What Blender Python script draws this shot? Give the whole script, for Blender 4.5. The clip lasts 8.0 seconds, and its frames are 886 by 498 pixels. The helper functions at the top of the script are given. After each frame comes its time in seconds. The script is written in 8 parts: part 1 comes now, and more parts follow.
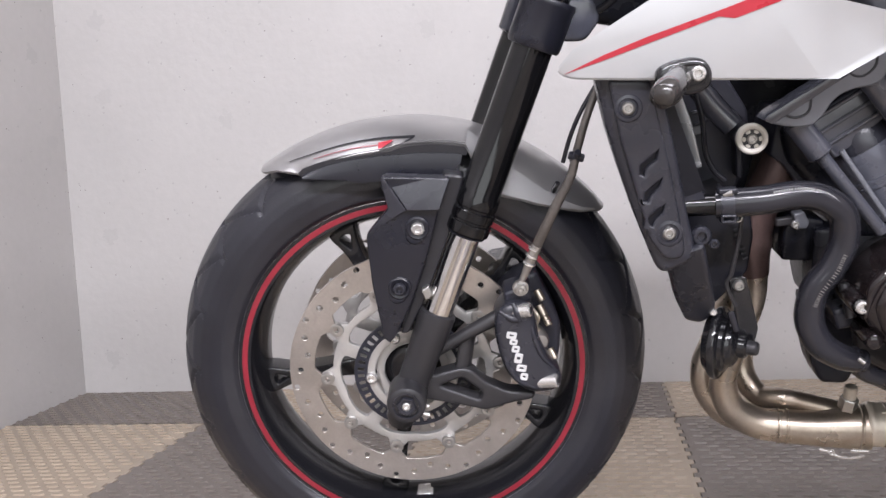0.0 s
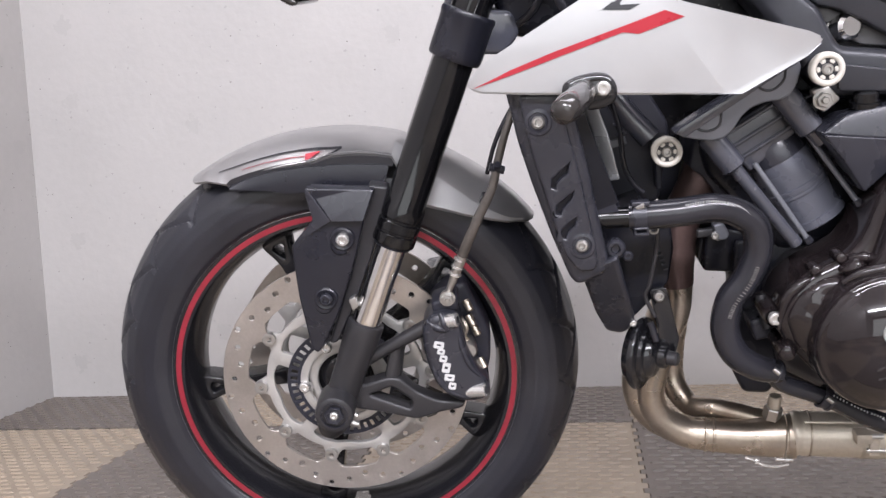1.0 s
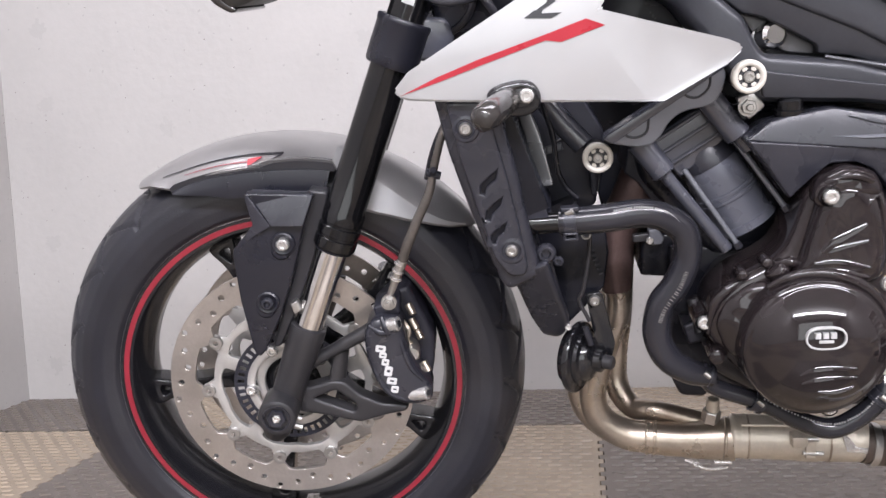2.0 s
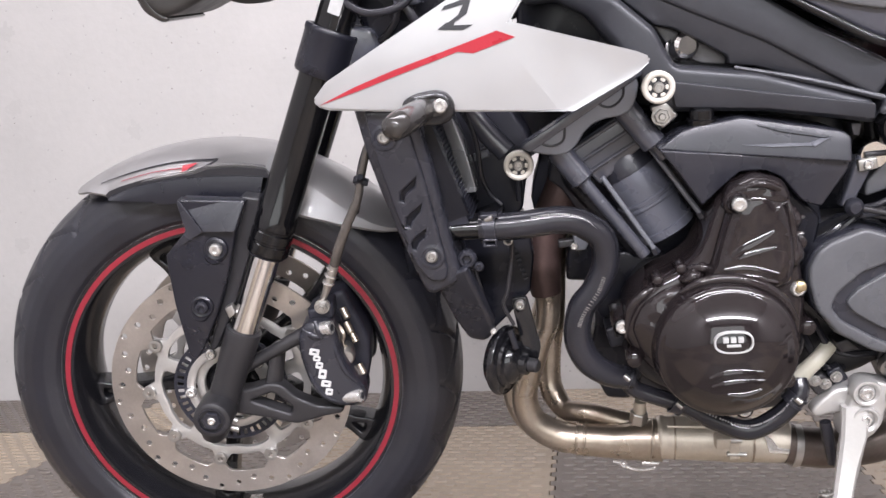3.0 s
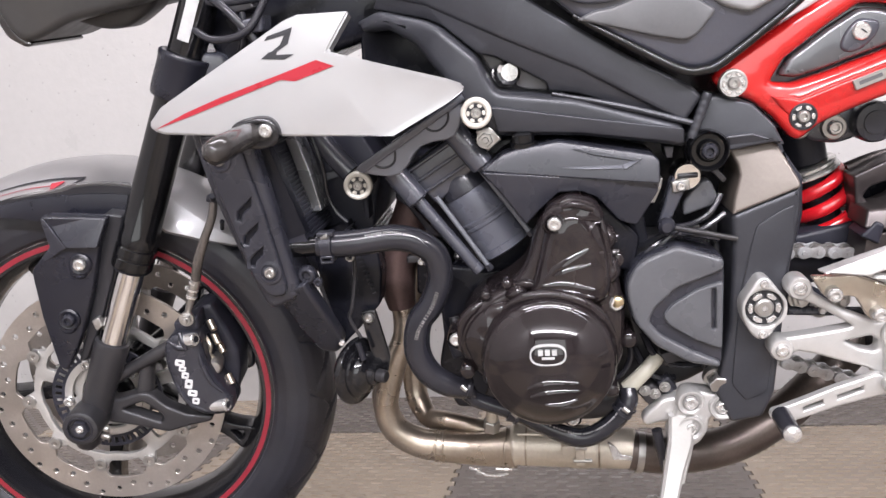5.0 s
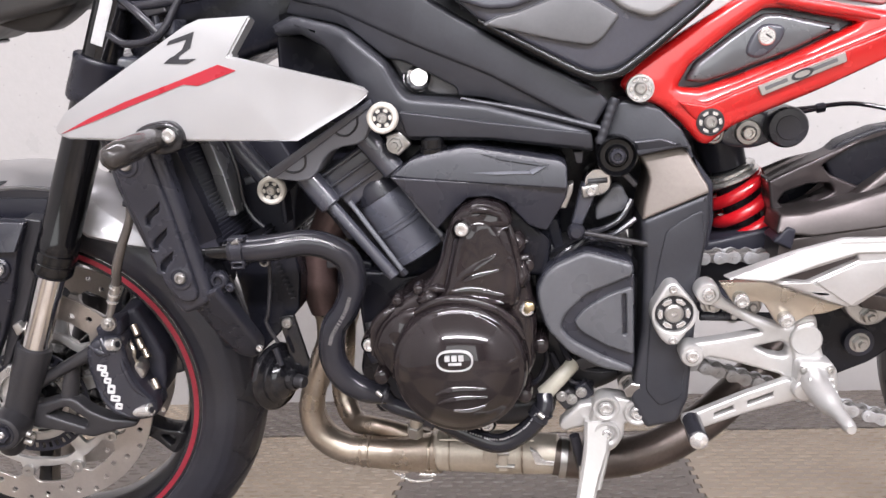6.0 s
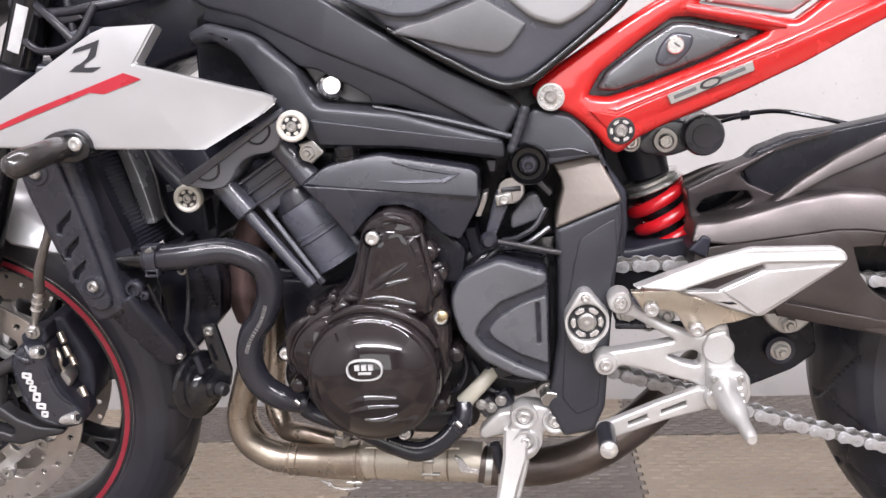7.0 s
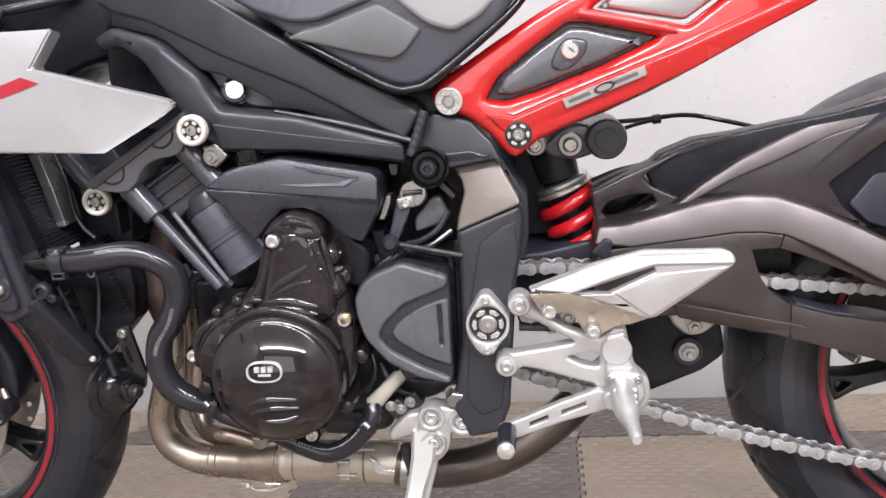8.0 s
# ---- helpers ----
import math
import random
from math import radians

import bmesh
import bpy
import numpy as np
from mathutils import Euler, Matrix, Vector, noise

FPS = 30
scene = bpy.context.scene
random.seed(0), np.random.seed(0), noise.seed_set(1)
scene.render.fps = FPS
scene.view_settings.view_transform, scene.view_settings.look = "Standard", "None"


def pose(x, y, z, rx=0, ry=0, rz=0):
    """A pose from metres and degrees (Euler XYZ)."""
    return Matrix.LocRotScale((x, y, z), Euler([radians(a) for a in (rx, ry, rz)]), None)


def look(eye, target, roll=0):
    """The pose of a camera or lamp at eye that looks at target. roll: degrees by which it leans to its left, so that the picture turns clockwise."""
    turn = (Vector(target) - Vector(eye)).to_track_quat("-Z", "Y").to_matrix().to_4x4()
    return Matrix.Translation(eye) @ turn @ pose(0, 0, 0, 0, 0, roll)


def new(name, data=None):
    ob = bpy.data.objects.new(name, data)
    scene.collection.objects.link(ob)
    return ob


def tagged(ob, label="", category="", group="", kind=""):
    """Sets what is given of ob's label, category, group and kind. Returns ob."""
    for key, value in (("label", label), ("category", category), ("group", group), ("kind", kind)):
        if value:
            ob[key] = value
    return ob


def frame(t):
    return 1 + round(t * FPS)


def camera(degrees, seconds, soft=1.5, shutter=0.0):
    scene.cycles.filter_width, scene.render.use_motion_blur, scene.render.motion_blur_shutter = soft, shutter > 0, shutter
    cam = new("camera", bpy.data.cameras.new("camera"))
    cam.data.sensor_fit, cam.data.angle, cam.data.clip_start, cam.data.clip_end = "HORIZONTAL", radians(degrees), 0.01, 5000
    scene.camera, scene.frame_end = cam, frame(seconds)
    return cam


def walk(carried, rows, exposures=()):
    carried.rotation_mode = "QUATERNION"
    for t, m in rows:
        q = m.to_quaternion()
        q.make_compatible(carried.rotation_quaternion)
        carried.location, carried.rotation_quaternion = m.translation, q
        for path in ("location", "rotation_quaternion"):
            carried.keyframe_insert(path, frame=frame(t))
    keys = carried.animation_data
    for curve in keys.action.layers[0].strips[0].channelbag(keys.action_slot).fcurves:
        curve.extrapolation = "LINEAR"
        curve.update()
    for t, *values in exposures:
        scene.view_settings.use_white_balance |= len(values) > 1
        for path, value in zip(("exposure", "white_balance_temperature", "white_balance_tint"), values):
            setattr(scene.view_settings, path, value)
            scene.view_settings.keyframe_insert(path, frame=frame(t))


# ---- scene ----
cam = camera(53.2, 8.0)
# seconds, x, y, z, yaw to the left, pitch up, roll to the left
ROWS = [
    (0.0, 0.2036, -1.1884, 0.5093, 7.96, -3.91, -3.25),
    (0.5, 0.2438, -1.1844, 0.5138, 7.85, -3.93, -3.19),
    (1.0, 0.2850, -1.1831, 0.5176, 7.75, -3.94, -3.24),
    (2.5, 0.3874, -1.1843, 0.5186, 7.52, -3.83, -3.18),
    (3.0, 0.4283, -1.1925, 0.5213, 7.25, -3.88, -3.18),
    (3.5, 0.4757, -1.2077, 0.5175, 7.12, -3.76, -3.15),
    (4.0, 0.5232, -1.2148, 0.5187, 7.02, -3.64, -3.13),
    (4.5, 0.5595, -1.2178, 0.5292, 6.91, -3.70, -3.14),
    (6.0, 0.6883, -1.2019, 0.5280, 6.55, -3.59, -3.09),
    (6.5, 0.7301, -1.1939, 0.5263, 6.32, -3.58, -3.06),
    (7.0, 0.7744, -1.1896, 0.5307, 6.31, -3.52, -3.06),
    (7.5, 0.8202, -1.1888, 0.5308, 6.15, -3.48, -3.08),
    (8.0, 0.8710, -1.1881, 0.5269, 5.93, -3.41, -3.09),
]
walk(cam, [(t, pose(x, y, z, 0, 0, yaw) @ pose(0, 0, 0, 90 + pitch) @ pose(0, 0, 0, 0, 0, roll)) for t, x, y, z, yaw, pitch, roll in ROWS],
     [(0, -0.03, 6480, 10), (1.0, 0.0, 6480, 10), (2.5, 0.09, 6540, 10), (4.5, 0.17, 6620, 10), (6.5, 0.15, 6620, 10), (8.0, 0.03, 6620, 10)])

# ---- light ----
world = bpy.data.worlds.new("world")
scene.world = world
world.use_nodes = True
world.node_tree.nodes["Background"].inputs[0].default_value = (0.9, 0.93, 1.0, 1)
world.node_tree.nodes["Background"].inputs[1].default_value = 0.3
scene.view_settings.exposure = 0.0


def area_lamp(name, at, target, wide, high, power, colour=(1, 1, 1)):
    lamp = bpy.data.lights.new(name, "AREA")
    lamp.shape, lamp.size, lamp.size_y, lamp.energy, lamp.color = "RECTANGLE", wide, high, power, colour
    ob = new(name, lamp)
    ob.matrix_world = look(at, target)
    return ob


# two ceiling light panels, and an added fill lamp behind the camera
area_lamp("ceiling_light", (1.5, -3.3, 2.46), (1.5, 0, 0.3), 5.0, 0.16, 246, (0.951, 0.932, 1.022))
area_lamp("ceiling_light", (0.7, -0.45, 2.52), (0.7, -0.45, 0), 3.0, 0.3, 40, (0.951, 0.932, 1.022))
area_lamp("front_fill_light", (0.9, -5.16, 1.1), (0.9, 0, 1.1), 4.0, 2.15, 66, (0.97, 0.985, 1.0))


# ---- materials ----
def surface(name, colour, rough=0.5, metal=0.0, vary=0.12, scale=14.0, fine=260.0, bump=0.03, coat=0.0, stain=None, amount=0.35, ior=1.5):
    """Principled surface with cloudy and grainy variation of colour and gloss, fine relief, and optional stains."""
    m = bpy.data.materials.new(name)
    m.use_nodes = True
    nt = m.node_tree
    p = nt.nodes["Principled BSDF"]
    p.inputs["Metallic"].default_value, p.inputs["Coat Weight"].default_value, p.inputs["IOR"].default_value = metal, coat, ior
    p.inputs["Coat Roughness"].default_value = 0.08
    co = nt.nodes.new("ShaderNodeTexCoord")

    def noise_node(size, detail):
        n = nt.nodes.new("ShaderNodeTexNoise")
        n.inputs["Scale"].default_value, n.inputs["Detail"].default_value = size, detail
        nt.links.new(co.outputs["Object"], n.inputs["Vector"])
        return n.outputs["Fac"]

    def ranged(fac, lo, hi, a=0.3, b=0.7):
        r = nt.nodes.new("ShaderNodeMapRange")
        r.inputs[1].default_value, r.inputs[2].default_value, r.inputs[3].default_value, r.inputs[4].default_value = a, b, lo, hi
        nt.links.new(fac, r.inputs[0])
        return r.outputs[0]

    def mixed(kind, fac, a, b):
        x = nt.nodes.new("ShaderNodeMix")
        x.data_type, x.blend_type = "RGBA", kind
        for socket, value in ((x.inputs[0], fac), (x.inputs[6], a), (x.inputs[7], b)):
            if isinstance(value, (int, float)):
                socket.default_value = value
            elif isinstance(value, tuple):
                socket.default_value = (*value, 1)
            else:
                nt.links.new(value, socket)
        return x.outputs[2]

    big, small = noise_node(scale, 4), noise_node(fine, 2)
    lo, hi = tuple(c * (1 - vary) for c in colour), tuple(min(1, c * (1 + vary)) for c in colour)
    tone = mixed("MIX", ranged(big, 0, 1), lo, hi)
    tone = mixed("MULTIPLY", 0.6, tone, mixed("MIX", ranged(small, 0, 1), (1 - vary,) * 3, (1,) * 3))
    if stain:
        tone = mixed("MIX", ranged(noise_node(scale * 0.45, 6), 0, amount, 0.5, 0.68), tone, stain)
    nt.links.new(tone, p.inputs["Base Color"])
    nt.links.new(ranged(noise_node(scale * 2.3, 5), max(0.02, rough * 0.82), min(1, rough * 1.2)), p.inputs["Roughness"])
    if bump:
        b = nt.nodes.new("ShaderNodeBump")
        b.inputs["Strength"].default_value, b.inputs["Distance"].default_value = bump, 0.002
        nt.links.new(small, b.inputs["Height"])
        nt.links.new(b.outputs[0], p.inputs["Normal"])
    return m


SATIN = surface("satin_black_plastic", (0.054, 0.0565, 0.0725), 0.24, bump=0.05, ior=1.7, stain=(0.05, 0.048, 0.05), amount=0.15)
DARK = surface("matt_black", (0.026, 0.0268, 0.038), 0.38, ior=1.4, stain=(0.018, 0.017, 0.019))
GLOSS = surface("gloss_black_tube", (0.005, 0.005, 0.006), 0.13, coat=0.0, bump=0.0)
COATED = surface("black_coated_metal", (0.030, 0.0305, 0.040), 0.28, 0.2, bump=0.06, stain=(0.045, 0.043, 0.045), amount=0.2)
CASTING = surface("grey_black_casting", (0.042, 0.041, 0.045), 0.34, 0.35, bump=0.07, fine=700, stain=(0.08, 0.074, 0.07), amount=0.3)
# bronze paint made paler: the ceiling lamp's reflection is in the colour
FRAMEP = surface("bronze_frame_lamp_sheen", (0.168, 0.145, 0.129), 0.36, 0.5, bump=0.05, coat=0.05)
SPARP = surface("graphite_spar_paint", (0.041, 0.0425, 0.0505), 0.36, 0.25, bump=0.05)
BRONZE = surface("bronze_grey_paint", (0.086, 0.0750, 0.0725), 0.39, 0.75, bump=0.04, coat=0.08)
RUBBER = surface("tyre_rubber", (0.0170, 0.0175, 0.0240), 0.34, ior=1.55, bump=0.14, fine=420, scale=22, stain=(0.044, 0.0445, 0.050), amount=0.30)
HOSE = surface("hose_rubber", (0.020, 0.020, 0.0255), 0.16, bump=0.05, fine=600, stain=(0.035, 0.033, 0.036), amount=0.2)
SILVER = surface("silver_paint", (0.43, 0.43, 0.436), 0.40, 0.4, vary=0.03, coat=0.6, fine=2500, bump=0.02)
GREYSIL = surface("satin_grey_silver_paint", (0.43, 0.424, 0.430), 0.35, 0.75, vary=0.05, coat=0.4, fine=2500)
RED = surface("red_metallic_paint", (0.54, 0.0105, 0.0105), 0.26, 0.25, vary=0.06, coat=0.9, fine=2000, bump=0.02)
REDFILM = surface("red_film", (0.40, 0.025, 0.04), 0.32, vary=0.05)
INK = surface("black_film", (0.02, 0.02, 0.024), 0.35, vary=0.05)
ALU = surface("satin_aluminium", (0.56, 0.555, 0.545), 0.36, 0.55, vary=0.07, bump=0.08, stain=(0.40, 0.37, 0.33), amount=0.35)
BRIGHT = surface("polished_aluminium", (0.70, 0.69, 0.675), 0.24, 0.75, vary=0.06, bump=0.03)
STEEL = surface("brushed_steel", (0.5, 0.49, 0.475), 0.32, 0.9, vary=0.1, bump=0.08, stain=(0.28, 0.25, 0.22), amount=0.4)
DISCM = surface("brake_disc_steel", (0.54, 0.50, 0.465), 0.34, 0.85, vary=0.12, bump=0.14, stain=(0.3, 0.26, 0.22), amount=0.45)
CHROME = surface("chrome", (0.72, 0.71, 0.7), 0.12, 1.0, vary=0.03, bump=0.0)
PIPE = surface("heat_tinted_steel", (0.43, 0.37, 0.305), 0.30, 0.85, vary=0.2, scale=16, bump=0.07, stain=(0.15, 0.095, 0.07), amount=0.75)
PIPEDARK = surface("browned_steel", (0.150, 0.098, 0.092), 0.38, 0.5, vary=0.25, scale=16, bump=0.08, stain=(0.06, 0.040, 0.038), amount=0.6)
TAILM = surface("burnt_brown_steel", (0.115, 0.092, 0.081), 0.36, 0.6, vary=0.3, scale=14, bump=0.1, stain=(0.035, 0.026, 0.023), amount=0.7)
CANM = surface("silencer_steel", (0.60, 0.545, 0.465), 0.40, 0.55, vary=0.16, scale=12, bump=0.10, stain=(0.26, 0.20, 0.145), amount=0.6)
GLOSSCASE = surface("lacquered_carbon_cover", (0.0185, 0.0142, 0.0152), 0.075, coat=0.1, vary=0.2, fine=38, bump=0.05)
WRINKLED = surface("wrinkled_lacquer", (0.0185, 0.0142, 0.0152), 0.08, coat=0.1, vary=0.2, fine=40, bump=0.22)
BOBBIN = surface("cream_plastic", (0.60, 0.57, 0.515), 0.45, vary=0.06, stain=(0.4, 0.36, 0.3))
CLEARWHITE = surface("yellowed_clear_hose", (0.43, 0.41, 0.34), 0.35, vary=0.1)
CHAINM = surface("waxed_chain_steel", (0.53, 0.535, 0.55), 0.42, 0.35, vary=0.25, scale=60, bump=0.2, stain=(0.2, 0.18, 0.16), amount=0.7)
GOLD = surface("gold_plating", (0.55, 0.44, 0.27), 0.3, 0.9)
SMOKED = surface("smoked_lens", (0.030, 0.027, 0.026), 0.14, coat=0.4, bump=0.0)
SPRINGR = surface("red_spring_paint", (0.6, 0.012, 0.02), 0.22, 0.0, coat=1.0, vary=0.06)
HEELM = surface("tan_anodised_plate", (0.55, 0.49, 0.41), 0.3, 0.8, vary=0.08, bump=0.05)
# grey for print, the window plate and the reflection on the knee panel
KNEE = surface("grey_sheen_and_print", (0.10, 0.10, 0.105), 0.36, bump=0.03)
HUGP = surface("dark_bronze_paint", (0.056, 0.047, 0.048), 0.33, 0.55, bump=0.04, coat=0.15)
PROTECT = surface("black_guard_plastic", (0.0255, 0.0263, 0.0350), 0.28, bump=0.05, ior=1.55)
SKIRTM = surface("blue_black_skirt", (0.011, 0.0115, 0.018), 0.3, bump=0.04)
LINEHOSE = surface("smoked_brake_line", (0.16, 0.145, 0.135), 0.22, 0.4, vary=0.15, scale=80)
CARRIER = surface("pale_anodised_carrier", (0.60, 0.59, 0.575), 0.34, 0.6, vary=0.08, bump=0.06)
BRUSHED = surface("brushed_heel_plate", (0.52, 0.51, 0.505), 0.34, 0.55, vary=0.07, bump=0.06, stain=(0.40, 0.385, 0.37), amount=0.35)
RIMBLACK = surface("gloss_black_rim", (0.011, 0.011, 0.0135), 0.2, bump=0.02, coat=0.2)
RIMRED = surface("rim_tape_red", (0.27, 0.02, 0.035), 0.34, vary=0.1)
SMOKESIL = surface("smoke_silver_paint", (0.115, 0.117, 0.125), 0.26, 0.5, vary=0.05, coat=0.4, fine=2500)
LINKDARK = surface("oiled_inner_link", (0.26, 0.25, 0.24), 0.35, 0.6, vary=0.2, scale=60)
SPROCK = surface("smoke_grey_cover", (0.096, 0.0985, 0.108), 0.30, bump=0.04)
# pale film for the badge and for the reflection painted on the fork
PALEFILM = surface("badge_and_reflection_white", (0.5, 0.5, 0.5), 0.45, vary=0.12, scale=60)
WHITEP = surface("white_print", (0.62, 0.62, 0.62), 0.5, vary=0.04)
HEAD = surface("headlamp_shell", (0.028, 0.027, 0.027), 0.45, stain=(0.06, 0.055, 0.05))
# near-black for dull parts, and for shade painted into recesses
VOID = surface("dull_black_recess_shade", (0.0100, 0.0104, 0.0150), 0.26, bump=0.05, ior=1.35)
BRACKETM = surface("grey_cast_bracket", (0.160, 0.166, 0.188), 0.34, 0.2, bump=0.06, fine=700)
HORNM = surface("gloss_black_horn", (0.010, 0.010, 0.012), 0.14, bump=0.0, coat=0.3)
STARTERM = surface("blue_grey_starter_paint", (0.108, 0.113, 0.140), 0.28, 0.15, bump=0.06, fine=700)
SHROUDM = surface("bright_shroud_metal", (0.36, 0.365, 0.38), 0.26, 0.6, vary=0.05, coat=0.3, fine=2500)
TANKSIL = surface("tank_silver_paint", (0.27, 0.268, 0.272), 0.42, 0.35, vary=0.04, coat=0.2, fine=2500)

from mathutils.bvhtree import BVHTree
from mathutils.geometry import delaunay_2d_cdt
from mathutils import noise

# ---- modelling helpers: bike places are (x back from the front axle, s out to its left side, u up along its own plane) ----
LEAN, STEER, RAKE = 10.16, 6.62, 23.9
STEERED = Matrix.Translation((0, 0, 0.3)) @ Matrix.Rotation(radians(STEER), 4, Vector((math.sin(radians(RAKE)), 0, math.cos(radians(RAKE))))) @ Matrix.Translation((0, 0, -0.3))
STILL = Matrix()


def V(x, s, u):
    return Vector((x, -s, u))


bike = new("motorcycle")
bike.rotation_euler = (radians(LEAN), 0, 0)
tagged(bike, "silver, black and red naked motorcycle leaning on its side stand", "motorcycle")


def mesh_of(name, bm, material, m=STILL, angle=38):
    bmesh.ops.recalc_face_normals(bm, faces=bm.faces)
    bm.transform(m)
    me = bpy.data.meshes.new(name)
    bm.to_mesh(me)
    bm.free()
    me.materials.append(material)
    me.polygons.foreach_set("use_smooth", [True] * len(me.polygons))
    me.set_sharp_from_angle(angle=radians(angle))
    return me


def part(name, bm, material, parent, label="", m=STILL, angle=38):
    ob = new(name, mesh_of(name, bm, material, m, angle))
    ob.parent = parent
    return tagged(ob, label)


def again(name, me, parent, m, label=""):
    ob = new(name, me)
    ob.parent, ob.matrix_local = parent, m
    return tagged(ob, label)


def joined(*bms):
    out = bmesh.new()
    for b in bms:
        me = bpy.data.meshes.new("piece")
        b.to_mesh(me)
        b.free()
        out.from_mesh(me)
        bpy.data.meshes.remove(me)
    return out


def rounded(outline, r=0.006, n=3):
    """The outline with each corner turned into a small arc."""
    out, k = [], len(outline)
    for i in range(k):
        a, b, c = (Vector(outline[j % k]) for j in (i - 1, i, i + 1))
        da, dc = a - b, c - b
        cut_a, cut_c = min(r, da.length * 0.45), min(r, dc.length * 0.45)
        p, q = b + da.normalized() * cut_a, b + dc.normalized() * cut_c
        for j in range(n + 1):
            t = j / n
            out.append(tuple((1 - t) ** 2 * p + 2 * t * (1 - t) * b + t * t * q))
    return out


def circle(x, u, r, n=20, start=0.0):
    return [(x + r * math.cos(start + math.tau * i / n), u + r * math.sin(start + math.tau * i / n)) for i in range(n)]


def edge_profile(r, n=3):
    """Insets and rises of a quarter-round edge."""
    steps = [(r * (1 - math.cos(math.pi / 2 * i / n)), r * math.sin(math.pi / 2 * i / n)) for i in range(n + 1)]
    return [(b[0] - a[0], b[1] - a[1]) for a, b in zip(steps, steps[1:])]


def turned(loop, left=True):
    """The loop ordered to run anticlockwise (left) or clockwise."""
    area = sum(p[0] * q[1] - q[0] * p[1] for p, q in zip(loop, loop[1:] + loop[:1]))
    return list(loop) if (area > 0) == left else list(loop)[::-1]


def pulled_in(loop, d):
    """The loop moved by d to its left, with mitred corners of limited length."""
    out, k = [], len(loop)
    for i in range(k):
        a, b, c = (Vector(loop[j % k]) for j in (i - 1, i, i + 1))
        e, f = (b - a), (c - b)
        e, f = (e.normalized() if e.length > 1e-9 else f.normalized()), (f.normalized() if f.length > 1e-9 else e.normalized())
        m = Vector((-e.y - f.y, e.x + f.x))
        m = m / max(0.5, 1 + e.dot(f)) if m.length > 1e-6 else Vector((-e.y, e.x))
        out.append((b.x + m.x * d, b.y + m.y * d))
    return out


def capped(bm, loops):
    """Closes flat rings of vertices, the first the outer edge and the rest its holes."""
    flat = [v for ring in loops for v in ring]
    edges, start = [], 0
    for ring in loops:
        n = len(ring)
        edges += [(start + k, start + (k + 1) % n) for k in range(n)]
        start += n
    places, _, faces, origins, _, _ = delaunay_2d_cdt([Vector((v.co.x, v.co.z)) for v in flat], edges, [], 0, 1e-7)
    verts = [flat[o[0]] if o else bm.verts.new((p.x, flat[0].co.y, p.y)) for p, o in zip(places, origins)]
    sides = np.array([[*flat[a].co.xz, *flat[b].co.xz] for a, b in edges])
    for f in faces:
        cx, cz = sum(places[k].x for k in f) / len(f), sum(places[k].y for k in f) / len(f)
        over = (sides[:, 1] > cz) != (sides[:, 3] > cz)
        a = sides[over]
        if np.count_nonzero(a[:, 0] + (cz - a[:, 1]) / (a[:, 3] - a[:, 1]) * (a[:, 2] - a[:, 0]) > cx) % 2 == 0:
            continue
        tri = [verts[k] for k in f]
        if len(set(tri)) == len(tri) and bm.faces.get(tri) is None:
            bm.faces.new(tri)


def plate(outline, s0, s1, r=0.003, holes=(), n=3, cant=(0, 0), centre=None):
    """A plate with quarter-round outer edges between two side offsets; cant tilts its outer face along x and u."""
    bm = bmesh.new()
    rounding = edge_profile(r, n) if r else []
    loops = [turned(list(outline))] + [turned(list(h), False) for h in holes]
    levels = [(0.0, s0), (0.0, s1 - sum(d for _, d in rounding))]
    for thick, depth in rounding:
        levels.append((levels[-1][0] + thick, levels[-1][1] + depth))
    last, first = [], []
    for loop in loops:
        rings = []
        for inset, s in levels:
            pts = pulled_in(loop, inset) if inset else loop
            rings.append([bm.verts.new(V(x, s, u)) for x, u in pts])
        k = len(loop)
        for p, q in zip(rings, rings[1:]):
            for i in range(k):
                bm.faces.new((p[i], p[(i + 1) % k], q[(i + 1) % k], q[i]))
        first.append(rings[0])
        last.append(rings[-1])
    for group in (first, last):
        capped(bm, group)
    if cant != (0, 0):
        cx, cu = centre or (sum(p[0] for p in outline) / len(outline), sum(p[1] for p in outline) / len(outline))
        for v in bm.verts:
            v.co.y -= (v.co.x - cx) * cant[0] + (v.co.z - cu) * cant[1]
    return bm


def pillow(outline, s0, s1, bulge, n=7, cant=(0, 0), power=1.0, uneven=0.0):
    """A cushion: a wall from s0 to s1 and a top that swells by bulge to its middle, its skin drawn uneven."""
    bm = bmesh.new()
    cx, cu = sum(p[0] for p in outline) / len(outline), sum(p[1] for p in outline) / len(outline)
    rings = [[bm.verts.new(V(x, s0, u)) for x, u in outline]]
    for i in range(n):
        k, h = math.cos(math.pi / 2 * i / n) ** power, math.sin(math.pi / 2 * i / n)
        rings.append([bm.verts.new(V(cx + (x - cx) * k, s1 + bulge * h, cu + (u - cu) * k)) for x, u in outline])
    k = len(outline)
    for p, q in zip(rings, rings[1:]):
        for i in range(k):
            bm.faces.new((p[i], p[(i + 1) % k], q[(i + 1) % k], q[i]))
    top = bm.verts.new(V(cx, s1 + bulge, cu))
    for i in range(k):
        bm.faces.new((rings[-1][i], rings[-1][(i + 1) % k], top))
    for v in bm.verts:
        v.co.y -= (v.co.x - cx) * cant[0] + (v.co.z - cu) * cant[1]
        if uneven and v.co.y < -s1 + 0.001:
            v.co.y += uneven * noise.noise((v.co.x * 62, 3.1, v.co.z * 62)) + 0.4 * uneven * noise.noise((v.co.x * 150, 7.7, v.co.z * 150))
    return bm


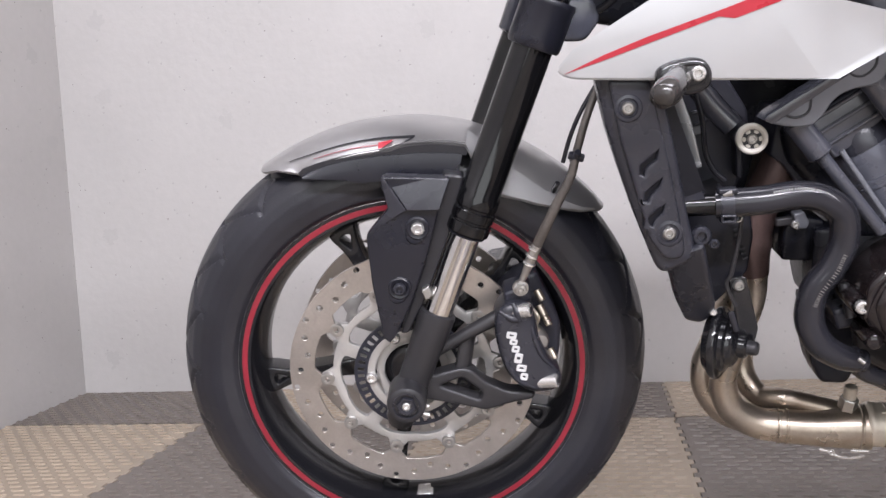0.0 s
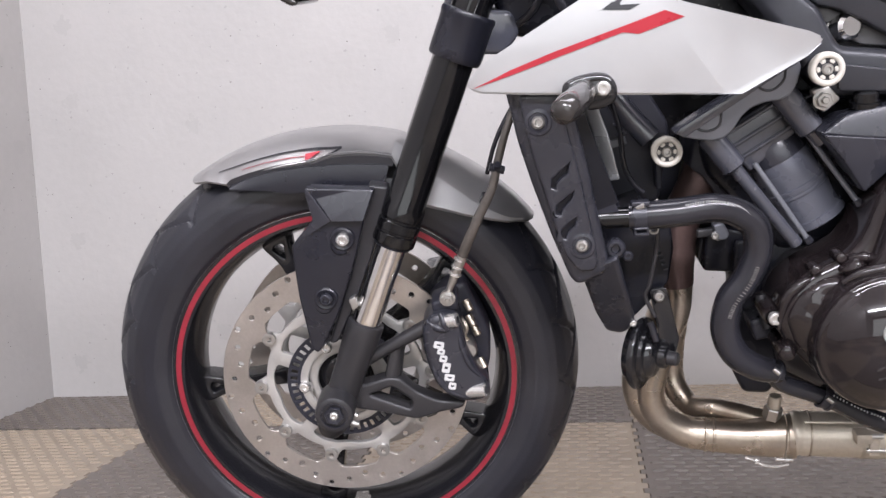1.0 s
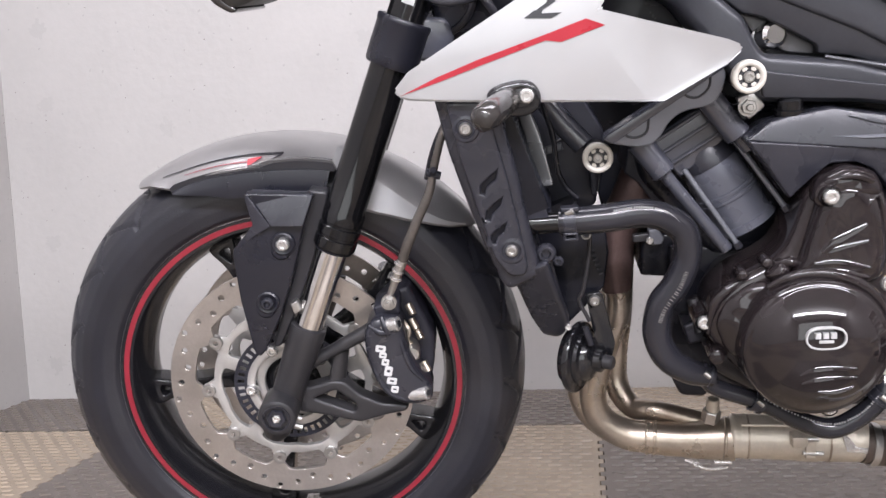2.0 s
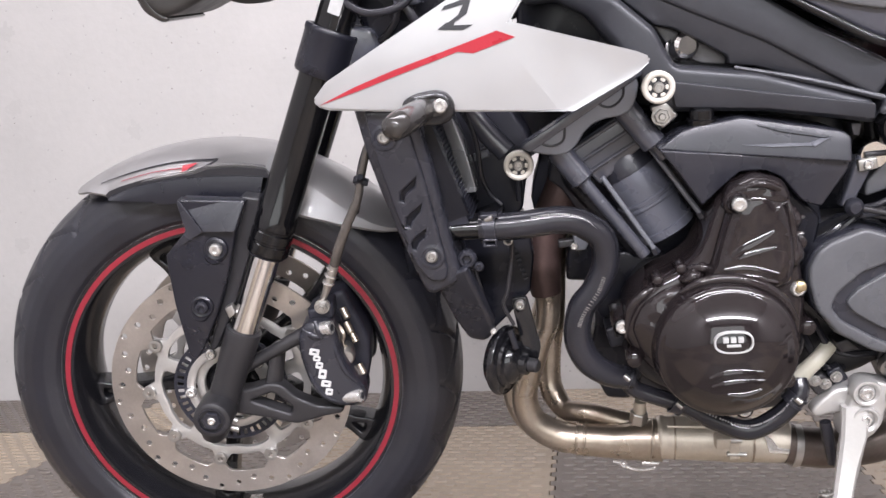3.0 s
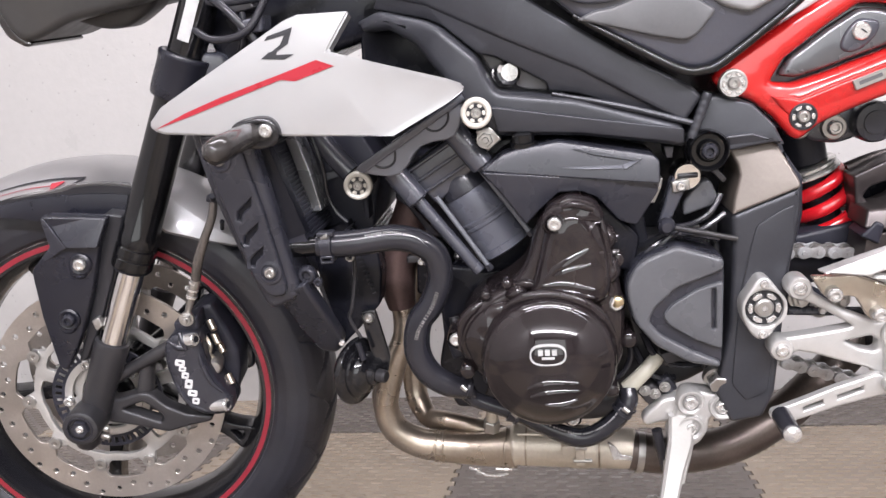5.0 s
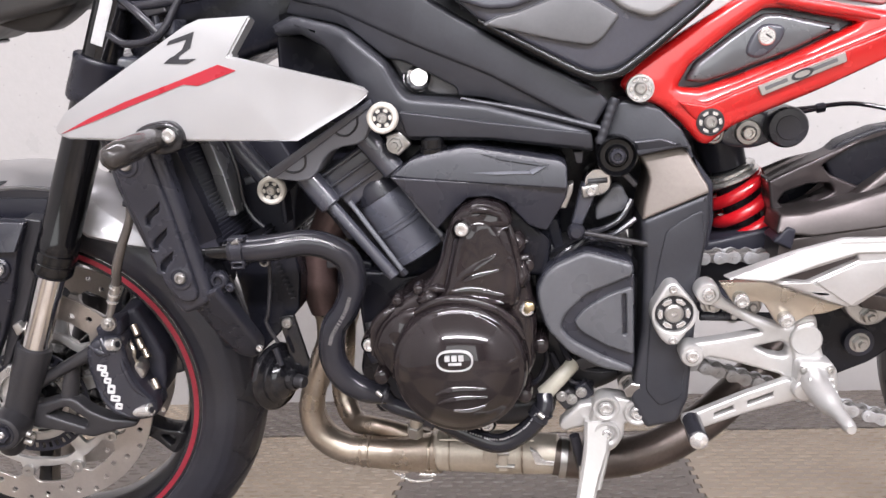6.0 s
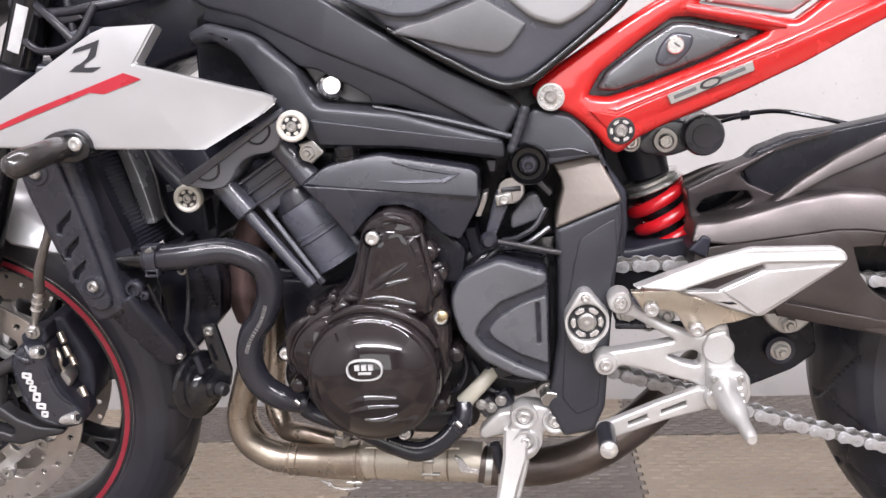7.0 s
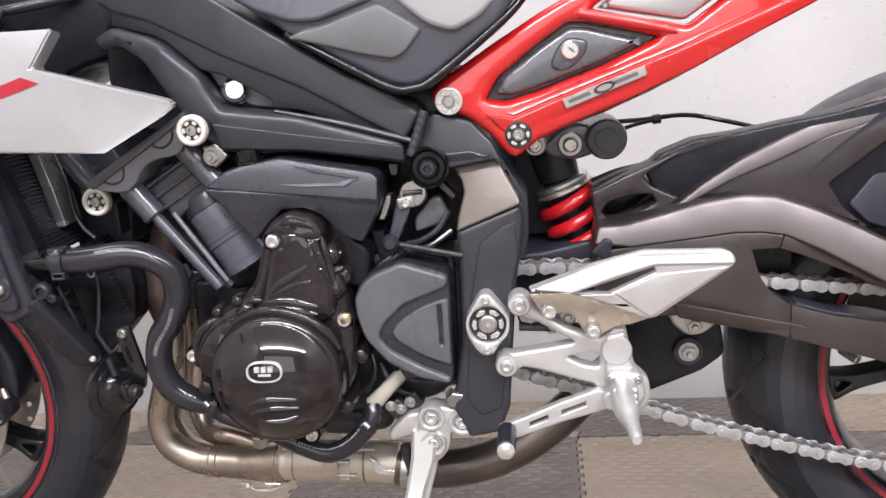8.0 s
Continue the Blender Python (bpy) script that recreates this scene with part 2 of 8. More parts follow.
def smooth_path(pts, n=6):
    pts = [Vector(p) for p in pts]
    if len(pts) < 3:
        return pts
    ext = [2 * pts[0] - pts[1], *pts, 2 * pts[-1] - pts[-2]]
    out = []
    for i in range(1, len(ext) - 2):
        a, b, c, d = ext[i - 1:i + 3]
        for j in range(n):
            t = j / n
            out.append(0.5 * (2 * b + (c - a) * t + (2 * a - 5 * b + 4 * c - d) * t * t + (3 * b - a - 3 * c + d) * t ** 3))
    return [*out, pts[-1]]


def tube(pts, radius, seg=14, n=6, flat=1.0):
    """A swept pipe through places (x, s, u); radius may be a list along the given points."""
    given = [V(*p) for p in pts]
    path = smooth_path(given, n)
    if isinstance(radius, (int, float)):
        radii = [radius] * len(path)
    else:
        radii = [float(np.interp(i / (len(path) - 1) * (len(radius) - 1), range(len(radius)), radius)) for i in range(len(path))]
    bm, rings = bmesh.new(), []
    ahead = (path[1] - path[0]).normalized()
    side = ahead.orthogonal().normalized()
    for i, p in enumerate(path):
        nxt = (path[min(i + 1, len(path) - 1)] - path[max(i - 1, 0)]).normalized()
        side = (side - nxt * side.dot(nxt)).normalized()
        up = nxt.cross(side)
        rings.append([bm.verts.new(p + (side * math.cos(math.tau * k / seg) + up * math.sin(math.tau * k / seg) * flat) * radii[i]) for k in range(seg)])
    for a, b in zip(rings, rings[1:]):
        for k in range(seg):
            bm.faces.new((a[k], a[(k + 1) % seg], b[(k + 1) % seg], b[k]))
    bm.faces.new(rings[0])
    bm.faces.new(rings[-1])
    return bm


def lathe(profile, at, axis, seg=32, closed=False):
    """Turns (radius, height) pairs about the axis through at; both in bike places."""
    o, w = V(*at), V(*axis).normalized()
    a = w.orthogonal().normalized()
    b = w.cross(a)
    bm, rings = bmesh.new(), []
    for r, h in profile:
        if r < 1e-5:
            rings.append([bm.verts.new(o + w * h)])
        else:
            rings.append([bm.verts.new(o + w * h + (a * math.cos(math.tau * k / seg) + b * math.sin(math.tau * k / seg)) * r) for k in range(seg)])
    pairs = list(zip(rings, rings[1:])) + ([(rings[-1], rings[0])] if closed else [])
    for p, q in pairs:
        for k in range(seg):
            k2 = (k + 1) % seg
            if len(p) == 1 and len(q) > 1:
                bm.faces.new((p[0], q[k], q[k2]))
            elif len(q) == 1 and len(p) > 1:
                bm.faces.new((p[k], p[k2], q[0]))
            elif len(p) > 1:
                bm.faces.new((p[k], p[k2], q[k2], q[k]))
    return bm


def rod(p, q, r, bevel=0.15, seg=20):
    """A turned rod with chamfered ends."""
    d = V(*q) - V(*p)
    length, c = d.length, r * bevel
    return lathe([(0, 0), (r - c, 0), (r, c), (r, length - c), (r - c, length), (0, length)], p, (d.x, -d.y, d.z), seg)


def bolt_head(r=0.008, h=0.005, seg=18):
    """A button head with a hexagon socket, its seat at the origin, facing out to the side."""
    bm = lathe([(0, -0.002), (r, -0.002), (r, h * 0.35), (r * 0.9, h * 0.75), (r * 0.7, h), (r * 0.48, h)], (0, 0, 0), (0, 1, 0), seg)
    socket = lathe([(r * 0.48, h), (r * 0.4, h * 0.35), (0, h * 0.35)], (0, 0, 0), (0, 1, 0), 6)
    return joined(bm, socket)


def hex_nut(r=0.009, h=0.007, bore=0.5):
    bm = lathe([(0, 0), (r * 0.95, 0), (r, h * 0.1), (r, h * 0.85), (r * 0.88, h), (r * bore, h), (r * bore, h * 1.5), (r * bore * 0.8, h * 1.7), (0, h * 1.7)], (0, 0, 0), (0, 1, 0), 6)
    washer = lathe([(0, -0.0015), (r * 1.25, -0.0015), (r * 1.25, 0.0005), (0, 0.0005)], (0, 0, 0), (0, 1, 0), 20)
    return joined(bm, washer)


BOLT_ME = mesh_of("bolt", bolt_head(), BRIGHT)
NUT_ME = mesh_of("nut", hex_nut(), STEEL, angle=25)
DARKBOLT_ME = mesh_of("bolt", bolt_head(), COATED)
STEELBOLT_ME = mesh_of("bolt", bolt_head(), STEEL)


def bolt(parent, x, s, u, r=0.008, me=None, m=STILL, name="bolt", tilt=0.0):
    k = r / 0.008
    return again(name, me or BOLT_ME, parent, m @ Matrix.Translation(V(x, s, u)) @ Matrix.Rotation(tilt, 4, "Y") @ Matrix.Scale(k, 4))


def between(t, a, b):
    return tuple(p + (q - p) * t for p, q in zip(a, b))

# ---- the workshop: plastered walls, ceiling, added opening for the fill lamp, sub-floor ----
def wall_paint(name, colour):
    """Old white paint on plaster: soft clouds, trowel relief, scuffs and sparse dark specks."""
    m = surface(name, colour, 0.62, vary=0.05, scale=2.2, fine=48, bump=0.4, stain=(colour[0] * 0.84, colour[1] * 0.83, colour[2] * 0.82), amount=0.3)
    nt = m.node_tree
    p = nt.nodes["Principled BSDF"]
    co = nt.nodes.new("ShaderNodeTexCoord")
    base = p.inputs["Base Color"].links[0].from_socket
    axes = nt.nodes.new("ShaderNodeSeparateXYZ")
    along = nt.nodes.new("ShaderNodeMath")
    flat = nt.nodes.new("ShaderNodeCombineXYZ")
    nt.links.new(co.outputs["Object"], axes.inputs[0])
    nt.links.new(axes.outputs[0], along.inputs[0])
    nt.links.new(axes.outputs[1], along.inputs[1])
    nt.links.new(along.outputs[0], flat.inputs[0])
    nt.links.new(axes.outputs[2], flat.inputs[1])
    for scale, width, keep, tone, wobble in ((3.4, 0.075, 0.5, tuple(c * 0.93 for c in colour) + (1,), 0.05), (22.0, 0.055, 0.74, tuple(c * 0.82 for c in colour) + (1,), 0.012), (13.0, 0.022, 0.80, (0.20, 0.18, 0.17, 1), 0.006), (31.0, 0.030, 0.955, (0.12, 0.11, 0.1, 1), 0.004)):
        cells = nt.nodes.new("ShaderNodeTexVoronoi")
        cells.voronoi_dimensions = "2D"
        cells.inputs["Scale"].default_value = scale
        bend = nt.nodes.new("ShaderNodeTexNoise")
        bend.inputs["Scale"].default_value = 70
        add = nt.nodes.new("ShaderNodeVectorMath")
        add.operation = "MULTIPLY_ADD"
        add.inputs[1].default_value = (wobble,) * 3
        nt.links.new(co.outputs["Object"], bend.inputs["Vector"])
        nt.links.new(bend.outputs["Color"], add.inputs[0])
        nt.links.new(flat.outputs[0], add.inputs[2])
        nt.links.new(add.outputs[0], cells.inputs["Vector"])
        near = nt.nodes.new("ShaderNodeMath")
        near.operation = "LESS_THAN"
        near.inputs[1].default_value = width
        nt.links.new(cells.outputs["Distance"], near.inputs[0])
        part_of = nt.nodes.new("ShaderNodeSeparateColor")
        nt.links.new(cells.outputs["Color"], part_of.inputs[0])
        pick = nt.nodes.new("ShaderNodeMath")
        pick.operation = "GREATER_THAN"
        pick.inputs[1].default_value = keep
        nt.links.new(part_of.outputs[0], pick.inputs[0])
        both = nt.nodes.new("ShaderNodeMath")
        both.operation = "MULTIPLY"
        nt.links.new(near.outputs[0], both.inputs[0])
        nt.links.new(pick.outputs[0], both.inputs[1])
        mix = nt.nodes.new("ShaderNodeMix")
        mix.data_type = "RGBA"
        nt.links.new(both.outputs[0], mix.inputs[0])
        nt.links.new(base, mix.inputs[6])
        mix.inputs[7].default_value = tone
        base = mix.outputs[2]
    nt.links.new(base, p.inputs["Base Color"])
    return m


PLASTER = wall_paint("white_wall_paint", (0.440, 0.426, 0.415))
CEILING = surface("ceiling_paint", (0.75, 0.74, 0.73), 0.7, vary=0.04, scale=3, fine=60, bump=0.1)
SCREED = surface("dark_screed", (0.05, 0.046, 0.043), 0.8, vary=0.2, scale=8)


def slab(name, lo, hi, material, label):
    bm = bmesh.new()
    bmesh.ops.create_cube(bm, size=1)
    for v in bm.verts:
        v.co = [(a + b) / 2 + c * (b - a) for a, b, c in zip(lo, hi, v.co)]
    return tagged(new(name, mesh_of(name, bm, material)), label, kind="structure")


X0, X1, Y0, Y1, TOP = -1.133, 4.2, -5.2, 1.042, 2.6
wall_back = slab("wall_back", (X0 - 0.2, 0, 0), (X1 + 0.2, 0.2, TOP), PLASTER, "white painted plaster wall with scuffs and specks")
wall_back.matrix_world = Matrix.Translation((0, Y1, -0.01)) @ Matrix.Rotation(-0.0265, 4, "Z")
wall_left = slab("wall_left", (-0.2, -6.5, 0), (0, 0.02, TOP), PLASTER, "white painted plaster wall in shade")
wall_left.matrix_world = Matrix.Translation((X0, Y1 + 0.03, -0.01)) @ Matrix.Rotation(-0.0265, 4, "Z")
slab("wall_right", (X1, Y0 - 0.2, -0.01), (X1 + 0.2, Y1 + 0.2, TOP), PLASTER, "white painted plaster wall")
# the unseen wall behind the camera, with an opening made for the fill lamp
front_wall = bmesh.new()
for lo, hi in (((X0 - 0.4, Y0 - 0.2, -0.01), (-1.1, Y0, TOP)), ((2.9, Y0 - 0.2, -0.01), (X1, Y0, TOP)), ((-1.1, Y0 - 0.2, 2.2), (2.9, Y0, TOP))):
    cube = bmesh.ops.create_cube(front_wall, size=1)["verts"]
    for v in cube:
        v.co = [(a + b) / 2 + c * (b - a) for a, b, c in zip(lo, hi, v.co)]
tagged(new("wall_front", mesh_of("wall_front", front_wall, PLASTER)), "unseen white painted wall with an opening added for the fill lamp", kind="structure")
slab("ceiling", (X0 - 0.4, Y0 - 0.2, TOP), (X1 + 0.2, Y1 + 0.3, TOP + 0.1), CEILING, "plain white workshop ceiling")
slab("floor", (X0 - 0.4, Y0 - 0.2, -0.13), (X1 + 0.2, Y1 + 0.3, -0.0085), SCREED, "dark screed under interlocking checkered floor tiles")

# ---- the motorcycle: front wheel ----




def tyre_mesh(x, r, section, width, grooves):
    """A tyre turned from a half section (radius, side offset), with slanted grooves pressed into the tread."""
    half = [section[0]]
    for a, b in zip(section, section[1:]):
        half += [between((i + 1) / 5, a, b) for i in range(5)]
    full = half + [(p, -q) for p, q in half[-2::-1]]
    seg, bm, rings = 840, bmesh.new(), []
    for k in range(seg):
        th = math.tau * k / seg
        ring = []
        for p, q in full:
            w = abs(q) / width
            ph = (th * grooves / math.tau + (0 if q > 0 else 0.5) + 1.15 * w * w) % 1.0
            dip = 0.0
            if 0.10 < w < 0.82 and p > 0.262:
                dip = 0.0040 * min(1.0, 2.2 * max(0.0, 1 - abs(ph - 0.5) / 0.07))
            ph2 = (th * grooves / math.tau + (0.45 if q > 0 else 0.95) - 0.8 * w) % 1.0
            if 0.45 < w < 0.9 and p > 0.262:
                dip = max(dip, 0.0036 * min(1.0, 2.2 * max(0.0, 1 - abs(ph2 - 0.5) / 0.06)))
            rad = p - dip
            ring.append(bm.verts.new(V(x + rad * math.cos(th), q, r + rad * math.sin(th))))
        rings.append(ring)
    for i in range(seg):
        a, b = rings[i], rings[(i + 1) % seg]
        for j in range(len(a) - 1):
            bm.faces.new((a[j], a[j + 1], b[j + 1], b[j]))
    return bm


FRONT_TYRE = [(0.219, 0.050), (0.226, 0.0565), (0.240, 0.0605), (0.254, 0.0600), (0.266, 0.0565), (0.278, 0.0490), (0.2885, 0.0370), (0.2958, 0.0210), (0.2992, 0.0080), (0.300, 0.0)]
REAR_TYRE = [(0.219, 0.062), (0.226, 0.0740), (0.240, 0.0850), (0.254, 0.0900), (0.268, 0.0890), (0.283, 0.0790), (0.2985, 0.0590), (0.3085, 0.0330), (0.3130, 0.0120), (0.314, 0.0)]


def rim_mesh(x, r, half):
    """The barrel of a cast rim with its lips."""
    side = [(0.2205, half), (0.2225, half - 0.003), (0.2185, half - 0.006), (0.205, half - 0.012), (0.2, 0.012), (0.2, -0.012), (0.205, -half + 0.012), (0.2185, -half + 0.006), (0.2225, -half + 0.003), (0.2205, -half),
            (0.2055, -half - 0.0005), (0.2025, -half + 0.004), (0.197, -half + 0.02), (0.192, -0.014), (0.192, 0.014), (0.197, half - 0.02), (0.2025, half - 0.004), (0.2055, half + 0.0005)]
    return lathe(side, (x, 0, r), (0, 1, 0), 160, closed=True)


def spoke_mesh(x, r, deg, hub, reach=0.1965, half=0.016):
    """One cast spoke that forks at the rim round a small three-cornered pocket."""
    a = radians(deg)
    ca, sa = math.cos(a), math.sin(a)
    at = lambda p, q: (x + p * ca - q * sa, r + p * sa + q * ca)
    out = [at(hub, -0.015), at(0.12, -0.008), at(0.165, -0.010), at(reach, -0.021), at(reach, 0.021), at(0.165, 0.010), at(0.12, 0.008), at(hub, 0.015)]
    pocket = [at(0.166, 0), at(0.184, -0.0075), at(0.187, 0), at(0.184, 0.0075)]
    return plate(rounded(out, 0.012), -half, half, 0.003, holes=[rounded(pocket, 0.003)])


def wheel(name, x, r, half, tyre_section, tyre_width, grooves, spin, hub, hub_half, m, label):
    rim = part(name, joined(rim_mesh(x, r, half), lathe([(0, hub_half), (hub * 0.5, hub_half), (hub * 0.62, hub_half - 0.004), (hub * 0.8, hub_half - 0.012), (hub, 0.02), (hub, -0.02), (hub * 0.8, -hub_half + 0.012), (hub * 0.62, -hub_half + 0.004), (hub * 0.5, -hub_half), (0, -hub_half)], (x, 0, r), (0, 1, 0), 48)), RIMBLACK, bike, label, m)
    part("tyre", tyre_mesh(x, r, tyre_section, tyre_width, grooves), RUBBER, rim, "worn black road tyre with slanted grooves", m, 28)
    for k in range(5):
        part("spoke", spoke_mesh(x, r, spin + 72 * k, hub - 0.006), RIMBLACK, rim, m=m)
    for sign in (1, -1):
        edge = half * sign
        stripe = lathe([(0.2092, edge), (0.2092, edge + 0.0011 * sign), (0.2158, edge + 0.0011 * sign), (0.2158, edge)], (x, 0, r), (0, 1, 0), 160, closed=True)
        part("rim_stripe", stripe, RIMRED, rim, "red rim stripe", m)
        pin = lathe([(0.2205, edge - 0.001 * sign), (0.2205, edge + 0.0012 * sign), (0.2225, edge + 0.0004 * sign), (0.2222, edge - 0.002 * sign)], (x, 0, r), (0, 1, 0), 160, closed=True)
        part("rim_lip", pin, STEEL, rim, "bare metal rim lip", m)
    return rim


front_wheel = wheel("front_wheel", 0, 0.3, 0.0505, FRONT_TYRE, 0.0605, 22, 41, 0.05, 0.048, STEERED, "black cast front wheel with red rim stripe")
# balance weight on the rim
part("balance_weight", plate(rounded([(-0.014, 0.1085), (0.008, 0.108), (0.008, 0.1062), (-0.014, 0.1067)], 0.002), 0.005, 0.03, 0.001), BRIGHT, front_wheel, "stick-on balance weight", STEERED)


def disc_set(x, u, side, m):
    """A drilled floating disc with its carrier and ten buttons."""
    turn = radians(1.5)
    inner = []
    for k in range(240):
        th = math.tau * k / 240
        near = abs(((math.degrees(th) - 1.5 + 18) % 36) - 18)
        inner.append((x + (0.1235 - 0.016 * max(0.0, 1 - near / 7.0)) * math.cos(th), u + (0.1235 - 0.016 * max(0.0, 1 - near / 7.0)) * math.sin(th)))
    holes = [inner]
    for k in range(40):
        rr, th = (0.1490, 0.1415, 0.1335, 0.1415)[k % 4], turn + math.tau * (k + 0.3) / 40
        holes.append(circle(x + rr * math.cos(th), u + rr * math.sin(th), 0.0038, 10))
    s0, s1 = sorted((0.0515 * side, 0.0560 * side))
    disc = part("brake_disc", plate(circle(x, u, 0.155, 160), s0, s1, 0.0004, holes=holes, n=1), DISCM, front_wheel, "drilled steel brake disc with light rust bloom", m)
    outer = []
    for k in range(240):
        th = math.tau * k / 240
        near = abs(((math.degrees(th) - 1.5 + 18) % 36) - 18)
        rr = 0.1155 if near < 3.2 else 0.1155 - (0.1155 - 0.1010) * min(1, (near - 3.2) / 4.4) ** 0.7
        outer.append((x + rr * math.cos(th), u + rr * math.sin(th)))
    windows = []
    for k in range(5):
        mid = turn + math.tau * (k + 0.66) / 5
        ring_pts = [(0.0495, -0.44), (0.0495, 0.44)], [(0.089, 0.53), (0.0925, 0.36), (0.0915, 0.15), (0.089, 0.0), (0.0915, -0.15), (0.0925, -0.36), (0.089, -0.53)]
        windows.append(rounded([(x + p * math.cos(mid + q), u + p * math.sin(mid + q)) for p, q in ring_pts[0] + ring_pts[1]], 0.005, 3))
    c0, c1 = sorted((0.046 * side, 0.0525 * side))
    part("disc_carrier", plate(outer, c0, c1, 0.0012, holes=[circle(x, u, 0.036, 48), *windows], n=2), CARRIER, front_wheel, "spoked aluminium disc carrier", m)
    button = lathe([(0.003, 0.0), (0.003, 0.0065), (0.0055, 0.0072), (0.0082, 0.0066), (0.0088, 0.0045), (0.0088, 0.0)], (0, 0, 0), (0, side, 0), 18)
    me = mesh_of("disc_button", button, STEEL)
    for k in range(10):
        th = turn + math.tau * k / 10
        again("disc_button", me, front_wheel, m @ Matrix.Translation(V(x + 0.109 * math.cos(th), 0.0505 * side, u + 0.109 * math.sin(th))))
    return disc


disc_set(0, 0.3, 1, STEERED)
disc_set(0, 0.3, -1, STEERED)
slots = []
for k in range(44):
    th = math.tau * k / 44
    slots.append([(p * math.cos(th + q), 0.3 + p * math.sin(th + q)) for p, q in ((0.061, -0.04), (0.0695, -0.034), (0.0695, 0.034), (0.061, 0.04))])
part("sensor_ring", plate(circle(0, 0.3, 0.0735, 88), 0.058, 0.0605, 0.0003, holes=[circle(0, 0.3, 0.057, 60), *slots], n=1), DARK, front_wheel, "slotted wheel speed sensor ring", STEERED)
part("sensor_ring_carrier", plate(circle(0, 0.3, 0.0575, 60), 0.055, 0.0600, 0.001, holes=[circle(0, 0.3, 0.047, 48)], n=2), CARRIER, front_wheel, "", STEERED)
for k in range(5):
    th = radians(183 + 72 * k)
    bolt(front_wheel, 0.052 * math.cos(th), 0.0615, 0.3 + 0.052 * math.sin(th), 0.0075, m=STEERED)

# ---- fork ----
FORK_X, FORK_U, FORK_S = 0.061, 0.443, 0.105
FORK_DIR = Vector((0.43, 0, 1)).normalized()


def on_fork(u, s):
    return (FORK_X + 0.43 * (u - FORK_U), s, u)


def along_fork(profile, s, seg=40):
    """Turns (radius, height u) pairs about the fork leg's axis."""
    k = math.hypot(0.43, 1)
    return lathe([(r, (u - FORK_U) * k) for r, u in profile], on_fork(FORK_U, s), (0.43, 0, 1), seg)


def fork_leg(s, side):
    leg = part("fork_leg", along_fork([(0, 0.489), (0.0215, 0.489), (0.0245, 0.4905), (0.0250, 0.4925), (0.0250, 0.5020), (0.0236, 0.5030), (0.0236, 0.5050), (0.0248, 0.5060), (0.0248, 0.5150), (0.0230, 0.5165), (0.0230, 0.5185), (0.0243, 0.5195), (0.0243, 0.5310), (0.0228, 0.5330),
                                       (0.0228, 0.62), (0.0226, 0.70), (0.0215, 0.745), (0.0212, 0.86), (0, 0.86)], s), GLOSS, bike, "gloss black upside-down fork leg", STEERED)
    part("stanchion", along_fork([(0, 0.380), (0.0172, 0.380), (0.0172, 0.4895), (0, 0.4895)], s), CHROME, leg, "polished steel stanchion", STEERED)
    part("dust_seal", along_fork([(0.0173, 0.4865), (0.0215, 0.4868), (0.0222, 0.4885), (0.0173, 0.4893)], s), DARK, leg, "", STEERED)
    casting = part("axle_casting", along_fork([(0, 0.252), (0.012, 0.2535), (0.0175, 0.262), (0.0195, 0.285), (0.0192, 0.315), (0.0195, 0.340), (0.0208, 0.362), (0.0216, 0.382), (0.0219, 0.392), (0.0213, 0.3955), (0.0176, 0.397), (0.0176, 0.39), (0, 0.39)], s), CASTING, leg, "rough cast axle clamp", STEERED)
    return leg


left_leg = fork_leg(FORK_S, 1)


def on_tube(u0, u1, a0, a1, r):
    """A thin film round part of the fork tube, by heights u and degrees from its outer side."""
    bm = bmesh.new()
    w, side_v = FORK_DIR, Vector((0, -1, 0))
    across = w.cross(side_v)
    rows = []
    for i in range(9):
        p = V(*on_fork(u0 + (u1 - u0) * i / 8, FORK_S))
        rows.append([bm.verts.new(p + (side_v * math.cos(radians(a)) + across * math.sin(radians(a))) * r) for a in [a0 + (a1 - a0) * k / 6 for k in range(7)]])
    for a, b in zip(rows, rows[1:]):
        for k in range(6):
            bm.faces.new((a[k], a[k + 1], b[k + 1], b[k]))
    out = bmesh.ops.extrude_face_region(bm, geom=list(bm.faces))
    bmesh.ops.translate(bm, verts=[g for g in out["geom"] if isinstance(g, bmesh.types.BMVert)], vec=(0, 0.0006, 0))
    return bm


# upper end of the tube's bright streak, laid on as a pale film
part("fork_reflection", on_tube(0.752, 0.80, -24, 12, 0.0222), PALEFILM, left_leg, "grey-white film painted as a reflection on the tube", STEERED)
right_leg = fork_leg(-FORK_S, -1)
part("axle_boss", lathe([(0, 0.0), (0.0225, 0.0), (0.0232, 0.004), (0.0232, 0.040), (0.0218, 0.0445), (0.0195, 0.046), (0.0165, 0.046), (0.0155, 0.043), (0, 0.043)], (-0.004, 0.102, 0.2975), (0, 1, 0), 36), CASTING, left_leg, "", STEERED)
axle_ring = lathe([(0.0065, 0.0435), (0.0065, 0.0465), (0.0080, 0.0475), (0.0110, 0.0475), (0.0120, 0.0460), (0.0120, 0.0400)], (-0.004, 0.102, 0.2975), (0, 1, 0), 6)
part("axle_nut", axle_ring, COATED, left_leg, "black axle end", STEERED)
part("axle_rim", lathe([(0.0145, 0.0445), (0.0148, 0.0468), (0.0162, 0.0468), (0.0166, 0.0445)], (-0.004, 0.102, 0.2975), (0, 1, 0), 36), COATED, left_leg, "black worn boss rim", STEERED)
bolt(left_leg, -0.004, 0.1465, 0.2975, 0.0055, m=STEERED)
part("axle", rod((-0.002, -0.13, 0.299), (-0.002, 0.12, 0.299), 0.011), STEEL, left_leg, "", STEERED)
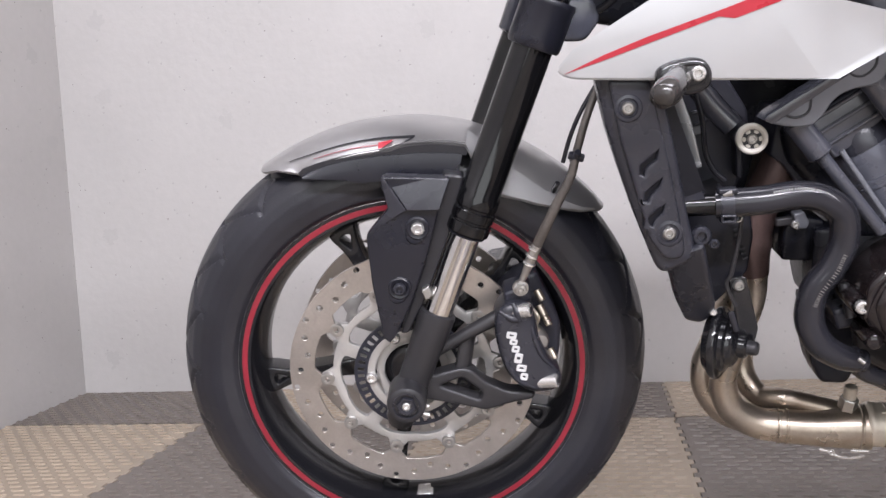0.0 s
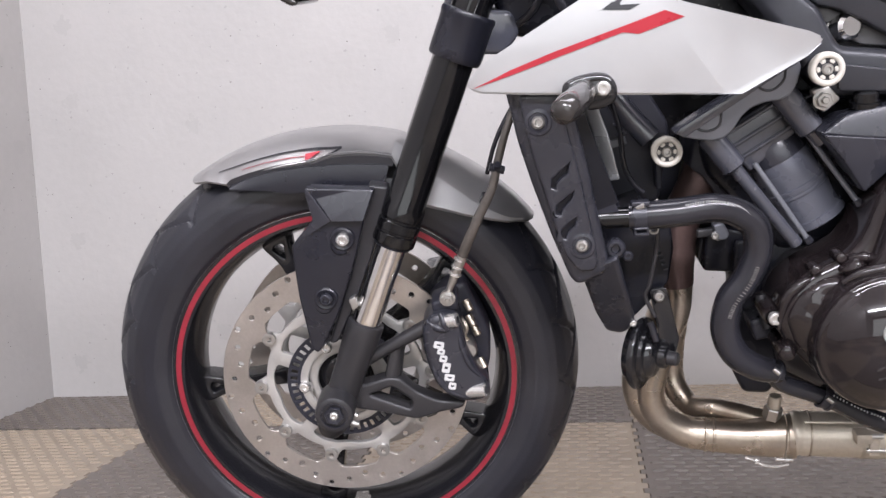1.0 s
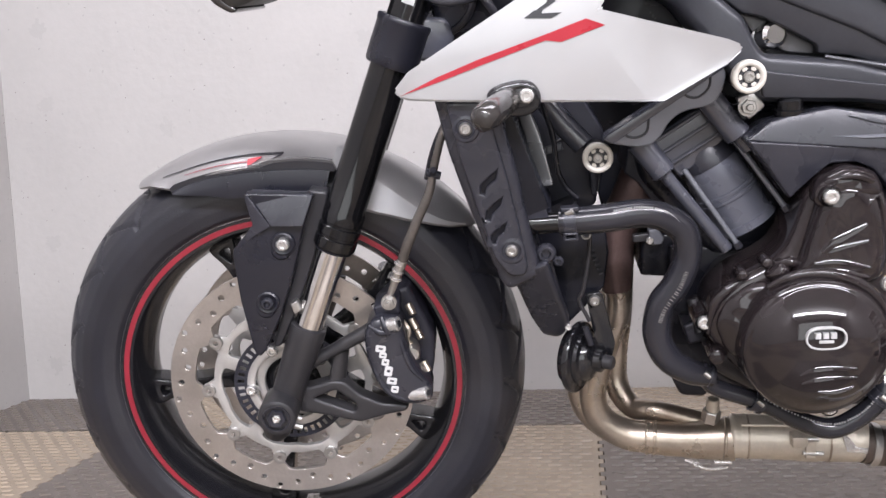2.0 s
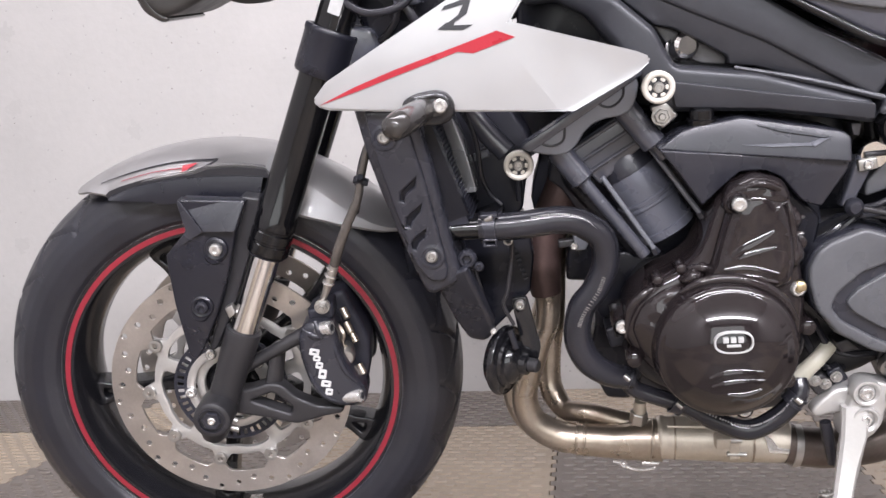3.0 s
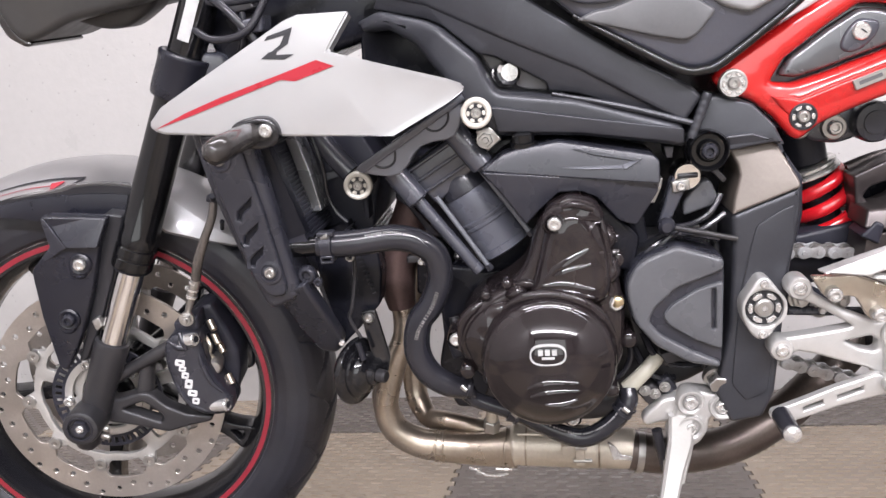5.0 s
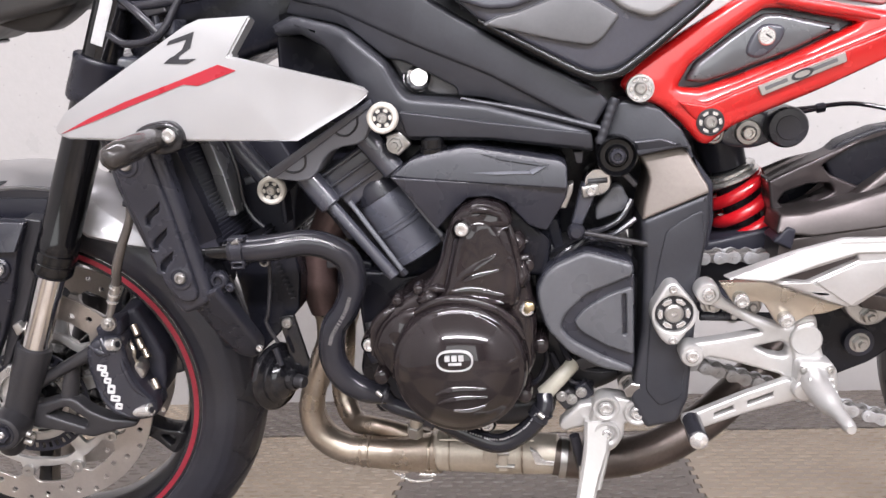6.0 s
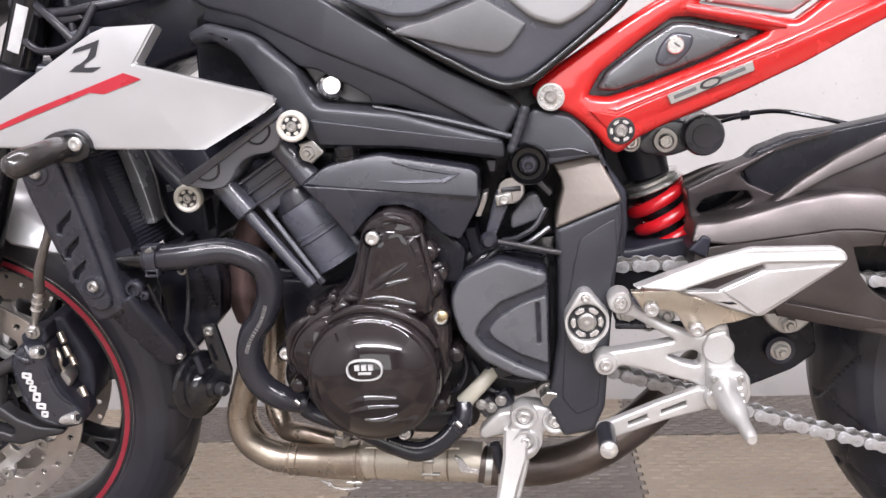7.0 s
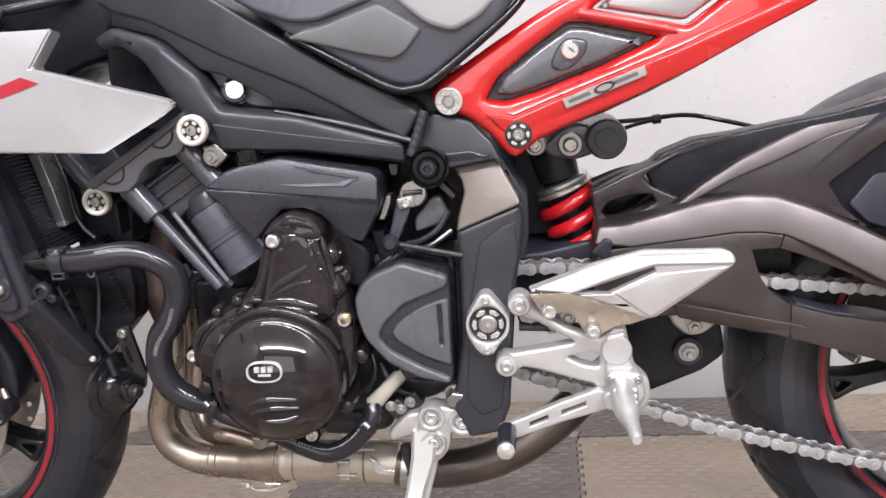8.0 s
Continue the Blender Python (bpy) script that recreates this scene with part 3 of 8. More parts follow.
for k in range(2):
    part("pinch_bolt", rod((0.012 - 0.002 * k, 0.122, 0.286 - 0.011 * k), (0.020, 0.122, 0.282 - 0.011 * k), 0.004), STEEL, left_leg, "", STEERED)
# caliper arms cast on the leg
part("caliper_arm", tube([(0.020, 0.094, 0.337), (0.060, 0.095, 0.356), (0.118, 0.093, 0.383)], [0.0105, 0.0075, 0.0095], 12), CASTING, left_leg, "", STEERED)
part("caliper_arm", plate(rounded([(0.008, 0.316), (0.030, 0.314), (0.060, 0.321), (0.074, 0.318), (0.090, 0.300), (0.116, 0.286), (0.150, 0.282), (0.146, 0.273), (0.120, 0.270), (0.088, 0.262), (0.050, 0.274), (0.012, 0.283)], 0.006), 0.082, 0.103, 0.004,
          holes=[rounded([(0.034, 0.299), (0.062, 0.308), (0.085, 0.287), (0.082, 0.277)], 0.004)]), CASTING, left_leg, "cast caliper bracket with a three-cornered window", STEERED)
part("caliper_arm", tube([(0.064, 0.09, 0.318), (0.072, 0.088, 0.35), (0.078, 0.09, 0.368)], [0.012, 0.0105, 0.009], 12, flat=0.7), CASTING, left_leg, "", STEERED)

# fork protectors with their bolts
guard = part("fork_protector", plate(rounded([(-0.008, 0.565), (0.068, 0.5565), (0.0527, 0.5227), (0.034, 0.467), (0.012, 0.4145), (-0.010, 0.3745), (-0.018, 0.367), (-0.024, 0.374), (-0.0305, 0.440), (-0.0312, 0.486), (-0.0308, 0.500), (-0.004, 0.528), (-0.009, 0.556)], 0.003), 0.108, 0.1225, 0.0025, cant=(-0.10, 0.02), centre=(0.01, 0.47)), SKIRTM, bike, "satin black plastic fork protector", STEERED)
part("raised_panel", plate(rounded([(-0.005, 0.5640), (0.0672, 0.5560), (0.0527, 0.5228), (0.0175, 0.5258)], 0.0015), 0.108, 0.1300, 0.0012, cant=(-0.06, -0.26), centre=(0.03, 0.526)), PROTECT, guard, "raised upper facet", STEERED)
part("side_facet", plate(rounded([(-0.0085, 0.5610), (-0.0055, 0.5640), (0.0168, 0.5260), (-0.0295, 0.5005), (-0.0035, 0.5280)], 0.0015), 0.108, 0.1268, 0.001, cant=(0.12, 0.0), centre=(-0.005, 0.53)), PROTECT, guard, "", STEERED)
part("inner_shield", plate(rounded([(0.060, 0.560), (0.083, 0.555), (0.066, 0.500), (0.030, 0.418), (0.004, 0.372), (-0.006, 0.372), (0.03, 0.46)], 0.004), 0.082, 0.108, 0.003), INK, guard, "", STEERED)
for x, u in ((0.027, 0.503), (0.000, 0.434)):
    part("bolt_recess", lathe([(0.0085, 0.0), (0.0085, 0.0035), (0.0115, 0.0045), (0.0135, 0.003), (0.014, 0.0)], (x, 0.1215, u), (0, 1, 0.02), 28), SKIRTM, guard, "", STEERED)
    part("bolt_boss", lathe([(0, 0.002), (0.0095, 0.002), (0.0115, 0.0), (0.0115, -0.006)], (x - 0.0035, 0.1225, u - 0.0075), (0, 1, 0.02), 24), SKIRTM, guard, "", STEERED)
    bolt(guard, x, 0.1255, u, 0.0078, me=DARKBOLT_ME if u < 0.45 else BOLT_ME, m=STEERED)
part("fork_protector", plate(rounded([(-0.012, 0.567), (0.070, 0.558), (0.031, 0.460), (-0.003, 0.374), (-0.016, 0.365), (-0.027, 0.464), (-0.031, 0.504)], 0.005), -0.1255, -0.108, 0.0), SATIN, bike, "satin black plastic fork protector", STEERED)
part("reflector_clip", plate(rounded([(0.024, 0.428), (0.033, 0.432), (0.036, 0.420), (0.028, 0.414)], 0.002), 0.105, 0.118, 0.0015), STEEL, guard, "small bright wire clip", STEERED)

# ---- front mudguard: a shell swept round the tyre ----
CROWN = 0.3125


def fender_edge(phi):
    return float(np.interp(phi, [-31.6, -30, -27, -23, -22, -20.7, -16, -5, 0, 3.4, 9, 17, 22, 28, 31, 38.5, 45, 48.7, 50.5, 53.5], [0.3085, 0.3055, 0.301, 0.288, 0.2855, 0.2875, 0.2865, 0.285, 0.286, 0.291, 0.2945, 0.298, 0.268, 0.2545, 0.2567, 0.266, 0.280, 0.290, 0.2985, 0.3085]))


def fender_half(phi):
    d = (phi - 5) / 48.6 if phi > 5 else (5 - phi) / 36.8
    return 0.077 * (0.22 + 0.78 * math.sqrt(max(0.0, 1 - d ** (6 if phi > 5 else 4))))


def fender_place(phi, v, lift=0.0):
    """phi: degrees back from straight up; v: -1 to 1 across."""
    e = fender_edge(phi)
    across = math.sin(v * math.pi / 2)
    r = CROWN - (CROWN - e) * abs(across) ** 2.2 + lift
    return V(r * math.sin(radians(phi)), fender_half(phi) * across * (1 + lift * 8), 0.3 + r * math.cos(radians(phi)))


def sheet(place, us, vs, thick):
    """A thin shell over a grid of parameters, closed at its edges; place(u, v, lift)."""
    bm = bmesh.new()
    top = [[bm.verts.new(place(a, b, 0.0)) for b in vs] for a in us]
    low = [[bm.verts.new(place(a, b, -thick)) for b in vs] for a in us]
    nu, nv = len(us), len(vs)
    for i in range(nu - 1):
        for j in range(nv - 1):
            bm.faces.new((top[i][j], top[i][j + 1], top[i + 1][j + 1], top[i + 1][j]))
            bm.faces.new((low[i][j], low[i + 1][j], low[i + 1][j + 1], low[i][j + 1]))
    for i in range(nu - 1):
        for j in (0, nv - 1):
            bm.faces.new((top[i][j], top[i + 1][j], low[i + 1][j], low[i][j]))
    for j in range(nv - 1):
        for i in (0, nu - 1):
            bm.faces.new((top[i][j], top[i][j + 1], low[i][j + 1], low[i][j]))
    return bm


def steps(a, b, n):
    return [a + (b - a) * i / n for i in range(n + 1)]


mudguard = part("front_mudguard", sheet(fender_place, steps(-31.6, 53.5, 110), steps(-1, 1, 28), 0.003), GREYSIL, bike, "satin grey-silver front mudguard", STEERED, 50)


SKIRT_STEP = ([-22, -14, -6.6, 1.4, 9.3, 17.5], [0.2835, 0.2825, 0.2800, 0.2790, 0.2815, 0.2865])


def skirt_place(side, upper):
    """The skirt below the painted edge: a recessed upper band and a prouder lower field."""
    def place(phi, t, lift=0.0):
        e, step = fender_edge(phi) + 0.002, float(np.interp(phi, *SKIRT_STEP))
        low = float(np.interp(phi, [-22, -18.3, -8, 0, 17.5], [0.281, 0.272, 0.2530, 0.2500, 0.2560]))
        r = e + (step - 0.001 - e) * t if upper else step + (low - step) * t
        s = (0.0752 + lift if upper else 0.0785 + 0.003 * t * (2 - t) + lift) * side
        return V(r * math.sin(radians(phi)), s, 0.3 + r * math.cos(radians(phi)))
    return place


for side in (1, -1):
    part("upper_skirt", sheet(skirt_place(side, True), steps(-22, 17.8, 30), steps(0, 1, 4), 0.003), INK, mudguard, "black recessed band under the painted edge", STEERED, 50)
    part("lower_skirt", sheet(skirt_place(side, False), steps(-21.5, 16.8, 30), steps(0, 1, 8), 0.003), SKIRTM, mudguard, "satin blue-black lower skirt", STEERED, 40)
    part("edge_line", sheet(lambda phi, t, lift=0.0: fender_place(phi, side * (1.0 - 0.06 * t), 0.0024 + lift * 0.3), steps(-21.5, 17.0, 60), steps(0, 1, 3), 0.003), SILVER, mudguard, "light silver pinstripe along the edge", STEERED, 60)


def rear_sheen_place(phi, t, lift=0.0):
    top = 0.42 + 0.42 * ((phi - 17) / 34) ** 1.3
    return fender_place(phi, top + (0.99 - top) * t, 0.0006 + 0.0022 * (1 - t) ** 2 + lift * 0.3)


# the flank's reflected light is put in as a lighter silver sheet
part("rear_flank_sheen", sheet(rear_sheen_place, steps(17, 51, 24), steps(0, 1, 8), 0.003), SILVER, mudguard, "rear flank in lighter silver for its reflected light", STEERED, 50)


def fender_mark(outline, lift):
    """A thin film on the mudguard's left flank, from places (x, u)."""
    bm = bmesh.new()
    vs = []
    for x, u in outline:
        phi = math.degrees(math.atan2(x, u - 0.3))
        r = math.hypot(x, u - 0.3)
        v = math.asin(min(1.0, (max(0.0, (CROWN - r)) / (CROWN - fender_edge(phi))) ** (1 / 2.2))) * 2 / math.pi
        vs.append(bm.verts.new(fender_place(phi, min(v, 1.0), lift)))
    for i in range(len(vs) // 2 - 1):
        bm.faces.new((vs[2 * i], vs[2 * i + 1], vs[2 * i + 3], vs[2 * i + 2]))
    solid = bmesh.ops.extrude_face_region(bm, geom=list(bm.faces))
    bmesh.ops.translate(bm, verts=[g for g in solid["geom"] if isinstance(g, bmesh.types.BMVert)], vec=V(0, 0.0006, 0.0003))
    return bm


def ribbon(a, b, lo, n=12, w0=0.001, w1=0.001):
    return [q for i in range(n + 1) for q in ((a[0] + (b[0] - a[0]) * i / n, a[1] + (b[1] - a[1]) * i / n + lo * math.sin(math.pi * i / n)), (a[0] + (b[0] - a[0]) * i / n, a[1] + (b[1] - a[1]) * i / n + lo * math.sin(math.pi * i / n) - (w0 + (w1 - w0) * i / n)))]


part("pinstripe", fender_mark(ribbon((-0.121, 0.5755), (0.030, 0.5975), 0.0075, 18, 0.0005, 0.0020), 0.0006), INK, mudguard, "thin black pinstripe", STEERED)
part("pinstripe", fender_mark(ribbon((-0.006, 0.5860), (0.030, 0.5973), -0.001, 8, 0.0005, 0.0016), 0.0006), INK, mudguard, "black arrow point", STEERED)
part("pinstripe", fender_mark(ribbon((-0.090, 0.5790), (-0.012, 0.5905), 0.0025, 12, 0.0003, 0.0006), 0.0006), REDFILM, mudguard, "hair-thin red pinstripe", STEERED)
part("flash", fender_mark(ribbon((-0.0125, 0.5920), (0.004, 0.5940), 0.0, 6, 0.0075, 0.0012), 0.0012), REDFILM, mudguard, "small red flash", STEERED)

# ---- calipers and brake hose ----
caliper = part("brake_caliper", plate(rounded([(0.109, 0.392), (0.118, 0.402), (0.135, 0.404), (0.150, 0.399), (0.154, 0.376), (0.156, 0.355), (0.168, 0.326), (0.180, 0.309), (0.180, 0.291), (0.164, 0.286), (0.142, 0.288), (0.128, 0.298), (0.116, 0.314), (0.109, 0.336), (0.105, 0.360), (0.105, 0.380)], 0.007), 0.068, 0.117, 0.009, n=4, cant=(-0.05, 0)), PROTECT, bike, "black radial brake caliper with white lettering bars", STEERED)
part("raised_rib", tube([(0.112, 0.113, 0.393), (0.125, 0.1165, 0.385), (0.135, 0.1165, 0.383)], [0.003, 0.005, 0.003], 10), PROTECT, caliper, "", STEERED)
part("raised_rib", tube([(0.128, 0.113, 0.402), (0.132, 0.1165, 0.391), (0.134, 0.1165, 0.380)], [0.003, 0.005, 0.003], 10), PROTECT, caliper, "", STEERED)
part("raised_rib", tube([(0.113, 0.1145, 0.345), (0.118, 0.1165, 0.325), (0.130, 0.1165, 0.305), (0.148, 0.1145, 0.294)], [0.002, 0.0035, 0.0035, 0.002], 10), PROTECT, caliper, "", STEERED)
part("raised_rib", tube([(0.147, 0.113, 0.380), (0.150, 0.1150, 0.360), (0.158, 0.1150, 0.335), (0.170, 0.1125, 0.318)], [0.002, 0.0035, 0.0035, 0.002], 10), PROTECT, caliper, "", STEERED)
# plain bars where the maker's name stands
for k, (w, h) in enumerate(((0.012, 0.0085), (0.009, 0.007), (0.009, 0.0085), (0.0095, 0.0125), (0.012, 0.0085), (0.009, 0.0088))):
    t = (0.02, 0.165, 0.32, 0.52, 0.74, 0.93)[k]
    x, u = 0.1235 + 0.0128 * t, 0.3655 - 0.059 * t
    c, s_ = math.cos(radians(-14)), math.sin(radians(-14))
    ring = [(x + p * w / 2 * c - q * h / 2 * s_, u + p * w / 2 * s_ + q * h / 2 * c) for p, q in ((-1, -1), (1, -1), (1, 1), (-1, 1))]
    core = [(x + p * w / 5 * c - q * h / 7 * s_, u + p * w / 5 * s_ + q * h / 7 * c) for p, q in ((-1, -1), (1, -1), (1, 1), (-1, 1))]
    part("lettering_bar", plate(rounded(ring, 0.002), 0.1155, 0.1178, 0.0003, holes=[core], n=1, cant=(-0.05, 0), centre=(0.14, 0.345)), WHITEP, caliper, "white bar of lettering", STEERED)
for x, u in ((0.139, 0.393), (0.166, 0.3015)):
    part("caliper_bolt", rod((x - 0.014, 0.108, u - 0.003), (x + 0.009, 0.117, u + 0.001), 0.0085, 0.16, 24), BRIGHT, caliper, "bright caliper bolt", STEERED)
    part("bolt_socket", rod((x + 0.0075, 0.1164, u + 0.0007), (x + 0.0096, 0.1173, u + 0.0011), 0.0045, 0.05, 6), INK, caliper, "", STEERED)
part("caliper_back", plate(rounded([(0.112, 0.396), (0.137, 0.418), (0.160, 0.424), (0.170, 0.398), (0.178, 0.380), (0.186, 0.356), (0.184, 0.325), (0.178, 0.300), (0.150, 0.300), (0.140, 0.34)], 0.006), 0.018, 0.070, 0.006), DARK, caliper, "", STEERED)
part("bleed_block", plate(rounded([(0.118, 0.412), (0.150, 0.420), (0.150, 0.400), (0.120, 0.396)], 0.004), 0.06, 0.103, 0.004), DARK, caliper, "", STEERED)
part("piston_cap", lathe([(0, 0.012), (0.008, 0.012), (0.0105, 0.009), (0.0115, 0.0), (0.0115, -0.03)], (0.157, 0.088, 0.346), (0.15, 1, 0), 24), STEEL, caliper, "", STEERED)
for q in ((0.160, 0.0795, 0.385), (0.165, 0.0795, 0.372), (0.170, 0.0795, 0.328), (0.158, 0.082, 0.405)):
    part("pad_pin", rod(q, (q[0] + 0.006, q[1] + 0.006, q[2] - 0.012), 0.0045), PIPE, caliper, "", STEERED)
part("pad_clip", tube([(0.150, 0.085, 0.385), (0.157, 0.092, 0.374), (0.154, 0.09, 0.362), (0.161, 0.088, 0.352)], 0.0028, 8), HEELM, caliper, "tarnished tan pad clip", STEERED)
part("brake_caliper", plate(rounded([(0.105, 0.40), (0.150, 0.405), (0.168, 0.370), (0.186, 0.330), (0.180, 0.291), (0.150, 0.288), (0.116, 0.314), (0.105, 0.360)], 0.008), -0.112, -0.02, 0.006), SATIN, bike, "black radial brake caliper", STEERED)

hose = part("brake_hose", tube([(0.160, 0.115, 0.472), (0.170, 0.128, 0.497), (0.183, 0.135, 0.524), (0.198, 0.139, 0.553), (0.205, 0.140, 0.579), (0.219, 0.138, 0.62), (0.240, 0.13, 0.662), (0.262, 0.11, 0.70)], [0.0062, 0.0062, 0.0055, 0.0050, 0.0046, 0.0042, 0.0042, 0.0042], 12), LINEHOSE, bike, "rubber brake hose with crimped steel end", STEERED)
part("crimped_end", tube([(0.139, 0.105, 0.424), (0.145, 0.108, 0.437), (0.151, 0.111, 0.452), (0.157, 0.113, 0.465), (0.161, 0.115, 0.474)], [0.0035, 0.0045, 0.0058, 0.0062, 0.0052], 12), STEEL, hose, "crimped steel hose end", STEERED)
part("banjo", lathe([(0.004, -0.004), (0.0085, -0.004), (0.0092, 0), (0.0085, 0.004), (0.004, 0.004)], (0.138, 0.105, 0.418), (0.2, 1, 0.1), 24), STEEL, hose, "steel banjo fitting", STEERED)
bolt(hose, 0.138, 0.109, 0.418, 0.0065, me=NUT_ME, m=STEERED)
for k in range(3):
    part("crimp_collar", lathe([(0.0060, -0.0018), (0.0072, -0.0012), (0.0072, 0.0012), (0.0060, 0.0018)], (0.1495 + 0.0035 * k, 0.110 + 0.001 * k, 0.448 + 0.009 * k), (0.37, 0.1, 0.92), 20), BRIGHT, hose, "", STEERED)
part("hose_clip", joined(rod((0.196, 0.141, 0.576), (0.212, 0.141, 0.571), 0.0045), rod((0.201, 0.132, 0.567), (0.205, 0.15, 0.580), 0.0038)), DARK, hose, "", STEERED)
part("sensor_cable", tube([(0.194, 0.10, 0.560), (0.203, 0.105, 0.590), (0.216, 0.105, 0.617), (0.238, 0.10, 0.650), (0.262, 0.09, 0.69)], 0.0026, 10), HOSE, bike, "thin black sensor cable", STEERED)
part("sensor_cable", tube([(0.13, -0.02, 0.425), (0.16, -0.01, 0.46), (0.175, 0.03, 0.49), (0.19, 0.07, 0.53)], 0.003, 10), HOSE, bike, "", STEERED)

# ---- lower yoke, steering head and headlamp ----
yoke = part("lower_yoke", along_fork([(0.0228, 0.688), (0.0275, 0.6885), (0.0292, 0.691), (0.0296, 0.698), (0.0296, 0.730), (0.0304, 0.7315), (0.0304, 0.7355), (0.0290, 0.7372), (0.0250, 0.7372), (0.0215, 0.7350)], FORK_S, 48), SKIRTM, bike, "satin black lower yoke", STEERED)
part("yoke_bridge", plate(rounded([(0.175, 0.742), (0.232, 0.735), (0.240, 0.712), (0.222, 0.690), (0.172, 0.694)], 0.008), -0.11, 0.112, 0.006), SATIN, yoke, "", STEERED)
part("yoke_collar", along_fork([(0.0228, 0.688), (0.0292, 0.691), (0.0300, 0.738), (0.0275, 0.744), (0.0215, 0.744)], -FORK_S, 40), SATIN, yoke, "", STEERED)
lamp = part("headlamp", plate(rounded([(-0.050, 0.860), (-0.031, 0.806), (-0.017, 0.773), (-0.003, 0.762), (0.020, 0.768), (0.050, 0.782), (0.098, 0.790), (0.152, 0.799), (0.150, 0.86)], 0.012), -0.09, 0.084, 0.010, n=4), HEAD, bike, "dark grey headlamp pod", STEERED)
part("lens_rim", plate(rounded([(-0.064, 0.860), (-0.040, 0.806), (-0.025, 0.770), (-0.006, 0.757), (0.004, 0.760), (-0.012, 0.775), (-0.026, 0.806), (-0.044, 0.86)], 0.006), -0.08, 0.078, 0.004), SMOKED, lamp, "smoked lens edge", STEERED)
part("lamp_bracket", plate(rounded([(0.036, 0.786), (0.080, 0.770), (0.106, 0.770), (0.124, 0.779), (0.150, 0.797), (0.15, 0.83), (0.04, 0.83)], 0.012), 0.0, 0.052, 0.008), HEAD, lamp, "", STEERED)
part("steering_head", plate(rounded([(0.215, 0.760), (0.235, 0.705), (0.300, 0.690), (0.360, 0.720), (0.440, 0.740), (0.450, 0.800), (0.30, 0.86), (0.20, 0.83)], 0.01), -0.07, 0.09, 0.012), VOID, bike, "matt black steering head and airbox snorkel")
for k, pts in enumerate(([(0.215, 0.12, 0.76), (0.245, 0.135, 0.745), (0.285, 0.14, 0.752), (0.31, 0.13, 0.79)], [(0.23, 0.115, 0.80), (0.262, 0.13, 0.775), (0.29, 0.13, 0.74), (0.31, 0.12, 0.70)], [(0.20, 0.10, 0.80), (0.25, 0.12, 0.785), (0.32, 0.12, 0.79), (0.38, 0.1, 0.80)], [(0.235, 0.09, 0.71), (0.262, 0.11, 0.725), (0.275, 0.12, 0.75), (0.272, 0.115, 0.80)])):
    part("cable", tube(pts, 0.0045 + 0.0008 * (k % 3), 10), HOSE, bike, "black control cable")
part("connector", plate(rounded([(0.270, 0.762), (0.302, 0.768), (0.300, 0.750), (0.274, 0.748)], 0.003), 0.10, 0.135, 0.003), SATIN, bike, "small black plug connector")
part("connector", plate(rounded([(0.250, 0.783), (0.285, 0.788), (0.292, 0.776), (0.255, 0.770)], 0.003), 0.10, 0.125, 0.002), CASTING, bike, "grey plug connector")



# ---- silver side panel beside the radiator ----
panel = bmesh.new()
P_OUT = [(0.202, 0.238, 0.666), (0.217, 0.240, 0.682), (0.262, 0.240, 0.707), (0.306, 0.2405, 0.731), (0.353, 0.2395, 0.757), (0.368, 0.2392, 0.762), (0.420, 0.2385, 0.7615), (0.3965, 0.2462, 0.7255), (0.446, 0.2405, 0.710), (0.511, 0.2332, 0.690), (0.524, 0.227, 0.684), (0.525, 0.225, 0.679), (0.513, 0.2315, 0.670), (0.452, 0.2365, 0.639), (0.409, 0.236, 0.641), (0.351, 0.241, 0.645), (0.264, 0.241, 0.651), (0.217, 0.239, 0.655), (0.205, 0.237, 0.659)]
CREST = [(0.232, 0.2405, 0.670), (0.303, 0.2440, 0.697), (0.380, 0.2455, 0.722)]
LOWER = [(0.438, 0.2345, 0.6402), (0.479, 0.2330, 0.6600), (0.514, 0.2305, 0.6815)]
pv = [panel.verts.new(V(*p)) for p in P_OUT]
cv = [panel.verts.new(V(*p)) for p in CREST]
lv = [panel.verts.new(V(*p)) for p in LOWER]
for face in ((pv[18], pv[0], cv[0]), (pv[0], pv[1], cv[0]), (pv[1], pv[2], cv[1], cv[0]), (pv[2], pv[3], cv[1]), (pv[3], pv[4], cv[2], cv[1]), (pv[4], pv[5], cv[2]), (pv[5], pv[6], pv[7], cv[2]),
             (pv[17], pv[18], cv[0]), (pv[16], pv[17], cv[0]), (pv[15], pv[16], cv[0], cv[1]), (pv[14], pv[15], cv[1], cv[2], lv[0]), (lv[0], cv[2], pv[7], pv[8], lv[1]), (lv[1], pv[8], pv[9], lv[2]),
             (pv[13], pv[14], lv[0]), (pv[12], pv[13], lv[0], lv[1]), (pv[12], lv[1], lv[2], pv[11]), (lv[2], pv[9], pv[10], pv[11])):
    panel.faces.new(face)
rim_edges = [e for e in panel.edges if e.is_boundary]
walls = bmesh.ops.extrude_edge_only(panel, edges=rim_edges)
ext = [g for g in walls["geom"] if isinstance(g, bmesh.types.BMVert)]
bmesh.ops.translate(panel, verts=ext, vec=V(0, -0.022, 0))
mid = V(0.36, 0, 0.69)
for v in ext:
    v.co.x += (mid.x - v.co.x) * 0.03
    v.co.z += (mid.z - v.co.z) * 0.05
bmesh.ops.recalc_face_normals(panel, faces=panel.faces)
tip = V(0.452, 0.2365, 0.639)
crisp = [e for e in panel.edges if len(e.link_faces) == 2 and e.calc_face_angle(0) > radians(40) and all((v.co - tip).length > 0.026 for v in e.verts)]
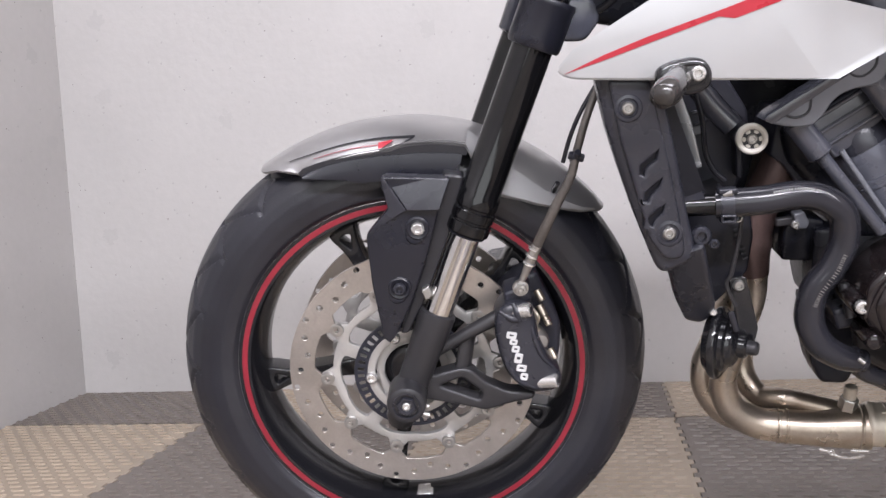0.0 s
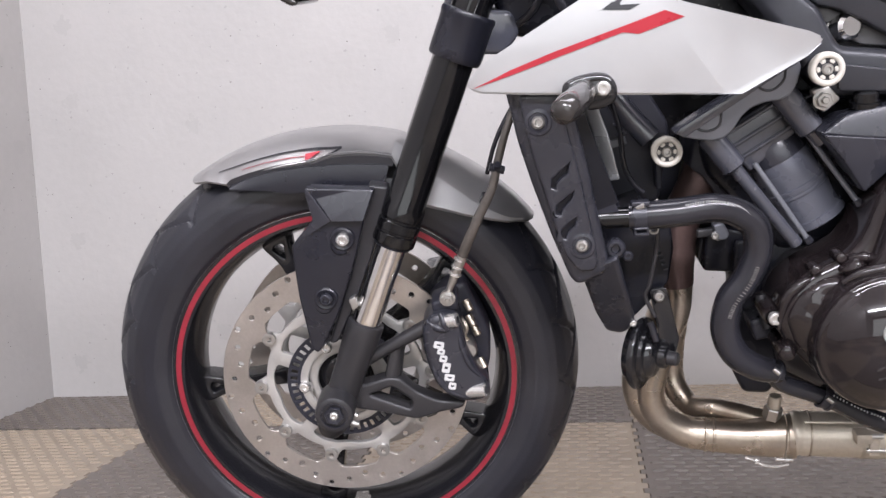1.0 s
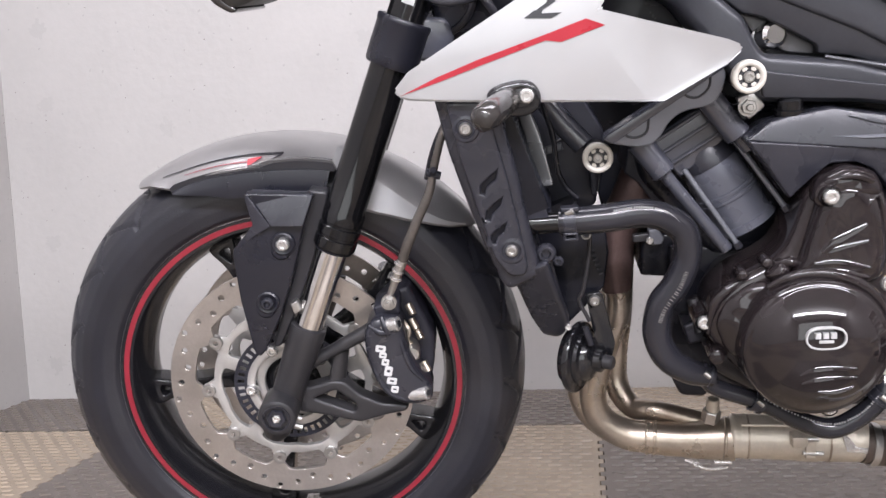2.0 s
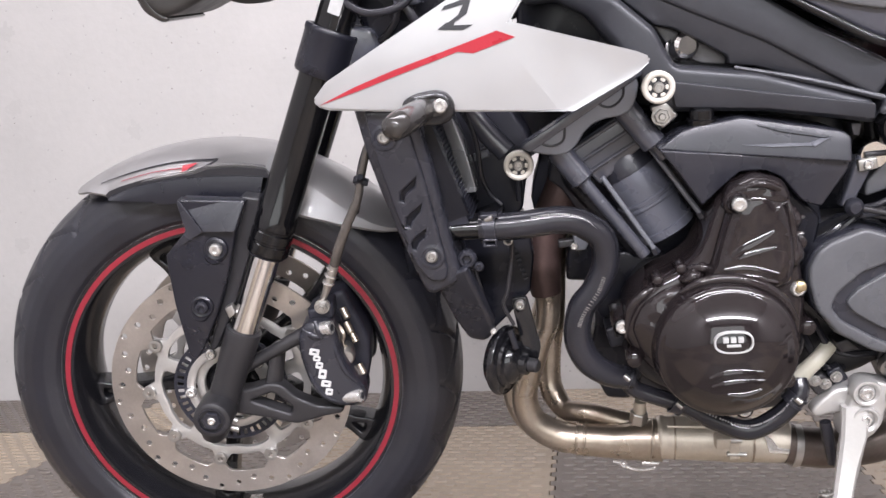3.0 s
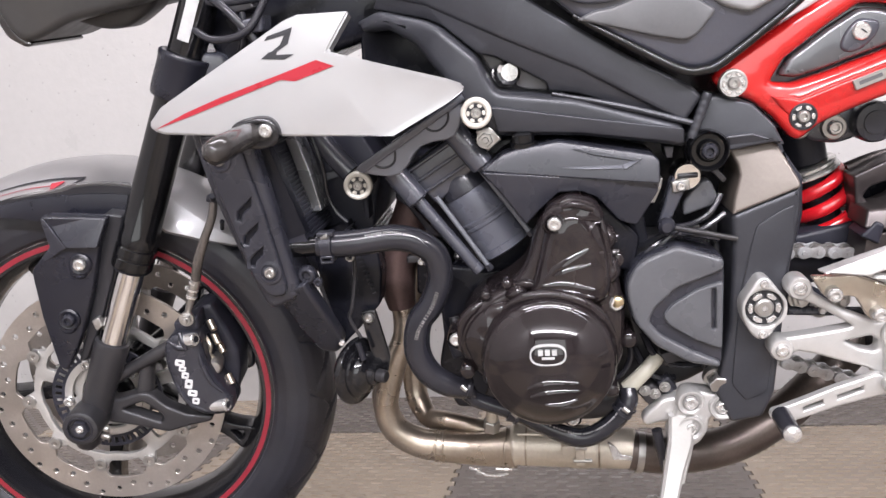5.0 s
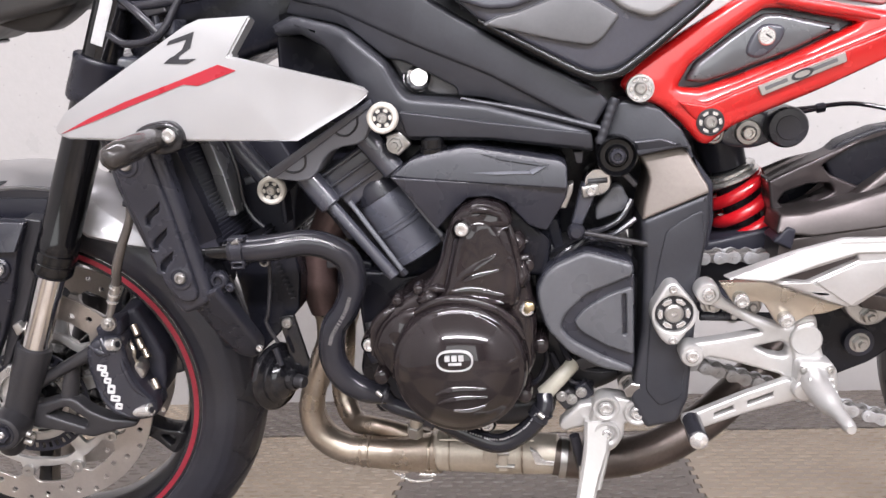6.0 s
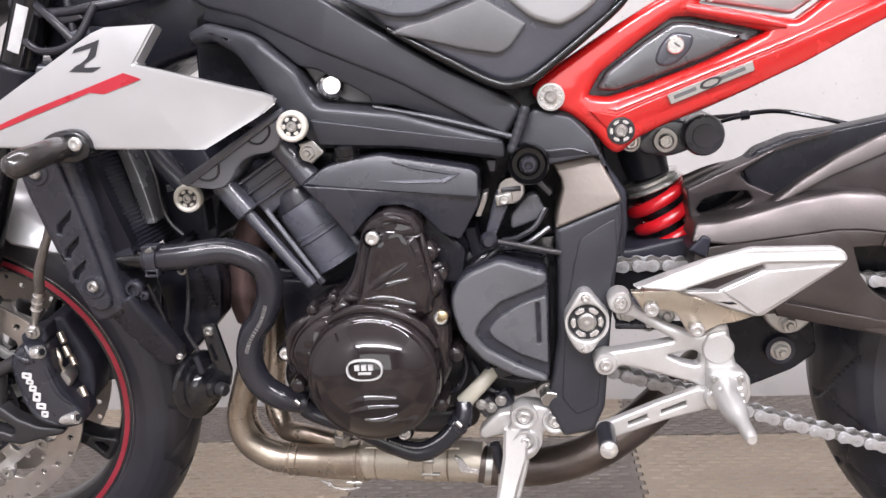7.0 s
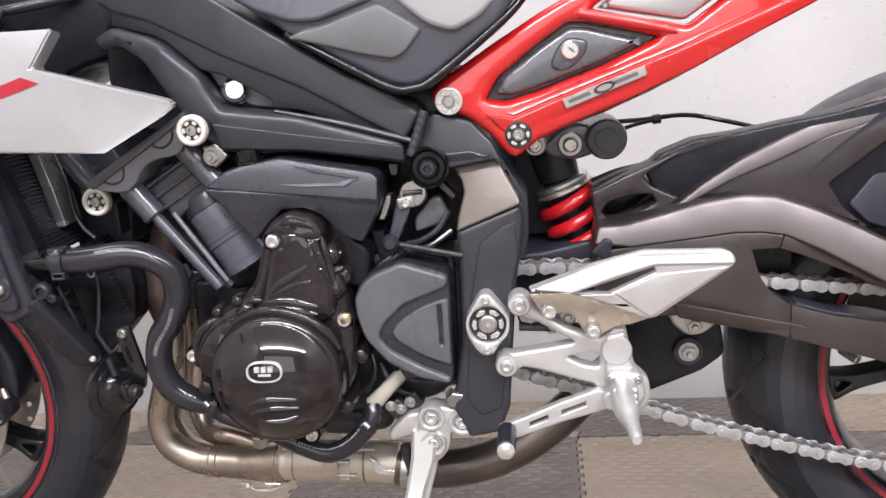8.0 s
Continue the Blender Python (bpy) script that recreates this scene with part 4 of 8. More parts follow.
bmesh.ops.bevel(panel, geom=crisp, offset=0.0022, segments=2, affect="EDGES")
bmesh.ops.triangulate(panel, faces=[f for f in panel.faces if len(f.verts) > 4])
PANEL_TREE = BVHTree.FromBMesh(panel)
side_panel = part("radiator_side_panel", panel, SILVER, bike, "pearl silver radiator side panel with red flash", angle=32)


def film(tree, outline, thick=0.0007, lift=0.0002, reach=0.5):
    """A thin film laid on a surface from its outer side, from places (x, u)."""
    bm = bmesh.new()
    f = bm.faces.new([bm.verts.new(V(x, reach, u)) for x, u in outline])
    bmesh.ops.triangulate(bm, faces=[f])
    for _ in range(3):
        bmesh.ops.subdivide_edges(bm, edges=[e for e in bm.edges if e.calc_length() > 0.008], cuts=1)
    bmesh.ops.triangulate(bm, faces=bm.faces)
    for v in bm.verts:
        hit = tree.ray_cast(v.co, Vector((0, 1, 0)))[0]
        v.co.y = (hit.y if hit else -0.24) - lift
    for f in bm.faces:
        f.normal_update()
        if f.normal.y > 0:
            f.normal_flip()
    out = bmesh.ops.extrude_face_region(bm, geom=list(bm.faces))
    bmesh.ops.translate(bm, verts=[g for g in out["geom"] if isinstance(g, bmesh.types.BMVert)], vec=(0, -thick, 0))
    return bm


part("red_flash", film(PANEL_TREE, [(0.209, 0.6605), (0.248, 0.6715), (0.287, 0.6835), (0.347, 0.7015), (0.361, 0.699), (0.401, 0.711), (0.384, 0.718), (0.346, 0.7065), (0.285, 0.689), (0.245, 0.6755)]), REDFILM, side_panel, "red flash film")
part("emblem_stroke", film(PANEL_TREE, [(0.334, 0.7395), (0.337, 0.7435), (0.363, 0.7505), (0.3575, 0.735), (0.346, 0.7285), (0.340, 0.7285), (0.3525, 0.7365), (0.3545, 0.7435)]), INK, side_panel, "black emblem stroke")
part("emblem_stroke", film(PANEL_TREE, [(0.346, 0.7285), (0.338, 0.7285), (0.329, 0.7225), (0.353, 0.7205), (0.363, 0.7250), (0.345, 0.7255)]), INK, side_panel, "black emblem stroke")

# indicator on its black base
indicator = part("indicator", plate(rounded([(0.291, 0.660), (0.304, 0.666), (0.322, 0.6685), (0.334, 0.666), (0.341, 0.655), (0.340, 0.643), (0.333, 0.637), (0.321, 0.634), (0.305, 0.636), (0.29, 0.648)], 0.006), 0.215, 0.2515, 0.005), HORNM, bike, "black stalk indicator with smoked lens")
part("stalk", tube([(0.312, 0.238, 0.651), (0.309, 0.256, 0.650), (0.305, 0.272, 0.648)], [0.0125, 0.0125, 0.0128], 18, flat=0.95), SMOKED, indicator)
part("recess", plate(rounded([(0.300, 0.656), (0.320, 0.664), (0.333, 0.661), (0.336, 0.652), (0.333, 0.643), (0.318, 0.640)], 0.005), 0.245, 0.2525, 0.0005, holes=[rounded([(0.304, 0.655), (0.320, 0.661), (0.331, 0.659), (0.333, 0.652), (0.331, 0.645), (0.318, 0.643)], 0.004)], n=1), GLOSS, indicator, "gloss black rim")
part("lens", tube([(0.306, 0.268, 0.649), (0.301, 0.282, 0.646), (0.295, 0.297, 0.643), (0.289, 0.307, 0.640), (0.286, 0.311, 0.6385)], [0.0125, 0.0135, 0.0138, 0.0118, 0.005], 22, flat=0.95), SMOKED, indicator, "smoked clear indicator lens")
bolt(indicator, 0.3275, 0.2515, 0.6535, 0.0072)

# ---- radiator, its guards, hoses ----
radiator = bmesh.new()
AX = Vector((0.076, 0, -0.233)).normalized()
BACK = Vector((0.951, 0, 0.31)).normalized()


def rad_box(x, u, s0, s1, along, thick):
    """A slab in the radiator's plane from its top place downwards."""
    bm = bmesh.new()
    bmesh.ops.create_cube(bm, size=1)
    o = Vector((x, 0, u))
    for v in bm.verts:
        p = o + AX * ((v.co.x + 0.5) * along) + BACK * (v.co.z * thick)
        v.co = (p.x, -(s0 + (v.co.y + 0.5) * (s1 - s0)), p.z)
    return bm


rad = part("radiator", rad_box(0.292, 0.640, -0.17, 0.196, 0.125, 0.024), DARK, bike, "black finned radiator behind plastic guards")
fins = bmesh.new()
for k in range(26):
    o = Vector((0.292, 0, 0.640)) + AX * (0.006 + 0.0046 * k) + BACK * 0.0125
    cube = bmesh.ops.create_cube(fins, size=1)["verts"]
    for v in cube:
        p = o + AX * (v.co.x * 0.0016) + BACK * (v.co.z * 0.005)
        v.co = (p.x, -(0.015 + v.co.y * 0.33), p.z)
tagged(part("fin_block", fins, DARK, rad), kind="stuff")
part("end_tank", rad_box(0.294, 0.645, 0.176, 0.1965, 0.118, 0.022), VOID, rad)
# black sheet standing in for the shaded depth behind the radiator
part("duct_shade", plate([(0.383, 0.645), (0.500, 0.665), (0.520, 0.600), (0.425, 0.575), (0.402, 0.563), (0.386, 0.570)], -0.03, 0.0, 0.0), VOID, rad)
for k in range(13):
    o = between(k / 12, (0.3085, 0.618), (0.3245, 0.549))
    part("shroud_fin", rod((o[0] - 0.008, 0.140, o[1] + 0.003), (o[0] + 0.005, 0.134, o[1] - 0.001), 0.0011, 0.1, 6), SATIN, rad)
shroud_pts = [(0.300, 0.652), (0.318, 0.652), (0.3272, 0.6264), (0.3361, 0.6006), (0.3416, 0.5778), (0.3472, 0.5496), (0.3307, 0.5479), (0.3263, 0.5690), (0.3216, 0.5982), (0.3130, 0.6272)]
part("fan_shroud", plate(rounded(shroud_pts, 0.003), 0.10, 0.139, 0.0015, cant=(0.25, 0)), SHROUDM, rad, "smooth silver-grey fan shroud edge")
part("fan_housing", plate(rounded([(0.318, 0.650), (0.372, 0.655), (0.404, 0.60), (0.4055, 0.570), (0.398, 0.545), (0.393, 0.514), (0.365, 0.505), (0.325, 0.512)], 0.006), -0.12, 0.085, 0.004), DARK, rad)
part("housing_tab", plate([(0.3407, 0.5832), (0.3577, 0.5873), (0.3596, 0.579), (0.3418, 0.5746)], 0.08, 0.0885, 0.001, n=1), BRACKETM, rad, "grey tab of the fan housing")
for x0, u0, x1, u1 in ((0.345, 0.600, 0.366, 0.607), (0.348, 0.588, 0.372, 0.596)):
    part("housing_rib", rod((x0, 0.087, u0), (x1, 0.087, u1), 0.0022), SATIN, rad)
part("fan_strut", tube([(0.336, 0.12, 0.648), (0.358, 0.122, 0.615), (0.381, 0.126, 0.588)], [0.0115, 0.0125, 0.0125], 16), SATIN, rad)
part("fan_wire", tube([(0.338, 0.13, 0.642), (0.349, 0.13, 0.60), (0.352, 0.13, 0.565), (0.360, 0.13, 0.545), (0.372, 0.13, 0.532)], 0.0028, 8), HOSE, rad)
part("strut_foot", plate(rounded([(0.386, 0.578), (0.394, 0.578), (0.394, 0.53), (0.388, 0.53)], 0.002), 0.07, 0.11, 0.002), DARK, rad)
lower_core = rad_box(0.343, 0.520, -0.13, 0.110, 0.095, 0.05)
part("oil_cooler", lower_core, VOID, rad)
lowfins = bmesh.new()
for k in range(15):
    o = Vector((0.343, 0, 0.520)) + AX * (0.006 + 0.0058 * k) + BACK * 0.0255
    cube = bmesh.ops.create_cube(lowfins, size=1)["verts"]
    for v in cube:
        p = o + AX * (v.co.x * 0.0016) + BACK * (v.co.z * 0.005)
        v.co = (p.x, -(0.0 + v.co.y * 0.252), p.z)
tagged(part("fin_block", lowfins, COATED, rad), kind="stuff")
part("cooler_side", plate(rounded([(0.322, 0.505), (0.372, 0.512), (0.400, 0.505), (0.404, 0.4666), (0.398, 0.428), (0.3727, 0.4016), (0.3433, 0.3733), (0.336, 0.42)], 0.004), 0.08, 0.118, 0.003), VOID, rad)
part("bracket_rod", rod((0.337, 0.165, 0.486), (0.356, 0.150, 0.396), 0.0022), CASTING, rad)
part("bracket_rod", tube([(0.382, 0.165, 0.520), (0.382, 0.160, 0.485), (0.374, 0.158, 0.440), (0.369, 0.155, 0.425), (0.379, 0.152, 0.400)], 0.0022, 8), CASTING, rad, "thin horn cable")
bolt(rad, 0.337, 0.196, 0.490, 0.0105, me=DARKBOLT_ME)
bolt(rad, 0.349, 0.2, 0.482, 0.0052, me=DARKBOLT_ME)
bolt(rad, 0.356, 0.152, 0.394, 0.004)

rguard = part("radiator_guard", plate(rounded([(0.234, 0.672), (0.296, 0.668), (0.3045, 0.617), (0.3145, 0.566), (0.322, 0.521), (0.3305, 0.478), (0.327, 0.467), (0.3035, 0.457), (0.2965, 0.457), (0.2905, 0.464), (0.2745, 0.508), (0.257, 0.565), (0.247, 0.602)], 0.006, 4), 0.13, 0.2160, 0.008, n=4, cant=(-0.06, 0.05), centre=(0.285, 0.55)), PROTECT, bike, "satin black plastic radiator guard with three slots")
part("slotted_face", plate(rounded([(0.249, 0.652), (0.288, 0.650), (0.2945, 0.615), (0.3035, 0.575), (0.3115, 0.530), (0.3190, 0.482), (0.3155, 0.4725), (0.3005, 0.4725), (0.294, 0.480), (0.2850, 0.494), (0.2720, 0.543), (0.2580, 0.599)], 0.006, 4), 0.19, 0.2235, 0.0035, n=3,
                           holes=[[(0.2945, 0.583), (0.2920, 0.5734), (0.2862, 0.5694), (0.2815, 0.5647), (0.2803, 0.5588), (0.2770, 0.5600), (0.2778, 0.5682), (0.2860, 0.5745)], [(0.2976, 0.555), (0.2949, 0.5475), (0.2868, 0.5396), (0.2840, 0.5325), (0.2800, 0.5333), (0.2815, 0.5415), (0.2897, 0.5479)], [(0.2998, 0.529), (0.2971, 0.5206), (0.2905, 0.5154), (0.2877, 0.5082), (0.2833, 0.509), (0.2853, 0.5173), (0.2929, 0.5233)]], cant=(-0.06, 0.05), centre=(0.285, 0.55)), PROTECT, rguard)
# near-black sheet: the shade inside the slots, put in as colour
part("slot_shade", plate([(0.272, 0.586), (0.300, 0.586), (0.306, 0.506), (0.279, 0.506)], 0.19, 0.2172, 0.0, cant=(-0.06, 0.05), centre=(0.285, 0.55)), VOID, rguard)
low_end = plate(rounded([(0.303, 0.462), (0.312, 0.474), (0.338, 0.486), (0.358, 0.402), (0.352, 0.384), (0.344, 0.378), (0.328, 0.383), (0.316, 0.412)], 0.005), 0.19, 0.2140, 0.006)
for v in low_end.verts:
    v.co.y += max(0.0, 0.482 - v.co.z) * 0.68
part("lower_end", low_end, PROTECT, rguard)
for x, u in ((0.267, 0.6245), (0.3035, 0.5)):
    part("bolt_dish", lathe([(0.0082, 0.0), (0.0095, 0.0018), (0.0125, 0.0012), (0.0135, 0.0)], (x, 0.2232 - (x - 0.285) * 0.06 + (u - 0.55) * 0.05, u), (0, 1, 0), 28), PROTECT, rguard)
    bolt(rguard, x, 0.2240 - (x - 0.285) * 0.06 + (u - 0.56) * 0.05, u, 0.0064, me=STEELBOLT_ME)

coolant = part("coolant_hose", tube([(0.3525, 0.189, 0.5198), (0.362, 0.19, 0.5200), (0.397, 0.19, 0.5215), (0.433, 0.186, 0.5240), (0.457, 0.182, 0.5175), (0.476, 0.178, 0.501), (0.4795, 0.176, 0.474), (0.468, 0.176, 0.445), (0.4525, 0.176, 0.424), (0.4475, 0.176, 0.392), (0.458, 0.176, 0.365), (0.480, 0.174, 0.348), (0.505, 0.17, 0.340)], [0.0145] * 9 + [0.0150, 0.0150, 0.0140, 0.0115], 20, 8), HOSE, bike, "black rubber coolant hose with wire clips")
part("metal_stub", rod((0.310, 0.187, 0.5190), (0.356, 0.189, 0.5195), 0.0108), GLOSS, coolant, "gloss black hose stub")
clamp_a = part("hose_clamp", lathe([(0.0148, -0.006), (0.0165, -0.006), (0.0168, 0), (0.0172, 0.007), (0.0148, 0.007)], (0.362, 0.19, 0.520), (1, 0.05, 0), 30), COATED, coolant, "black band clamp")
part("clamp_lug", plate(rounded([(0.355, 0.512), (0.370, 0.512), (0.370, 0.503), (0.355, 0.503)], 0.002), 0.195, 0.206, 0.0015, holes=[[(0.358, 0.509), (0.367, 0.509), (0.367, 0.506), (0.358, 0.506)]]), COATED, clamp_a)
part("clamp_screw", rod((0.3585, 0.200, 0.531), (0.3665, 0.203, 0.5335), 0.0034, 0.1, 12), STEEL, clamp_a, "clamp screw")
part("clamp_band", plate(rounded([(0.3535, 0.537), (0.3715, 0.537), (0.3715, 0.5325), (0.3535, 0.5325)], 0.001), 0.190, 0.2035, 0.001), COATED, clamp_a)
lowhose = part("lower_hose", tube([(0.500, 0.168, 0.336)] + [(x, 0.166, u) for x, u in [(0.5113, 0.3242), (0.5546, 0.3071), (0.5946, 0.285), (0.6281, 0.2746), (0.6584, 0.2898), (0.6788, 0.3145)]] + [(0.680, 0.158, 0.330)], [0.0105, 0.0095, 0.0095, 0.0105, 0.0112, 0.011, 0.0105, 0.010], 18, 8), HOSE, bike, "black drain hose with wire clips")
for x, s, u, d in ((0.497, 0.17, 0.343, (1, 0, -0.4)), (0.552, 0.166, 0.308, (1, 0, -0.5)), (0.675, 0.166, 0.310, (0.55, 0, 0.7))):
    clip = part("wire_clip", lathe([(0.0112, -0.006), (0.0128, -0.006), (0.0128, -0.003), (0.0118, -0.003), (0.0118, 0.003), (0.0128, 0.003), (0.0128, 0.006), (0.0112, 0.006)], (x, s, u), d, 24), COATED, lowhose)
    part("clip_ear", rod((x - 0.002, s + 0.012, u + 0.006), (x + 0.004, s + 0.014, u + 0.001), 0.003), STEEL, lowhose)
part("breather_hose", tube([(0.680, 0.154, 0.328), (0.690, 0.154, 0.338), (0.702, 0.153, 0.350), (0.716, 0.145, 0.362)], [0.0098, 0.0088, 0.0085, 0.0085], 16), CLEARWHITE, bike, "yellowed clear breather hose")



def print_ticks(pts, out, n, half, r):
    """A row of small raised print marks along a hose, set out on its near side."""
    path = smooth_path([V(*p) for p in pts], 24)
    bms = []
    for i in range(n):
        k = int((i + 0.5) / n * (len(path) - 1))
        d = (path[k + 1] - path[k]).normalized()
        w = Vector((-d.z, 0, d.x)) * half
        p = path[k] + Vector((0, -out, 0))
        a, b = p - w, p + w
        bms.append(rod((a.x, -a.y, a.z), (b.x, -b.y, b.z), r, 0.1, 6))
    return joined(*bms)


part("hose_print", print_ticks([(0.477, 0.176, 0.462), (0.470, 0.176, 0.445), (0.4545, 0.176, 0.422), (0.449, 0.176, 0.408)], 0.0144, 26, 0.0020, 0.0004), LINKDARK, coolant, "pale printed marks")
part("hose_print", print_ticks([(0.405, 0.188, 0.531), (0.433, 0.186, 0.533), (0.457, 0.182, 0.526), (0.472, 0.180, 0.512)], 0.0128, 34, 0.0011, 0.0005), WHITEP, coolant, "pale printed marks")
part("hose_print", print_ticks([(x, 0.166, u) for x, u in [(0.556, 0.3152), (0.5945, 0.2939), (0.6276, 0.2842), (0.6548, 0.2962), (0.6739, 0.3182)]], 0.0098, 44, 0.0009, 0.0006), WHITEP, lowhose, "pale printed marks")

# horn on its bracket
HORN_AT, HORN_AXIS = (0.3665, 0.130, 0.3505), (0.90, 0.42, -0.05)
horn = part("horn", lathe([(0, 0.030), (0.010, 0.030), (0.0125, 0.028), (0.013, 0.021), (0.0205, 0.018), (0.024, 0.0155), (0.0255, 0.0105), (0.031, 0.0085), (0.0315, 0.0045), (0.0395, 0.002), (0.0408, 0), (0.0408, -0.003), (0.0395, -0.005), (0.036, -0.006), (0.031, -0.013), (0, -0.015)], HORN_AT, HORN_AXIS, 44), HORNM, bike, "gloss black disc horn")
part("horn_ring", lathe([(0.0385, 0.0030), (0.0402, 0.0022), (0.0412, -0.0006), (0.0402, -0.0036), (0.0394, -0.0034)], HORN_AT, HORN_AXIS, 44), HORNM, horn, "gloss black horn rim")
part("horn_bolt", lathe([(0.0, 0.041), (0.006, 0.041), (0.0078, 0.039), (0.0082, 0.028), (0, 0.028)], HORN_AT, HORN_AXIS, 24), CASTING, horn, "dull horn bolt")
part("horn_bracket", plate(rounded([(0.376, 0.424), (0.394, 0.426), (0.407, 0.366), (0.402, 0.345), (0.388, 0.352)], 0.004), 0.125, 0.131, 0.001), HORNM, horn)
bolt(horn, 0.386, 0.131, 0.4165, 0.0065, me=STEELBOLT_ME)
part("horn_plug", rod((0.374, 0.150, 0.393), (0.380, 0.152, 0.372), 0.004), HOSE, horn)

# ---- exhaust ----
ex = part("exhaust", tube([(0.452, 0.066, 0.560), (0.432, 0.066, 0.514), (0.4165, 0.065, 0.482), (0.4125, 0.064, 0.437), (0.4165, 0.062, 0.400), (0.4135, 0.061, 0.370), (0.402, 0.060, 0.341), (0.389, 0.060, 0.304), (0.382, 0.060, 0.277), (0.386, 0.060, 0.250), (0.400, 0.060, 0.232), (0.4235, 0.060, 0.2195), (0.445, 0.061, 0.2165), (0.460, 0.062, 0.215)], [0.020, 0.020, 0.0200, 0.0195, 0.0150, 0.0140, 0.0148, 0.0155, 0.0160, 0.0170, 0.0180, 0.0188, 0.0195, 0.0195], 28, 8), PIPE, bike, "heat-tinted stainless exhaust with underslung canister")
part("heat_sleeve", tube([(0.4525, 0.066, 0.560), (0.4325, 0.066, 0.514), (0.4170, 0.065, 0.482), (0.4125, 0.064, 0.439), (0.4150, 0.063, 0.408)], [0.0225, 0.0225, 0.0225, 0.0218, 0.0178], 28, 6), PIPEDARK, ex, "browned upper pipe")
part("header_pipe", tube([(0.455, -0.01, 0.560), (0.427, -0.005, 0.45), (0.420, 0.0, 0.36), (0.414, 0.002, 0.310), (0.4125, 0.004, 0.277), (0.418, 0.012, 0.255), (0.432, 0.026, 0.240), (0.452, 0.040, 0.2425), (0.480, 0.046, 0.238), (0.530, 0.055, 0.226)], [0.018, 0.0175, 0.0165, 0.0155, 0.0155, 0.0150, 0.0135, 0.0125, 0.0125, 0.0125], 24, 8), PIPE, ex)
part("header_pipe", tube([(0.455, -0.09, 0.560), (0.432, -0.07, 0.45), (0.413, -0.045, 0.36), (0.384, -0.01, 0.305), (0.3685, 0.0, 0.270), (0.372, 0.006, 0.238), (0.392, 0.014, 0.214), (0.425, 0.024, 0.205), (0.470, 0.04, 0.206), (0.53, 0.055, 0.208)], [0.018, 0.0175, 0.0165, 0.0165, 0.0165, 0.0165, 0.0165, 0.0165, 0.0165, 0.0165], 24, 8), PIPE, ex)
part("collector", tube([(0.443, 0.061, 0.2170), (0.460, 0.062, 0.2155), (0.486, 0.064, 0.2140), (0.515, 0.067, 0.2150), (0.545, 0.071, 0.2175)], [0.0203, 0.0205, 0.0212, 0.0240, 0.0265], 28, 6), PIPE, ex)
for x, u, r in ((0.445, 0.2168, 0.0206), (0.454, 0.2160, 0.0208), (0.535, 0.2165, 0.0262)):
    part("weld_bead", lathe([(r - 0.001, -0.0022), (r + 0.0008, -0.0008), (r + 0.0008, 0.0008), (r - 0.001, 0.0022)], (x, 0.061 + (x - 0.445) * 0.1, u), (1, 0.1, -0.06), 32), PIPE, ex)
part("canister", lathe([(0.0235, 0.0), (0.0262, 0.003), (0.0268, 0.006), (0.0258, 0.010), (0.0258, 0.0115), (0.0262, 0.013), (0.0262, 0.105), (0.0258, 0.1055), (0.0258, 0.107), (0.0262, 0.108), (0.0255, 0.135), (0.0245, 0.152), (0.020, 0.156)], (0.540, 0.071, 0.2215), (1, 0.05, -0.035), 44), CANM, ex, "dull stainless canister")
part("strap", lathe([(0.0262, -0.011), (0.0272, -0.011), (0.0272, 0.011), (0.0262, 0.011)], (0.627, 0.075, 0.2185), (1, 0.05, -0.035), 44), CANM, ex, "clamp strap")
part("strap_block", plate(rounded([(0.603, 0.237), (0.620, 0.237), (0.6205, 0.225), (0.603, 0.224)], 0.002), 0.09, 0.112, 0.0015), CANM, ex)
part("strap_block", plate(rounded([(0.6195, 0.2350), (0.6315, 0.2350), (0.6315, 0.2060), (0.6195, 0.2060)], 0.002), 0.09, 0.1045, 0.0015), CANM, ex)
for a, b in ((0.2475, 0.2455), (0.1985, 0.1950)):
    part("can_seam", tube([(0.550, 0.0975 if a > 0.22 else 0.078, a), (0.600, 0.099 if a > 0.22 else 0.080, (a + b) / 2), (0.665, 0.101 if a > 0.22 else 0.082, b)], 0.0016, 8), CANM, ex, "folded seam")
for x in (0.560, 0.650):
    part("can_band", lathe([(0.0256, -0.0016), (0.0270, -0.0008), (0.0270, 0.0008), (0.0256, 0.0016)], (x, 0.071 + (x - 0.54) * 0.05, 0.2215 - (x - 0.54) * 0.035), (1, 0.05, -0.035), 44), PIPE, ex, "weld band")
part("strap_pin", rod((0.615, 0.103, 0.231), (0.634, 0.103, 0.231), 0.0036), STEEL, ex)
part("strap_pin", rod((0.617, 0.102, 0.213), (0.640, 0.102, 0.212), 0.003), STEEL, ex)
part("spring_tab", plate(rounded([(0.659, 0.236), (0.665, 0.214), (0.690, 0.2115), (0.690, 0.218), (0.676, 0.220), (0.668, 0.231)], 0.002), 0.097, 0.104, 0.001), BRIGHT, ex, "bent bright tab")
part("hanger_wire", tube([(0.487, 0.085, 0.197), (0.497, 0.09, 0.1955), (0.508, 0.092, 0.190), (0.522, 0.09, 0.1875), (0.536, 0.088, 0.189)], 0.0018, 8), BRIGHT, ex, "bright hanging wire hook")
part("hanger_wire", rod((0.520, 0.09, 0.197), (0.540, 0.09, 0.196), 0.0022), BRIGHT, ex)
bolt(ex, 0.4985, 0.092, 0.196, 0.004)
sensor = part("lambda_sensor", rod((0.517, 0.080, 0.246), (0.519, 0.085, 0.262), 0.0105, 0.1, 6), STEEL, ex, "hexagon sensor boss")
